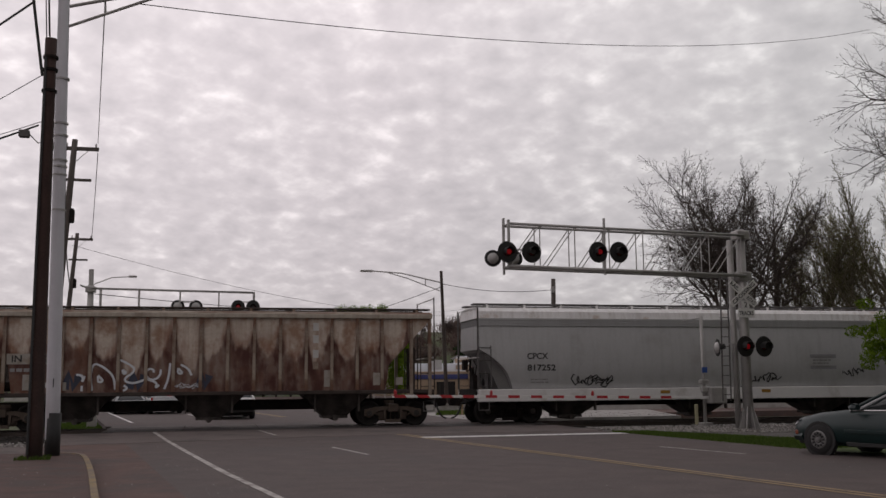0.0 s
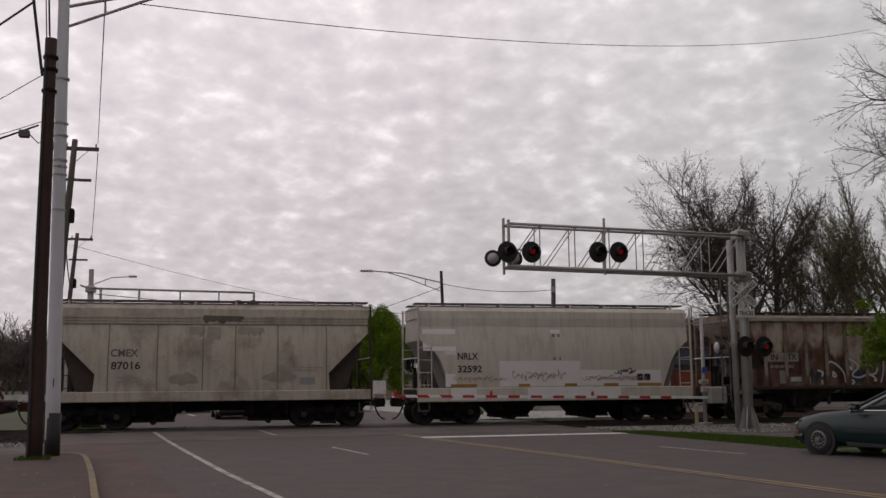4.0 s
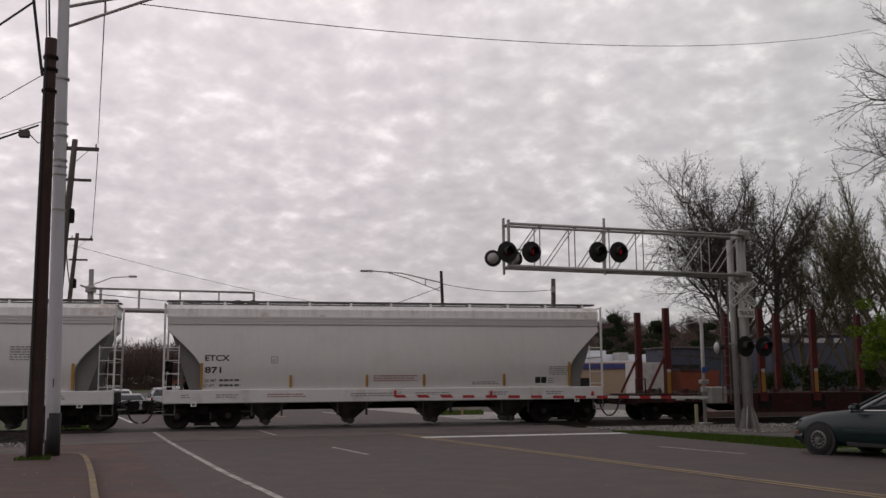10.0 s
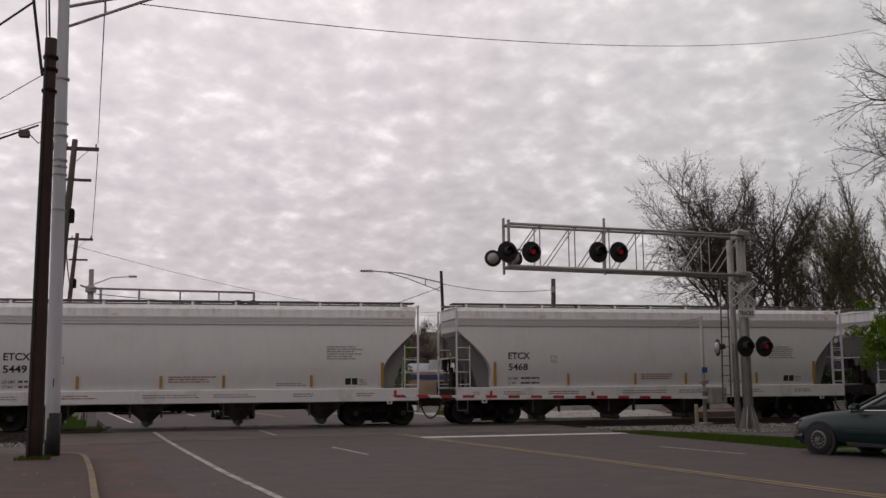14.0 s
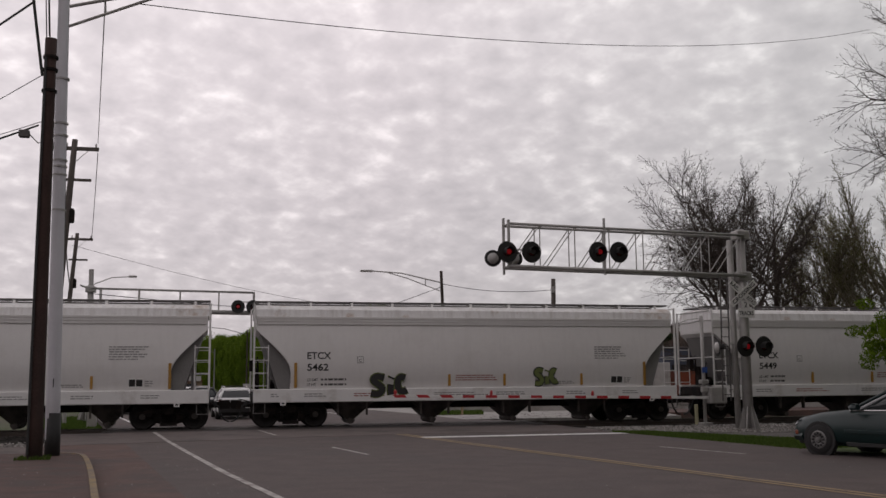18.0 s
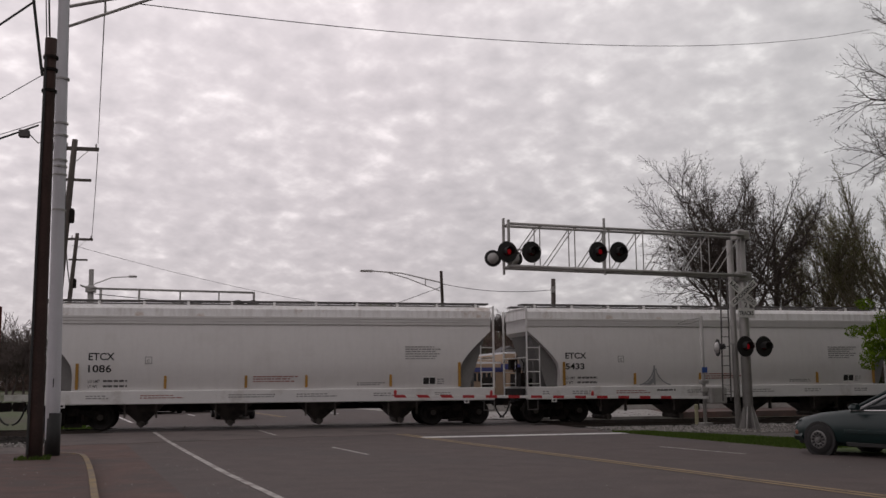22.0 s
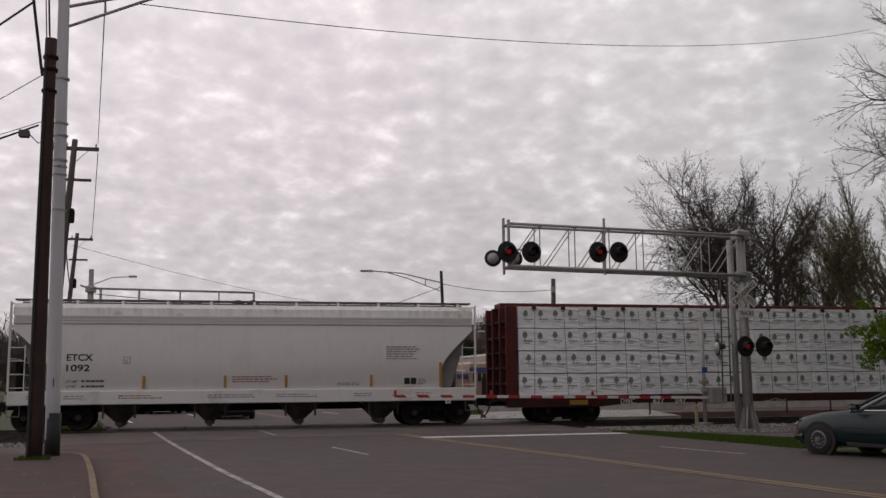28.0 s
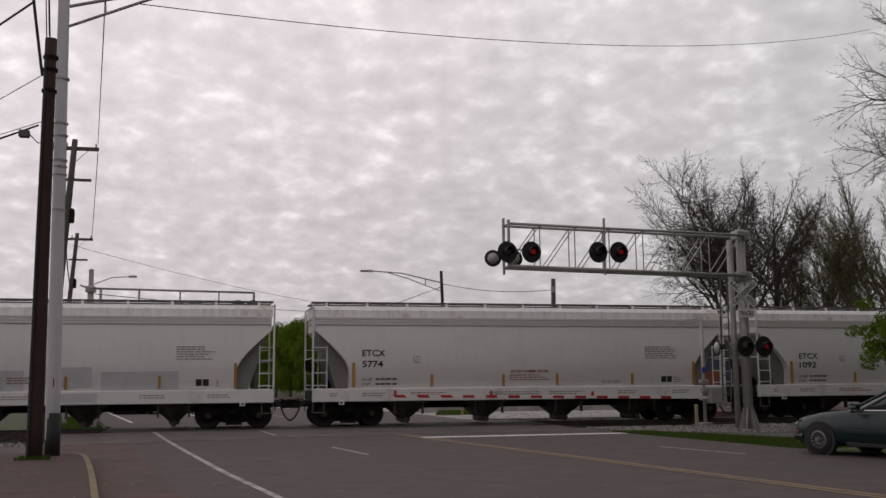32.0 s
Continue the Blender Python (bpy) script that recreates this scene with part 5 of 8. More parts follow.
def tree_logo_geo():
    """The wrap's print: a small tree shape."""
    g = Geo()
    g.prism([(0.03, 0.07), (0.0, 0.10), (0.02, 0.15), (0.0, 0.19), (0.04, 0.23), (0.05, 0.28), (0.10, 0.31), (0.14, 0.28), (0.19, 0.25), (0.18, 0.20), (0.21, 0.16), (0.19, 0.10), (0.15, 0.08), (0.13, 0.12), (0.12, 0.0), (0.085, 0.0), (0.08, 0.09)], -0.002, 0.002)
    return g


def build_lumber():
    car = thing("lumber_car", pose(0, 0, 0), "dark red centre-beam car loaded with white-wrapped lumber", "lumber car", "cars of the freight train")
    half = 11.8
    part("deck", Geo().bbox(-half, half, -1.45, 1.45, 0.82, 1.02, 0.02), OXIDE_DARK, car)
    for y in (-1, 1):
        part("side_sill", Geo().prism([(-half, 0.6), (-8, 0.6), (-6.8, 0.72), (6.8, 0.72), (8, 0.6), (half, 0.6), (half, 0.92), (-half, 0.92)], *sorted((y * 1.48, y * 1.38))), OXIDE_DARK, car)
    part("center_beam", Geo().bbox(-half + 0.4, half - 0.4, -0.12, 0.12, 1.0, 4.45, 0.02), OXIDE_DARK, car)
    part("top_chord", Geo().bbox(-half + 0.1, half - 0.1, -0.45, 0.45, 4.46, 4.66, 0.02), OXIDE, car)
    for s in (-1, 1):
        x0, x1 = sorted((s * half, s * (half - 0.42)))
        bh = part("bulkhead", Geo().bbox(*sorted((s * (half - 0.3), s * (half - 0.42))), -1.45, 1.45, 1.0, 4.5, 0.02), OXIDE, car)
        for y in (-1.4, -0.5, 0.5, 1.4):
            part("bulkhead_post", Geo().bbox(x0, x1, y - 0.09, y + 0.09, 1.0, 4.48, 0.02), OXIDE, bh)
        for z in (1.5, 2.1, 2.7, 3.3, 3.9):
            part("bulkhead_rail", Geo().bbox(x0 + 0.06, x1 - 0.06, -1.4, 1.4, z - 0.05, z + 0.05, 0.01), OXIDE_DARK, bh)
    cols = 9
    edges = [-11.3 + 22.6 * i / cols for i in range(cols + 1)]
    rng = random.Random(9)
    zs = (1.04, 1.90, 2.76, 3.62)
    for r, z in enumerate(zs):
        for i in range(cols):
            for s in (-1, 1):
                w = edges[i + 1] - edges[i] - 0.012
                y0, y1 = sorted((s * 1.42, s * 0.14))
                key = "timber_package/%d%d" % (s, (i + r) % 4)
                push = rng.uniform(-0.03, 0.03)
                bd = part("timber_package", shared(key, lambda: bundle_geo(w, 0.825, y0, y1, (i + r) % 4), WRAP), None, car, at=pose(edges[i], 0 if s > 0 else push, z + rng.uniform(0, 0.015)))
                if s < 0:
                    off = rng.uniform(-0.06, 0.06) + 0.08 * (r % 2)
                    for k in range(4):
                        lx, lz = 0.16 + off + k * 0.61, 0.40 + rng.uniform(-0.02, 0.02)
                        part("printed_tree", shared("printed_tree", tree_logo_geo, LOGO_GREEN), None, bd, at=pose(lx, -1.428, lz))
                        part("printed_bar", shared("printed_bar", lambda: Geo().box(0, 0.13, -0.002, 0.002, 0.01, 0.05).box(0.15, 0.22, -0.002, 0.002, 0, 0.06).box(0.235, 0.36, -0.002, 0.002, 0.005, 0.045), LOGO_DARK), None, bd, at=pose(lx + 0.04, -1.428, lz - 0.085))
                        part("printed_bar", shared("printed_line", lambda: Geo().box(0, 0.22, -0.002, 0.002, 0, 0.022), LOGO_GREY), None, bd, at=pose(lx + 0.08, -1.428, lz - 0.15))
        part("dunnage", Geo().box(-11.3, 11.3, -1.38, -0.2, z - 0.032, z - 0.002), TIMBER, car)
    for i in range(cols):
        for u in (0.26, 0.73):
            x = edges[i] + u * (edges[i + 1] - edges[i])
            dx = rng.uniform(-0.05, 0.22)
            part("tie_down_cable", Geo().tube([(x, -0.4, 4.5), (x + 0.02, -1.46, 4.42), (x + dx, -1.462, 1.0)], 0.008, 4), WIRE, car)
            part("corner_protector", shared("corner_protector", lambda: Geo().bbox(-0.075, 0.075, -0.05, 0.06, -0.08, 0.05, 0.01), BLACK), None, car, at=pose(x, -1.44, 4.42))
    for x in (-9.3, 9.0):
        put_plate(car, "reflector", x, x + 0.75, 0.68, 0.86, AMBER, -1.485)
    for i in range(7):
        put_plate(car, "side_bracket", -6 + 2 * i, -5.93 + 2 * i, 0.28, 0.72, OXIDE_DARK, -1.44)
    put_text(car, "DWC", -7.2, 0.70, 0.2, 0.59, OFFWHITE, -1.485, 0.006)
    put_text(car, "627", -5.84, 0.70, 0.2, 0.48, OFFWHITE, -1.485, 0.006)
    put_text(car, "047", -4.9, 0.70, 0.2, 0.48, OFFWHITE, -1.485, 0.006)
    put_bars(car, -3.6, 0.70, 0.85, 0.18, 2, INK_FAINT, 92, -1.485)
    scrawl(car, -2.25, 0.67, 0.65, 0.2, OFFWHITE, 4, 0.022, 93, -1.487)
    scrawl(car, -1.0, 0.68, 0.9, 0.16, OFFWHITE, 6, 0.016, 94, -1.487)
    put_bars(car, 7.2, 0.70, 1.4, 0.16, 2, INK_FAINT, 95, -1.485)
    for x in (-9.15, 9.15):
        add_truck(car, x)
    add_ends(car, half, False)
    return car


build_train()


# ---- ground, road and track ----
SK = -0.14                      # the road leans to the west as it goes north
ROAD_W, ROAD_E = -2.33, 11.15   # its edges where it meets the track line


def rx(x, y):
    return x + SK * y


def build_ground():
    g = Geo()
    # one sheet out to the horizon, rising to a wooded hill far in the north
    xs = [-3000, -1200, -500, -250, -120, -60, -30, -10, 10, 30, 60, 90, 120, 160, 220, 300, 500, 1200, 3000]
    ys = [-1500, -300, -100, -60, -45, -10.6, -5, 5, 12, 40, 80, 105, 125, 145, 170, 200, 240, 300, 420, 700, 1500, 3500]
    vs, fs = [], []
    for y in ys:
        for x in xs:
            side = min(1, max(0, (x - 5) / 50))
            z = -0.30
            if y > 105:
                t = min(1, (y - 105) / 130)
                z += t * t * (3 - 2 * t) * (15.0 * side + 1.0)
            vs.append((x, y, z))
    m = len(xs)
    for j in range(len(ys) - 1):
        for i in range(m - 1):
            a = j * m + i
            fs.append((a, a + 1, a + m + 1, a + m))
    setting("ground", g.add(vs, fs), DIRT, "bare dirt and thin grass running to wooded hills", "ground")
    setting("road", Geo().slab([(rx(ROAD_W - 1.2, -60), -60), (rx(ROAD_E, -60), -60), (rx(ROAD_E, -2.4), -2.4), (rx(ROAD_W - 1.2, -2.4), -2.4)], -0.4, -0.004), ASPHALT, "worn grey asphalt road with painted lines", "road")
    setting("road_north", Geo().slab([(rx(ROAD_W - 1.2, 2.4), 2.4), (rx(ROAD_E + 0.6, 2.4), 2.4), (rx(ROAD_E, 150), 150), (rx(ROAD_W - 1.2, 150), 150)], -0.4, -0.004), ASPHALT, "asphalt road going on beyond the track", "road")
    setting("side_apron", Geo().slab([(-5.6, -3.0), (-3.1, -3.0), (-0.45, -22), (4.87, -60), (2.9, -60), (-1.13, -26.5), (-1.51, -23.6), (-1.8, -21.2), (-2.07, -19.06), (-2.37, -16.87), (-2.75, -14.8), (-3.2, -14.12), (-3.9, -14.02), (-4.6, -5.0)], -0.4, -0.002), ASPHALT_OLD, "patched asphalt apron beside the road", "road")
    setting("parking_lot", Geo().slab([(9.5, 8.5), (70, 8.5), (70, 78), (0.5, 78)], -0.4, -0.008), ASPHALT_OLD, "grey asphalt lot before the buildings", "parking lot")
    # crossing panels between and beside the rails
    for k, (y0, y1) in enumerate(((-2.4, -0.80), (-0.66, 0.66), (0.80, 2.4))):
        n = 6
        # only the near row carries the painted-in shade of the train
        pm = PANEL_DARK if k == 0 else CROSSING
        for i in range(n):
            xa = -3.6 + 16.0 * i / n
            xb = -3.6 + 16.0 * (i + 1) / n - 0.02
            p = setting("crossing_panel", Geo().bbox(xa, xb, y0, y1, -0.2, 0.002, 0.01), pm, "oil-stained crossing panel beside the rails, near row darkened for shade", "crossing panel")
            p["group"] = "crossing panels"
    # lane lines
    t = 0.004

    def stripe(name, x, w, y0, y1, m, label, n=1):
        for i in range(n):
            a, b = y0 + (y1 - y0) * i / n, y0 + (y1 - y0) * (i + 1) / n
            setting(name, Geo().slab([(rx(x - w / 2, a), a), (rx(x + w / 2, a), a), (rx(x + w / 2, b), b), (rx(x - w / 2, b), b)], -0.003, t), m, label, "road marking")
    def line(name, pts, w, m, label):
        g = Geo()
        for (a, b), (c, d) in zip(pts, pts[1:]):
            g.add([(a - w / 2, b, t), (a + w / 2, b, t), (c + w / 2, d, t), (c - w / 2, d, t)], [(0, 1, 2, 3)])
        setting(name, g, m, label, "road marking")
    line("edge_line", [(-1.84, -2.76), (-1.08, -8.98), (-0.53, -13.15), (0.30, -19.23), (0.98, -23.43), (7.5, -60)], 0.125, LINE_WORN, "worn white edge line on the asphalt")
    for dx in (-0.11, 0.11):
        line("centre_line", [(5.75 + dx, -7.2), (6.07 + dx, -9.4), (6.7 + dx, -13.1), (7.55 + dx, -17.6), (8.45 + dx, -22.7), (9.0 + dx, -25.7), (14.5 + dx, -60)], 0.13, LINE_YELLOW, "faded yellow centre line on the asphalt")
        stripe("centre_line", 4.8 + dx, 0.10, 10, 150, LINE_YELLOW, "faded yellow centre line on the asphalt")
    for (a, b), (c, d) in (((1.63, -2.94), (2.0, -6.5)), ((2.99, -12.71), (3.46, -15.51)), ((10.64, -15.26), (11.31, -18.08))):
        line("lane_dash", [(a, b), (c, d)], 0.09, LINE_WORN, "worn white lane dash on the asphalt")
    y = 14.0
    while y < 140:
        stripe("lane_dash", 1.2, 0.10, y, y + 3, LINE_WHITE, "worn white lane dash on the asphalt")
        stripe("lane_dash", 8.4, 0.10, y, y + 3, LINE_WHITE, "worn white lane dash on the asphalt")
        y += 12
    setting("stop_line", Geo().slab([(6.07, -9.45), (12.4, -9.35), (12.35, -8.85), (6.02, -8.95)], -0.003, 0.005), LINE_WHITE, "white stop line before the track", "road marking")
    setting("edge_line_north", Geo().slab([(-5.72, 22), (-5.6, 22), (-3.13, 6), (-3.25, 6)], -0.003, 0.004), LINE_WHITE, "white edge line beyond the track", "road marking")


def build_track():
    # ballast bed with loose stones, ties and rails
    bed = Geo()
    for x0, x1 in ((-300, -4.2), (12.6, 300)):
        bed.prism([(x0, -0.3), (x1, -0.3), (x1, -0.17), (x0, -0.17)], -2.3, 2.3)
        bed.add([(x0, -2.3, -0.17), (x1, -2.3, -0.17), (x1, -3.4, -0.32), (x0, -3.4, -0.32)], [(0, 1, 2, 3)])
        bed.add([(x0, 2.3, -0.17), (x1, 2.3, -0.17), (x1, 3.4, -0.32), (x0, 3.4, -0.32)], [(0, 1, 2, 3)])
    setting("ballast_bed", bed, CINDER, "crushed-stone bed under the track, oil and train shade in its colour", "ballast")
    prof = [(-0.07, -0.17), (0.07, -0.17), (0.07, -0.155), (0.012, -0.13), (0.012, -0.05), (0.036, -0.04), (0.036, 0.0), (-0.036, 0.0), (-0.036, -0.04), (-0.012, -0.05), (-0.012, -0.13), (-0.07, -0.155)]
    for y in (-0.73, 0.73):
        g = Geo()
        vs = [(-300, y + a, b) for a, b in prof] + [(300, y + a, b) for a, b in prof]
        n = len(prof)
        g.add(vs, [tuple(range(n)), tuple(range(n, 2 * n))[::-1]] + [(i, (i + 1) % n, (i + 1) % n + n, i + n) for i in range(n)])
        setting("rail", g, STEEL_RAIL, "brown steel rail with a worn top", "rail")
    # a gravel skirt and a grass verge east of the road
    setting("gravel_skirt", Geo().slab([(12.3, -7.5), (13.29, -8.0), (13.97, -9.4), (14.9, -11.1), (15.44, -13.2), (16.2, -14.6), (30, -15.9), (90, -15.9), (90, -4.4), (12.6, -4.4)], -0.4, -0.05), GRAVEL, "pale gravel round the signal mast", "gravel")
    setting("gravel_lot", Geo().slab([(10.6, 3.6), (20.6, 3.6), (26.5, 24), (34, 50), (4.9, 50), (8.5, 24), (10.1, 12)], -0.4, 0.004), PALE_GRAVEL, "pale crushed stone spread beyond the track", "gravel")
    setting("grass_verge", Geo().slab([(12.30, -7.6), (13.29, -8.1), (13.97, -9.5), (14.9, -11.2), (15.44, -13.3), (16.2, -14.7), (30, -16), (90, -16), (90, -60), (rx(ROAD_E, -60), -60), (13.38, -17.1), (12.73, -13.6)], -0.4, -0.02), GRASS, "short green grass verge beside the road", "grass")
    setting("grass_patch", Geo().slab([(-6.8, 5.1), (-3.9, 5.0), (-5.5, 21.8), (-9.4, 21.7)], -0.4, -0.24), GRASS, "green grass patch beyond the track", "grass")
    setting("grass_island", Geo().slab([(10.5, 9.0), (12.9, 9.0), (14.0, 13.3), (11.7, 13.3)], -0.4, 0.03), GRASS, "green grass island by the lot", "grass")
    setting("walkway", Geo().slab([(-9, -13.7), (-3.9, -14.02), (-3.2, -14.12), (-2.75, -14.8), (-2.37, -16.87), (-2.07, -19.06), (-1.8, -21.2), (-1.51, -23.6), (-1.13, -26.5), (3.0, -60), (-30, -60), (-30, -12.4)], -0.4, 0.10), WALKWAY, "stained dark paved corner with weeds", "pavement")
    kerb = Geo()
    pts = [(-3.9, -14.02), (-3.1, -14.1), (-2.66, -14.8), (-2.34, -16.87), (-2.04, -19.06), (-1.77, -21.2), (-1.48, -23.6), (-1.1, -26.5), (0.6, -40), (3.0, -60)]
    pts = smooth_curve(pts)
    for (a, b), (c, d) in zip(pts, pts[1:]):
        dx, dy = c - a, d - b
        k = math.hypot(dx, dy)
        nx, ny = -dy / k * 0.05, dx / k * 0.05
        kerb.slab([(a + nx, b + ny), (c + nx, d + ny), (c - nx, d - ny), (a - nx, b - ny)], -0.3, 0.115)
    setting("kerb", kerb, KERB_YELLOW, "kerb with worn yellow paint", "kerb")
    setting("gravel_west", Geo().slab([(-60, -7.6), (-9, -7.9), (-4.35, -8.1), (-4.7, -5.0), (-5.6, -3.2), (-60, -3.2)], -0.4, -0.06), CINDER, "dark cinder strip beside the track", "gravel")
    setting("paved_strip", Geo().slab([(-60, -11.9), (-9, -13.6), (-3.95, -13.9), (-4.35, -8.12), (-9, -7.92), (-60, -7.62)], -0.4, -0.03), CROSSING, "pale worn paved strip behind the corner", "pavement")
    setting("approach_patch", Geo().slab([(-4.9, -3.0), (12.35, -3.0), (12.35, -7.4), (6, -7.0), (1.0, -8.2), (-4.2, -9.6)], -0.2, 0.0015), CROSSING, "paler resurfaced asphalt before the rails", "road")
    rg = random.Random(3)

    def scatter(name, label, poly, count, size, z, material, blades=False):
        """Small stones or grass blades strewn over a four-cornered patch."""
        v, f = [], []
        (ax, ay), (bx, by), (cx, cy), (dx, dy) = poly
        for _ in range(count):
            a, b = rg.random(), rg.random()
            x = (ax * (1 - a) + bx * a) * (1 - b) + (dx * (1 - a) + cx * a) * b
            y = (ay * (1 - a) + by * a) * (1 - b) + (dy * (1 - a) + cy * a) * b
            k = size * rg.uniform(0.5, 1.4)
            o = len(v)
            if blades:
                t, q = rg.uniform(0, 6.28), rg.uniform(-0.5, 0.5) * k
                ux, uy = math.cos(t) * k * 0.16, math.sin(t) * k * 0.16
                v.extend([(x - ux, y - uy, z), (x + ux, y + uy, z), (x + q, y + q * 0.6, z + k)])
                f.append((o, o + 1, o + 2))
            else:
                t = rg.uniform(0, 6.28)
                ring = [(x + k * math.cos(t + m_ * 1.571) * rg.uniform(0.7, 1.2), y + k * math.sin(t + m_ * 1.571) * rg.uniform(0.7, 1.2), z + k * rg.uniform(0.0, 0.35)) for m_ in range(4)]
                v.extend(ring + [(x, y, z + k * 0.8), (x, y, z - k * 0.4)])
                for m_ in range(4):
                    f.extend([(o + m_, o + (m_ + 1) % 4, o + 4), (o + (m_ + 1) % 4, o + m_, o + 5)])
        tagged(part(name, raw_mesh(name, v, f, material), None), label, name.replace("_", " "), kind="stuff")
    scatter("loose_stone", "loose pale stones round the signal mast", [(12.9, -4.5), (32, -4.5), (32, -15.5), (13.2, -7.9)], 12000, 0.055, -0.05, STONE)
    scatter("track_stone", "crushed stones along the track", [(11.0, 3.7), (20.6, 3.7), (22.2, 9.5), (10.5, 9.5)], 500, 0.03, 0.004, STONE)
    scatter("track_stone", "crushed stones along the track", [(-16, -8), (-4.9, -7.6), (-5.6, -3.4), (-16, -3.4)], 1600, 0.06, -0.06, STONE_DARK)
    scatter("loose_stone", "loose stones west of the road", [(-9, -9.6), (-4.3, -9.4), (-4.6, -7.2), (-12, -7.2)], 500, 0.045, -0.03, STONE)
    scatter("grass_blade", "short green grass on the verge", [(12.35, -8.2), (13.4, -8.6), (17.0, -16.5), (13.3, -17.0)], 26000, 0.065, -0.02, BLADE, True)
    scatter("grass_blade", "short green grass beyond the track", [(-6.8, 5.1), (-3.9, 5.0), (-5.5, 21.8), (-9.4, 21.7)], 16000, 0.10, -0.24, BLADE, True)
    scatter("grass_blade", "short green grass on the island by the lot", [(10.5, 9.0), (12.9, 9.0), (14.0, 13.3), (11.7, 13.3)], 3000, 0.10, 0.03, BLADE, True)
    scatter("grass_blade", "weeds at the foot of the poles", [(-3.8, -15.6), (-3.2, -15.6), (-3.15, -16.2), (-3.85, -16.2)], 420, 0.07, 0.10, BLADE, True)
    scatter("grit", "fine grit and specks on the asphalt apron", [(-5.2, -4.5), (-1.5, -4.5), (1.6, -27), (-1.4, -27)], 380, 0.009, -0.003, STONE)
    scatter("grit", "fine grit and specks on the asphalt road", [(0.0, -4.5), (12, -4.5), (16, -27), (3, -27)], 500, 0.008, -0.005, STONE)
    scatter("grit", "fine grit and specks on the paved corner", [(-9, -14.6), (-3.0, -14.6), (-1.6, -24), (-9, -24)], 320, 0.010, 0.098, STONE)
    # fine cracks
    rc = random.Random(12)
    for x, y, z, way, n in ((-2.0, -8.5, 0.0, 0.2, 16), (-0.6, -16.0, 0.0, 1.3, 14), (2.2, -11.0, -0.002, 0.1, 22), (6.5, -19.5, -0.002, 2.8, 20), (9.0, -12.5, -0.002, 1.2, 14), (-5.5, -17.5, 0.102, 0.4, 16), (-4.4, -20.0, 0.102, 5.6, 14)):
        g = Geo()
        for _ in range(n):
            way += rc.gauss(0, 0.35)
            ln, w = rc.uniform(0.12, 0.3), rc.uniform(0.006, 0.014)
            x2, y2 = x + ln * math.cos(way), y + ln * math.sin(way)
            nx, ny = -math.sin(way) * w, math.cos(way) * w
            g.add([(x - nx, y - ny, z + 0.003), (x2 - nx, y2 - ny, z + 0.003), (x2 + nx, y2 + ny, z + 0.003), (x + nx, y + ny, z + 0.003)], [(0, 1, 2, 3)])
            x, y = x2, y2
        setting("road_crack", g, RUST_DARK, "fine dark crack in the asphalt", "crack")
    bo = thing("bollard", pose(11.8, 8.9, -0.008), "short yellow bollard beyond the track", "bollard")
    part("post", Geo().lathe([(0.06, 0), (0.06, 0.5), (0.03, 0.55)], 10), LINE_YELLOW, bo)
    setting("low_wall", Geo().bbox(10.5, 60, 13.4, 13.6, -0.3, 0.45, 0.03), CONCRETE, "low grey concrete wall along the lot", "low wall")


# ---- poles and wires ----
def pole_geo(h, r0, r1, n=12, lean=(0, 0)):
    g = Geo()
    k = 8
    g.tube([(lean[0] * i / k, lean[1] * i / k, -0.3 + (h + 0.3) * i / k) for i in range(k + 1)], r0, n, r1)
    return g


def wire(name, pts, sag, r, label, n=14):
    g = Geo()
    a, b = Vector(pts[0]), Vector(pts[1])
    g.tube([tuple(a.lerp(b, i / n) - Vector((0, 0, sag * 4 * (i / n) * (1 - i / n)))) for i in range(n + 1)], r, 5)
    return tagged(part(name, g, WIRE), label, "wire", "overhead wires")


def nearer(p, k=0.934):
    """A point drawn towards the corner where the two poles stand."""
    return tuple(EYE[i] + (p[i] - EYE[i]) * k for i in range(3))


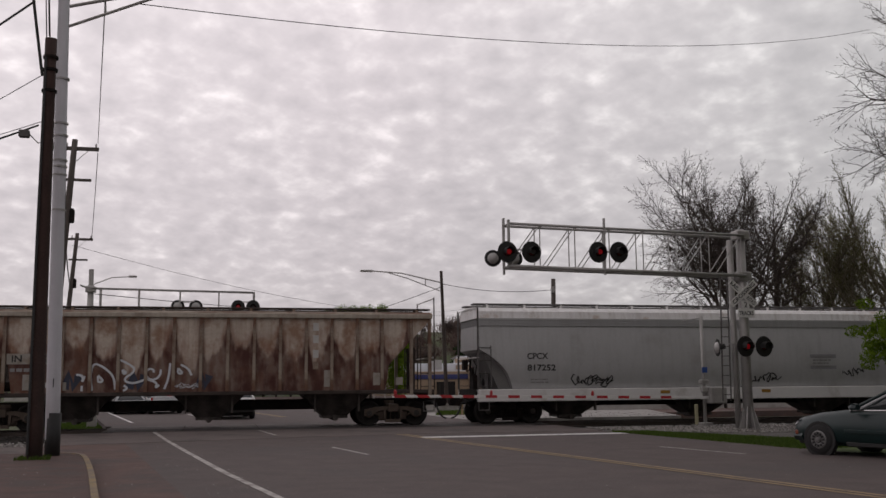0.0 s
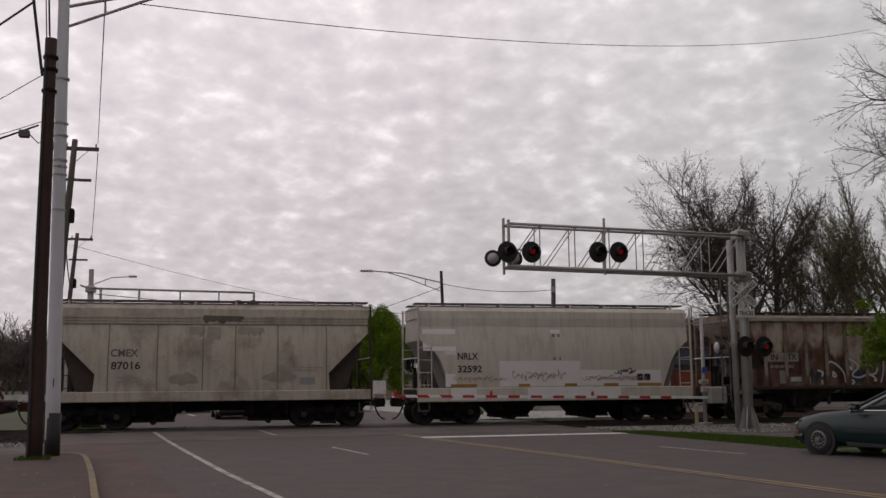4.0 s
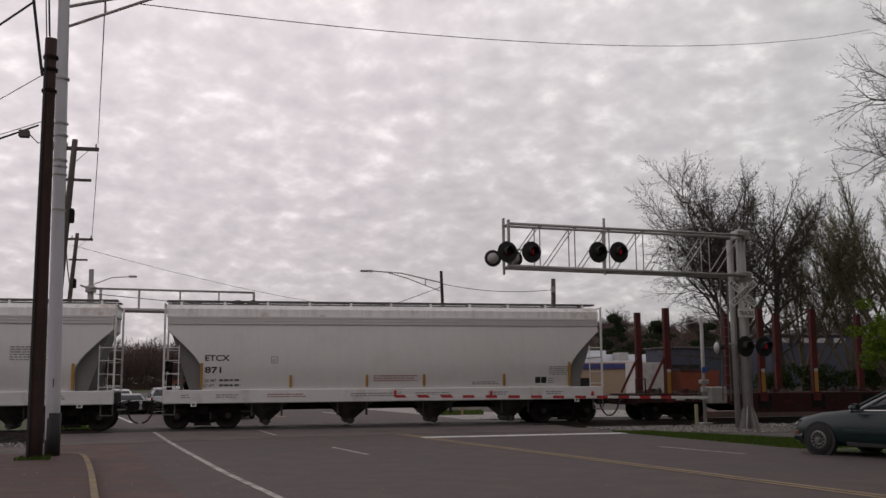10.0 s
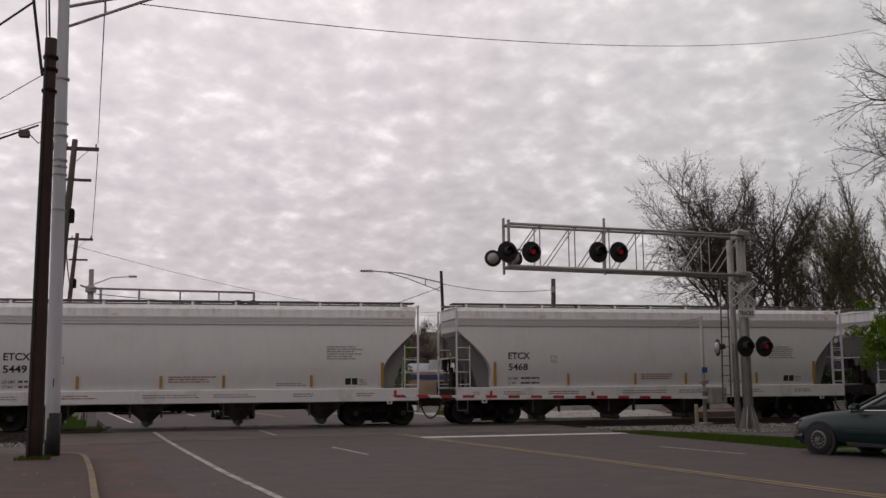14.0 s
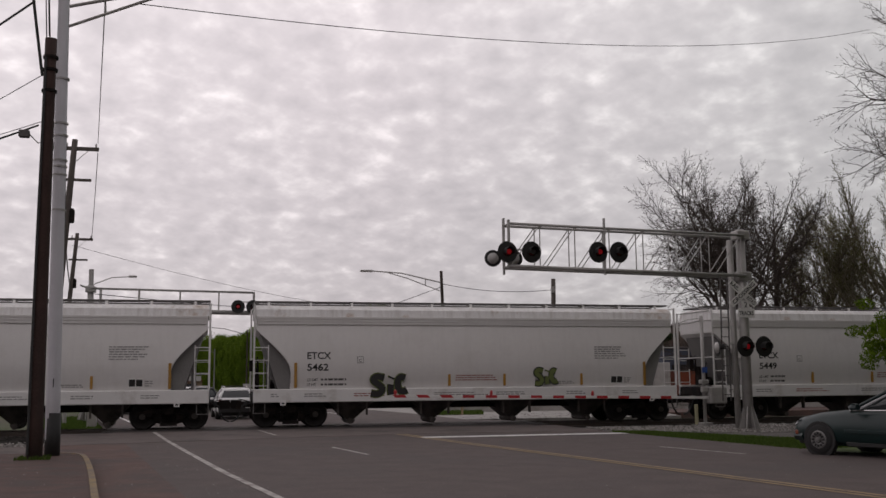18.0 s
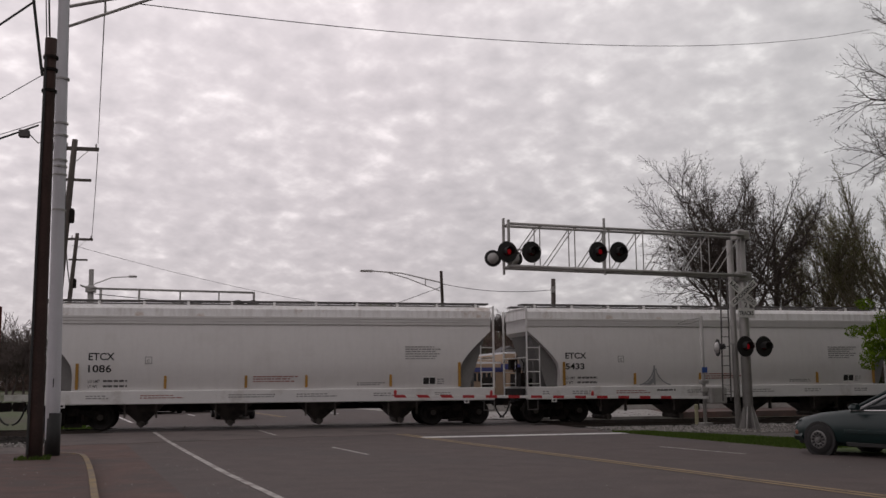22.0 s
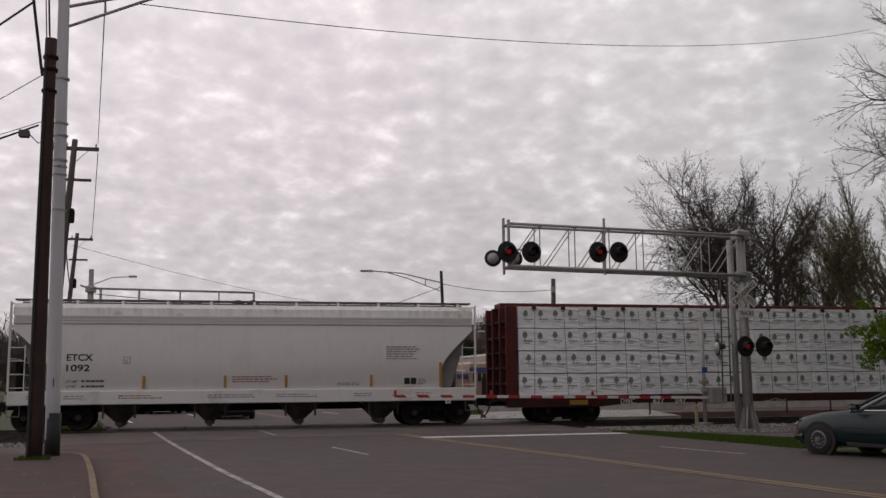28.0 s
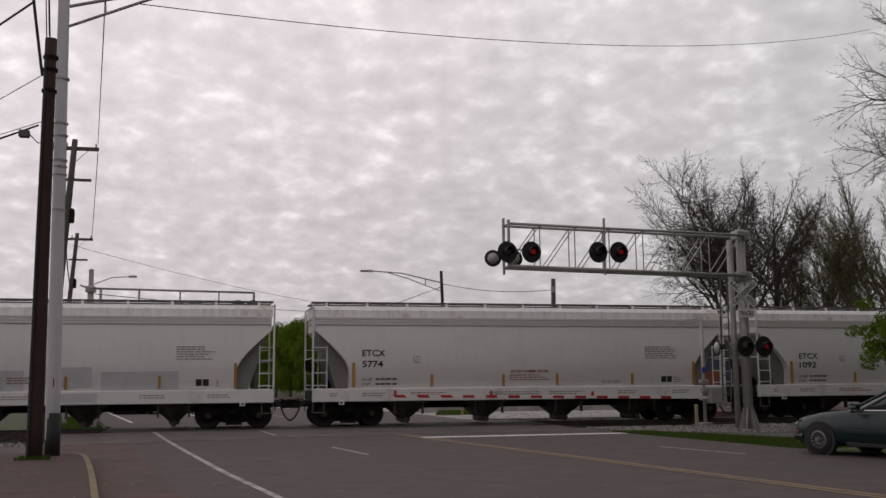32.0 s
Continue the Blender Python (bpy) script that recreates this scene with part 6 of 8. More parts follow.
def build_poles():
    p = thing("utility_pole", pose(*nearer((-3.74, -14.3, 0.1))) @ Matrix.Scale(0.934, 4), "dark creosoted wooden pole on the paved corner", "utility pole", "wooden poles")
    part("shaft", pole_geo(9.45, 0.172, 0.13, 14, (-0.05, 0)), WOOD_POLE, p, smooth=True)
    part("conduit", Geo().tube([(-0.12, -0.2, 0), (-0.13, -0.16, 5), (-0.12, -0.12, 9)], 0.03, 6), WIRE, p)
    part("bracket_lamp", Geo().bbox(-0.8, -0.56, 0.75, 0.9, 7.28, 7.46, 0.02), ALU_DARK, p, "dark grey flood lamp")
    part("lamp_arm", Geo().tube([(-0.6, 0.82, 7.4), (-0.38, 0.9, 7.18), (0, 0, 7.05)], 0.014, 5), GALV, p)
    for z in (8.2, 8.7, 9.0):
        part("cable_clamp", Geo().lathe([(0.17, -0.03), (0.17, 0.03)], 12, pose(-0.04, 0, z)), UNDER, p)
    q = thing("light_pole", pose(*nearer((-3.52, -13.3, 0.0))) @ Matrix.Scale(0.934, 4), "tall pale grey pole with a black painted foot", "light pole")
    part("shaft", pole_geo(13.5, 0.165, 0.125, 16, (-0.22, 0)), PALE_POLE, q, smooth=True)
    part("painted_foot", Geo().tube([(0, 0, -0.2), (0, 0, 0.96)], 0.172, 16), BLACK, q, "black painted foot", smooth=True)
    for z in (5.7, 6.55, 6.75, 6.9, 7.5, 7.8, 8.9):
        part("strap", Geo().lathe([(0.165, -0.02), (0.165, 0.02)], 14, pose(-0.2 * z / 13.5, 0, z)), GALV, q)
    part("arm", Geo().tube([(-0.25, 0.98, 10.55), (1.71, 1.05, 11.46), (3.6, 1.1, 12.2)], 0.04, 8), GALV, q)
    part("arm", Geo().tube([(-0.25, 0.94, 11.07), (0.85, 0.95, 11.38), (2.2, 1.0, 11.72)], 0.045, 8), GALV, q)
    part("arm_tie", Geo().tube([(0.68, 1.04, 11.0), (0.66, 1.0, 11.36)], 0.028, 6), GALV, q)
    part("arm_bracket", Geo().tube([(-0.2, 0.0, 10.55), (-0.25, 0.98, 10.55)], 0.05, 8), GALV, q)
    part("arm_bracket", Geo().tube([(-0.2, 0.0, 11.07), (-0.25, 0.94, 11.07)], 0.05, 8), GALV, q)
    part("notch_mark", Geo().bbox(-0.02, 0.0, -0.19, -0.17, 1.55, 1.75, 0.003), BLACK, q)
    # the row of wooden poles that runs off to the north
    for (x, y, h, le) in ((-8.4, 17.8, 15.1, 0.9), (-12.2, 48.5, 14.4, 1.05)):
        u = thing("utility_pole", pose(x, y, -0.3), "weathered wooden pole with a crossarm", "utility pole", "wooden poles")
        part("shaft", pole_geo(h, 0.24, 0.15, 12, (le, 0)), WOOD_GREY, u, smooth=True)
        part("crossarm", Geo().bbox(le - 1.22, le + 1.25, -0.07, 0.07, h - 0.6, h - 0.4, 0.01), WOOD_GREY, u)
        for dx in (-1.1, -0.4, 1.1):
            part("insulator", Geo().lathe([(0.02, 0), (0.06, 0.05), (0.03, 0.1), (0.06, 0.14), (0.02, 0.22)], 8, pose(le + dx, 0, h - 0.4)), GALV, u)
        part("transformer", Geo().lathe([(0.1, 0), (0.16, 0.05), (0.16, 0.7), (0.08, 0.8)], 12, pose(le * 0.7 + 0.25, 0, h - 4.6)), UNDER, u)
        part("lower_arm", Geo().bbox(le * 0.8 - 0.4, le * 0.8 + 1.1, -0.05, 0.05, h - 2.3, h - 2.15, 0.01), WOOD_GREY, u)
        part("arm_brace", Geo().tube([(le, 0, h - 1.3), (le + 0.7, 0, h - 0.6)], 0.02, 5), GALV, u)
    # street lamps beyond the track
    s = thing("street_lamp", pose(15.3, 26.8, -0.3), "tall brown street lamp with a long trussed arm", "street lamp")
    part("shaft", pole_geo(9.3, 0.14, 0.10, 10, (-0.35, 0)), RUST_DARK, s, smooth=True)
    part("arm", Geo().tube([(-0.3, 0, 8.5), (-3.0, 0.4, 9.15), (-5.0, 0.7, 9.3)], 0.045, 6), GALV, s)
    part("arm", Geo().tube([(-0.3, 0, 7.9), (-2.6, 0.35, 8.8), (-4.0, 0.55, 9.22)], 0.035, 6), GALV, s)
    part("arm_tie", Geo().tube([(-1.4, 0.15, 8.35), (-1.4, 0.15, 8.75)], 0.03, 6), GALV, s)
    part("lamp_head", Geo().bbox(-5.75, -4.9, 0.55, 0.8, 9.22, 9.36, 0.04), GALV, s)
    u = thing("utility_pole", pose(20.85, 21.3, -0.3), "grey wooden pole beyond the track", "utility pole", "wooden poles")
    part("shaft", pole_geo(8.3, 0.18, 0.14, 12, (0.12, 0)), WOOD_GREY, u, smooth=True)
    part("clamp", Geo().bbox(-0.1, 0.1, -0.25, -0.1, 7.4, 7.8, 0.01), GALV, u)
    wire("overhead_wire", [(14.9, 26.4, 8.1), (20.9, 21.2, 7.3)], 0.3, 0.02, "black wire between two poles")
    wire("overhead_wire", [(14.9, 26.4, 7.9), (7.5, 40, 5.6)], 0.1, 0.02, "black wire crossing the road")
    wire("overhead_wire", [(-7.4, 17.8, 9.0), (25, 60, 8.2)], 1.0, 0.012, "thin wire crossing the road")
    wire("overhead_wire", [(-5.8, 13, 6.0), (40, 110, 13)], 1.0, 0.02, "thin wire crossing the road")
    for x, y, h, reach in ((0.25, 55.2, 5.0, -1.4), (2.6, 39.0, 5.9, -2.9)):
        f = thing("street_lamp", pose(x, y, -0.3), "slim grey street lamp beside the far road", "street lamp", "far street lamps")
        part("shaft", pole_geo(h, 0.07, 0.045, 8), POLE_FAR if reach > -2 else RUST_DARK, f)
        part("arm", Geo().tube([(0, 0, h - 0.35), (reach * 0.6, 0, h + 0.1), (reach, 0, h + 0.2)], 0.028, 6), POLE_FAR, f)
        part("lamp_head", Geo().bbox(reach - 0.5, reach, -0.1, 0.1, h + 0.13, h + 0.22, 0.03), POLE_FAR, f)
        if reach < -2:
            part("sign_plate", Geo().bbox(-0.25, 0.25, -0.14, -0.11, 1.2, 1.85, 0.01), OFFWHITE, f, "small white sign")
    f = thing("flag_pole", pose(-1.9, 76.3, -0.3), "thin white pole beside the far road", "pole")
    part("shaft", pole_geo(6.6, 0.06, 0.04, 8), POLE_FAR, f)
    f = thing("sign_board", pose(11.2, 29.5, -0.3), "small white board on two posts", "sign")
    part("board", Geo().bbox(-0.45, 0.45, -0.03, 0.03, 1.1, 2.0, 0.01), OFFWHITE, f)
    for x in (-0.38, 0.38):
        part("post", Geo().box(x - 0.03, x + 0.03, 0.03, 0.08, 0, 2.0), GALV, f)
    # wires in the corner of the sky
    wire("overhead_wire", [nearer((-2.16, -11.77, 11.52)), (39.8, 14.2, 23.3)], 1.08, 0.013, "black service wire high over the road", 24)
    cable = lambda a, b, r, label: wire("overhead_wire", [nearer(a), nearer(b)], 0.03, r, label)
    cable((-9.2, -11.7, 7.6), (-4.37, -13.22, 10.84), 0.026, "thick twisted cable over the corner")
    cable((-4.34, -14.2, 11.3), (-4.07, -13.54, 8.88), 0.034, "thick cable rising over the corner")
    cable((-4.05, -13.6, 11.9), (-3.97, -13.40, 9.91), 0.022, "black cable rising over the corner")
    cable((-4.12, -13.6, 11.9), (-4.02, -13.40, 9.6), 0.014, "black cable rising over the corner")
    cable((-9.0, -15.0, 4.9), (-4.11, -13.53, 8.88), 0.009, "thin wire to the wooden pole")
    cable((-9.0, -15.2, 5.1), (-4.13, -13.37, 7.72), 0.022, "black cable to the wooden pole")
    cable((-9.0, -15.4, 5.3), (-4.02, -13.31, 7.85), 0.009, "thin wire to the wooden pole")
    wire("overhead_wire", [nearer((-2.94, -11.59, 11.63)), (-6.2, 16.78, 14.4)], 0.1, 0.016, "wire along the row of poles")
    wire("overhead_wire", [(-6.3, 17.8, 14.1), (-10.0, 48.5, 13.6)], 0.4, 0.022, "wire along the row of poles")
    wire("overhead_wire", [(-8.5, 17.8, 14.1), (-12.2, 48.5, 13.6)], 0.4, 0.022, "wire along the row of poles")
    wire("overhead_wire", [(-7.8, 17.8, 9.5), nearer((-3.55, -13.2, 8.0))], 0.3, 0.03, "telephone cable along the row of poles")
    wire("overhead_wire", [(-7.8, 17.8, 9.5), (-11.5, 48.5, 9.5)], 0.4, 0.04, "telephone cable along the row of poles")


# ---- crossing signals ----
FLASH = []


def signal_geo_hood():
    g = Geo()
    g.lathe([(0.335, 0.0), (0.345, 0.015), (0.15, 0.02), (0.13, 0.10), (0.05, 0.13)], 24, pose(0, 0, 0, -90))
    # the hood is an open half tube
    vs, fs = [], []
    n = 14
    for y in (0.0, -0.26):
        for r in (0.165, 0.155):
            for k in range(n + 1):
                a = -0.35 + (math.pi + 0.7) * k / n
                rr = r if y == 0.0 else r - 0.005
                vs.append((rr * math.cos(a), y, rr * math.sin(a)))
    m = n + 1
    for k in range(n):
        fs += [(k, k + 1, 2 * m + k + 1, 2 * m + k), (m + k, 3 * m + k, 3 * m + k + 1, m + k + 1), (2 * m + k, 2 * m + k + 1, 3 * m + k + 1, 3 * m + k)]
    return g.add(vs, fs)


def flasher(parent, x, y, z, turn, phase, pale=False, size=1.0):
    """A round signal with a black backing disc, a hood and a red lens that the lamp drum behind it lights in turn."""
    f = part("flasher", shared("flasher", signal_geo_hood, BLACK), None, parent, "black round signal head", at=pose(x, y, z, 0, 0, turn) @ Matrix.Scale(size, 4))
    part("lens", shared("lens", lambda: Geo().lathe([(0.135, 0.0), (0.10, 0.02), (0.03, 0.03)], 18, pose(0, -0.02, 0, 90)), LENS_OFF, True), None, f, "dark red lens")
    if pale:
        # seen from behind: the bright metal back of the lamp housing
        part("housing", shared("housing", lambda: Geo().lathe([(0.23, 0.0), (0.225, 0.03), (0.18, 0.09), (0.10, 0.13), (0.03, 0.14)], 22, pose(0, 0.012, 0, -90)), PALE_LENS, True), None, f, "bright metal lamp housing")
    if not pale:
        if "lamp_disc" not in SHARED:
            g = Geo().lathe([(0.085, -0.008), (0.085, 0.008)], 14, pose(0, 0, 0, 90))
            me = mesh_of("lamp_disc", g, BLACK)
            me.materials.append(LAMP_ON)
            for p in me.polygons:
                p.material_index = 1 if p.normal.y < -0.5 else 0
            SHARED["lamp_disc"] = me
        lamp = part("lamp_disc", SHARED["lamp_disc"], None, f, "red lamp disc that turns", at=pose(0, -0.11, 0))
        FLASH.append((lamp, phase))
    return f


def cantilever(m, reach, height, label, side, diagonals=True, lift=0.0, sink=0.0):
    """A mast with a trussed arm that reaches over the lanes; side is -1 for an arm to the west."""
    c = thing("signal_cantilever", m, label, "railroad signal", "crossing signals")
    part("mast", Geo().tube([(0, 0, -0.3), (0, 0, height)], 0.17, 16, 0.15), GALV, c, smooth=True)
    part("mast_cap", Geo().bbox(-0.24, 0.24, -0.24, 0.24, height - 0.35, height - 0.05, 0.03), GALV, c)
    part("mast_cap", Geo().bbox(-0.24, 0.24, -0.24, 0.24, height - 1.75, height - 1.45, 0.03), GALV, c)
    for k in range(8):
        a = k * math.pi / 4
        part("base_fin", Geo().add([(0.15 * math.cos(a), 0.15 * math.sin(a), 0.75), (0.40 * math.cos(a), 0.40 * math.sin(a), -0.1), (0.15 * math.cos(a), 0.15 * math.sin(a), -0.1),
                                    (0.15 * math.cos(a) - 0.03 * math.sin(a), 0.15 * math.sin(a) + 0.03 * math.cos(a), 0.75), (0.40 * math.cos(a) - 0.03 * math.sin(a), 0.40 * math.sin(a) + 0.03 * math.cos(a), -0.1),
                                    (0.15 * math.cos(a) - 0.03 * math.sin(a), 0.15 * math.sin(a) + 0.03 * math.cos(a), -0.1)], [(0, 1, 2), (3, 5, 4), (0, 3, 4, 1), (1, 4, 5, 2), (2, 5, 3, 0)]), GALV, c)
    zt, zb = height - 0.15 - sink, height - (1.6 if diagonals else 1.2)
    s = side
    for y in (-0.28, 0.28):
        part("top_chord", Geo().tube([(0, y, zt), (s * reach, y, zt + lift)], 0.045 if diagonals else 0.03, 8), GALV, c, smooth=True)
        part("bottom_chord", Geo().tube([(0, y, zb), (s * reach, y, zb + lift)], 0.055 if diagonals else 0.10, 8), GALV, c, smooth=True)
        n = 7 if diagonals else 4
        for i in range(n):
            xa, xb = s * reach * (i + 0.12) / n, s * reach * (i + 0.95) / n
            if not diagonals:
                xa = s * reach * (0.06, 0.29, 0.54, 0.78)[i]
            la, lb = lift * abs(xa) / reach, lift * abs(xb) / reach
            part("truss_upright", Geo().tube([(xa, y, zb + la), (xa, y, zt + la)], 0.02 if diagonals else 0.035, 5), GALV, c)
            if diagonals:
                part("truss_diagonal", Geo().tube([(xa, y, zt + la), (xb, y, zb + lb)], 0.018, 5), GALV, c)
        part("end_upright", Geo().tube([(s * reach, y, zb + lift), (s * reach, y, zt + lift + (0.12 if diagonals else 0))], 0.05, 8), GALV, c)
    for i in range(8):
        x = s * reach * i / 7
        part("cross_tie", Geo().tube([(x, -0.28, zb + lift * i / 7), (x, 0.28, zb + lift * i / 7)], 0.02, 5), GALV, c)
        part("cross_tie", Geo().tube([(x, -0.28, zt + lift * i / 7), (x, 0.28, zt + lift * i / 7)], 0.02, 5), GALV, c)
    return c


def sign_board(parent, name, w, h, m, lines, label, board=None, ink=None):
    b = part(name, Geo().bbox(-w / 2, w / 2, -0.008, 0.008, -h / 2, h / 2, 0.004), board or WHITE, parent, label, at=m)
    for s, x, z, hh, ww in lines:
        part("lettering", text_mesh(s, hh, ink or BLACK, ww, 0.003), None, b, at=pose(x, -0.012, z, 90))
    return b


def build_signals():
    c = cantilever(pose(17.42, -7.7, 0), 8.3, 6.65, "grey steel cantilever with red flashing crossing signals", -1, True, 0.17, 0.08)
    part("lamp_post", Geo().tube([(-8.3, 0.28, 5.0), (-8.3, 0.28, 6.85)], 0.045, 8), GALV, c)
    part("lamp_post", Geo().tube([(-5.05, -0.28, 5.0), (-5.05, -0.28, 6.85)], 0.045, 8), GALV, c)
    for xx, ph in ((-8.38, 0), (-7.58, 1), (-5.32, 0), (-4.6, 1)):
        flasher(c, xx, -0.42, 5.72 + 0.02 * (xx + 5), 8, ph)
    for xa in (-7.98, -4.96):
        part("lamp_crossbar", Geo().tube([(xa - 0.4, -0.32, 5.75), (xa + 0.4, -0.32, 5.75)], 0.03, 6), GALV, c)
    for xx in (-8.62, -7.9):
        flasher(c, xx, 0.45, 5.55, 172, 0, True, 0.8)
    # a pair at eye height on the mast, and one turned away
    for xx, ph in ((-0.22, 0), (0.46, 1)):
        flasher(c, xx, -0.42, 2.68, 8, ph)
    part("lamp_crossbar", Geo().tube([(-0.7, -0.2, 2.78), (0.75, -0.25, 2.78)], 0.03, 6), GALV, c)
    flasher(c, -0.9, 0.2, 2.66, 80, 0, True, 0.85)
    # crossbuck with its plate
    for k, (rot, words) in enumerate(((40, ("RAIL", "ROAD")), (-40, ("CROSSING",)))):
        bar = part("crossbuck_board", Geo().bbox(-0.61, 0.61, -0.008, 0.008, -0.115, 0.115, 0.004), WHITE, c, "white crossbuck board", at=pose(-0.13, -0.24 - 0.03 * k, 4.46, 0, rot if k == 0 else rot, 0))
        if k == 0:
            part("lettering", text_mesh("RAIL", 0.13, BLACK, 0.36, 0.003), None, bar, at=pose(-0.56, -0.012, -0.065, 90))
            part("lettering", text_mesh("ROAD", 0.13, BLACK, 0.36, 0.003), None, bar, at=pose(0.2, -0.012, -0.065, 90))
        else:
            part("lettering", text_mesh("CROSSING", 0.13, BLACK, 1.05, 0.003), None, bar, at=pose(-0.52, -0.012, -0.065, 90))
    sign_board(c, "track_count_sign", 0.62, 0.30, pose(-0.04, -0.24, 3.80), [("TRACKS", -0.26, -0.07, 0.13, 0.52)], "white track count plate")
    sign_board(c, "count_plate", 0.28, 0.26, pose(-0.04, -0.222, 4.08), [("2", -0.055, -0.085, 0.17, 0.11)], "white count plate")
    # second, thinner mast with ladder and junction box
    part("rear_post", Geo().tube([(-0.32, 0.1, 0), (-0.36, 0.1, 6.3)], 0.10, 12), GALV, c, smooth=True)
    lad = part("ladder", Geo().tube([(-0.85, 0.1, 0.9), (-0.75, 0.1, 5.2)], 0.025, 6).tube([(-0.55, 0.1, 0.9), (-0.5, 0.1, 5.2)], 0.025, 6), ALU_DARK, c)
    for k in range(13):
        part("rung", Geo().tube([(-0.84, 0.1, 1.1 + 0.32 * k), (-0.55, 0.1, 1.1 + 0.32 * k)], 0.014, 5), ALU_DARK, lad)
    # gate with striped arm
    gt = thing("crossing_gate", pose(17.3, -4.93, 0), "lowered crossing gate with red and white striped arm", "crossing gate", "crossing signals")
    part("gate_mast", Geo().tube([(0, 0, -0.2), (0, 0, 3.9)], 0.065, 10), GALV, gt, smooth=True)
    part("base_plate", Geo().bbox(-0.2, 0.2, -0.2, 0.2, -0.1, 0.08, 0.02), GALV, gt)
    part("gate_motor", Geo().bbox(0.1, 0.75, -0.3, 0.3, 0.75, 1.35, 0.04), GALV, gt, "grey motor box")
    part("counterweight", Geo().bbox(-0.28, -0.05, -0.4, -0.25, 1.15, 1.35, 0.02), GALV, gt)
    part("wind_arm", Geo().tube([(0, 0, 3.82), (-0.6, -0.1, 3.75), (-1.0, -0.15, 3.6)], 0.014, 5), GALV, gt)
    part("wind_arm", Geo().tube([(0, 0, 3.75), (-0.5, -0.1, 3.62), (-1.0, -0.15, 3.58)], 0.014, 5), GALV, gt)
    part("notice", Geo().bbox(-0.09, 0.12, -0.09, -0.07, 1.85, 2.05, 0.004), SIGN_BLUE, gt, "small blue notice")
    part("mast_clamp", Geo().bbox(-0.15, 0.15, -0.12, 0.12, 1.45, 1.6, 0.02), GALV, gt)
    part("cable_marker", Geo().bbox(-0.23, -0.1, 0.3, 0.36, 0.0, 0.72, 0.01), mat("pale_yellow", (0.5, 0.47, 0.3), 0.7), gt, "pale yellow marker post")
    arm = part("gate_arm", Geo().bbox(-11.45, 0.0, -0.33, -0.29, -0.045, 0.045, 0.006), WHITE, gt, "white arm with red stripes", at=pose(0, 0, 0.97, 0, 0.85, 0))
    n = 13
    for k in range(n):
        xa = -11.45 + 0.80 * k
        sk = 0.09 if k < 3 else 0.0
        part("red_stripe", Geo().prism([(xa + sk, -0.047), (xa + 0.40 + sk, -0.047), (xa + 0.40, 0.047), (xa, 0.047)], -0.336, -0.284), RED, arm)
    for xx in (-11.35, -8.05, -4.4):
        part("arm_lamp", Geo().lathe([(0.05, 0), (0.05, 0.12), (0.02, 0.16)], 10, pose(xx, -0.31, 0.05)), RED, arm, "red arm lamp")
    # the far cantilever, facing the other way
    f = cantilever(pose(-5.95, 14.0, 0), 8.0, 6.5, "grey steel cantilever with signals beyond the track", 1, False, -0.12)
    for k in range(5):
        part("mast_collar", Geo().lathe([(0.26, -0.03), (0.26, 0.03)], 14, pose(0, 0, 1.9 + k * 1.1)), GALV, f)
    part("mast_extension", Geo().tube([(0, 0, 6.4), (0, 0, 7.3)], 0.12, 10), GALV, f)
    part("lamp_arm", Geo().tube([(0, 0, 6.5), (1.0, -0.1, 6.9), (2.0, -0.2, 6.95)], 0.025, 6), GALV, f)
    part("lamp_head", Geo().bbox(1.8, 2.2, -0.3, -0.15, 6.9, 7.0, 0.02), GALV, f)
    part("insulator_arm", Geo().tube([(0, 0, 6.3), (-0.5, -0.1, 6.5)], 0.05, 6), GALV, f)
    for xx in (4.2, 5.1):
        flasher(f, xx, 0.35, 5.5, 180, 0, True)
    for xx, ph in ((7.2, 0), (7.95, 1)):
        flasher(f, xx, -0.45, 5.47, 0, ph)
    for xa in (4.65, 7.6):
        part("lamp_crossbar", Geo().tube([(xa - 0.4, 0, 5.75), (xa + 0.4, 0, 5.75)], 0.03, 6), GALV, f)
    for xx, ph in ((-0.5, 0), (0.55, 1)):
        flasher(f, xx, -0.42, 2.65, 0, ph)
    for rot in (40, -40):
        part("crossbuck_board", Geo().bbox(-0.61, 0.61, -0.008, 0.008, -0.115, 0.115, 0.004), OFFWHITE, f, "white crossbuck board", at=pose(0.1, 0.24, 4.4, 0, rot, 0))
    g2 = thing("crossing_gate", pose(-6.6, 11.5, 0), "raised grey gate mast beyond the track", "crossing gate", "crossing signals")
    part("gate_mast", Geo().tube([(0, 0, -0.2), (0, 0, 4.0)], 0.09, 10), GALV, g2)
    part("gate_motor", Geo().bbox(-0.7, 0.0, -0.3, 0.3, 0.7, 1.3, 0.04), GALV, g2)
    part("arm_root", Geo().bbox(-2.6, 0.0, -0.3, -0.26, 0.85, 1.15, 0.01), OFFWHITE, g2)
    hut = thing("signal_cabinet", pose(-4.9, 7.0, -0.3), "small grey concrete signal cabinet by the track", "cabinet")
    part("body", Geo().bbox(-0.19, 0.19, -0.19, 0.19, -0.1, 1.15, 0.03), CONCRETE, hut)


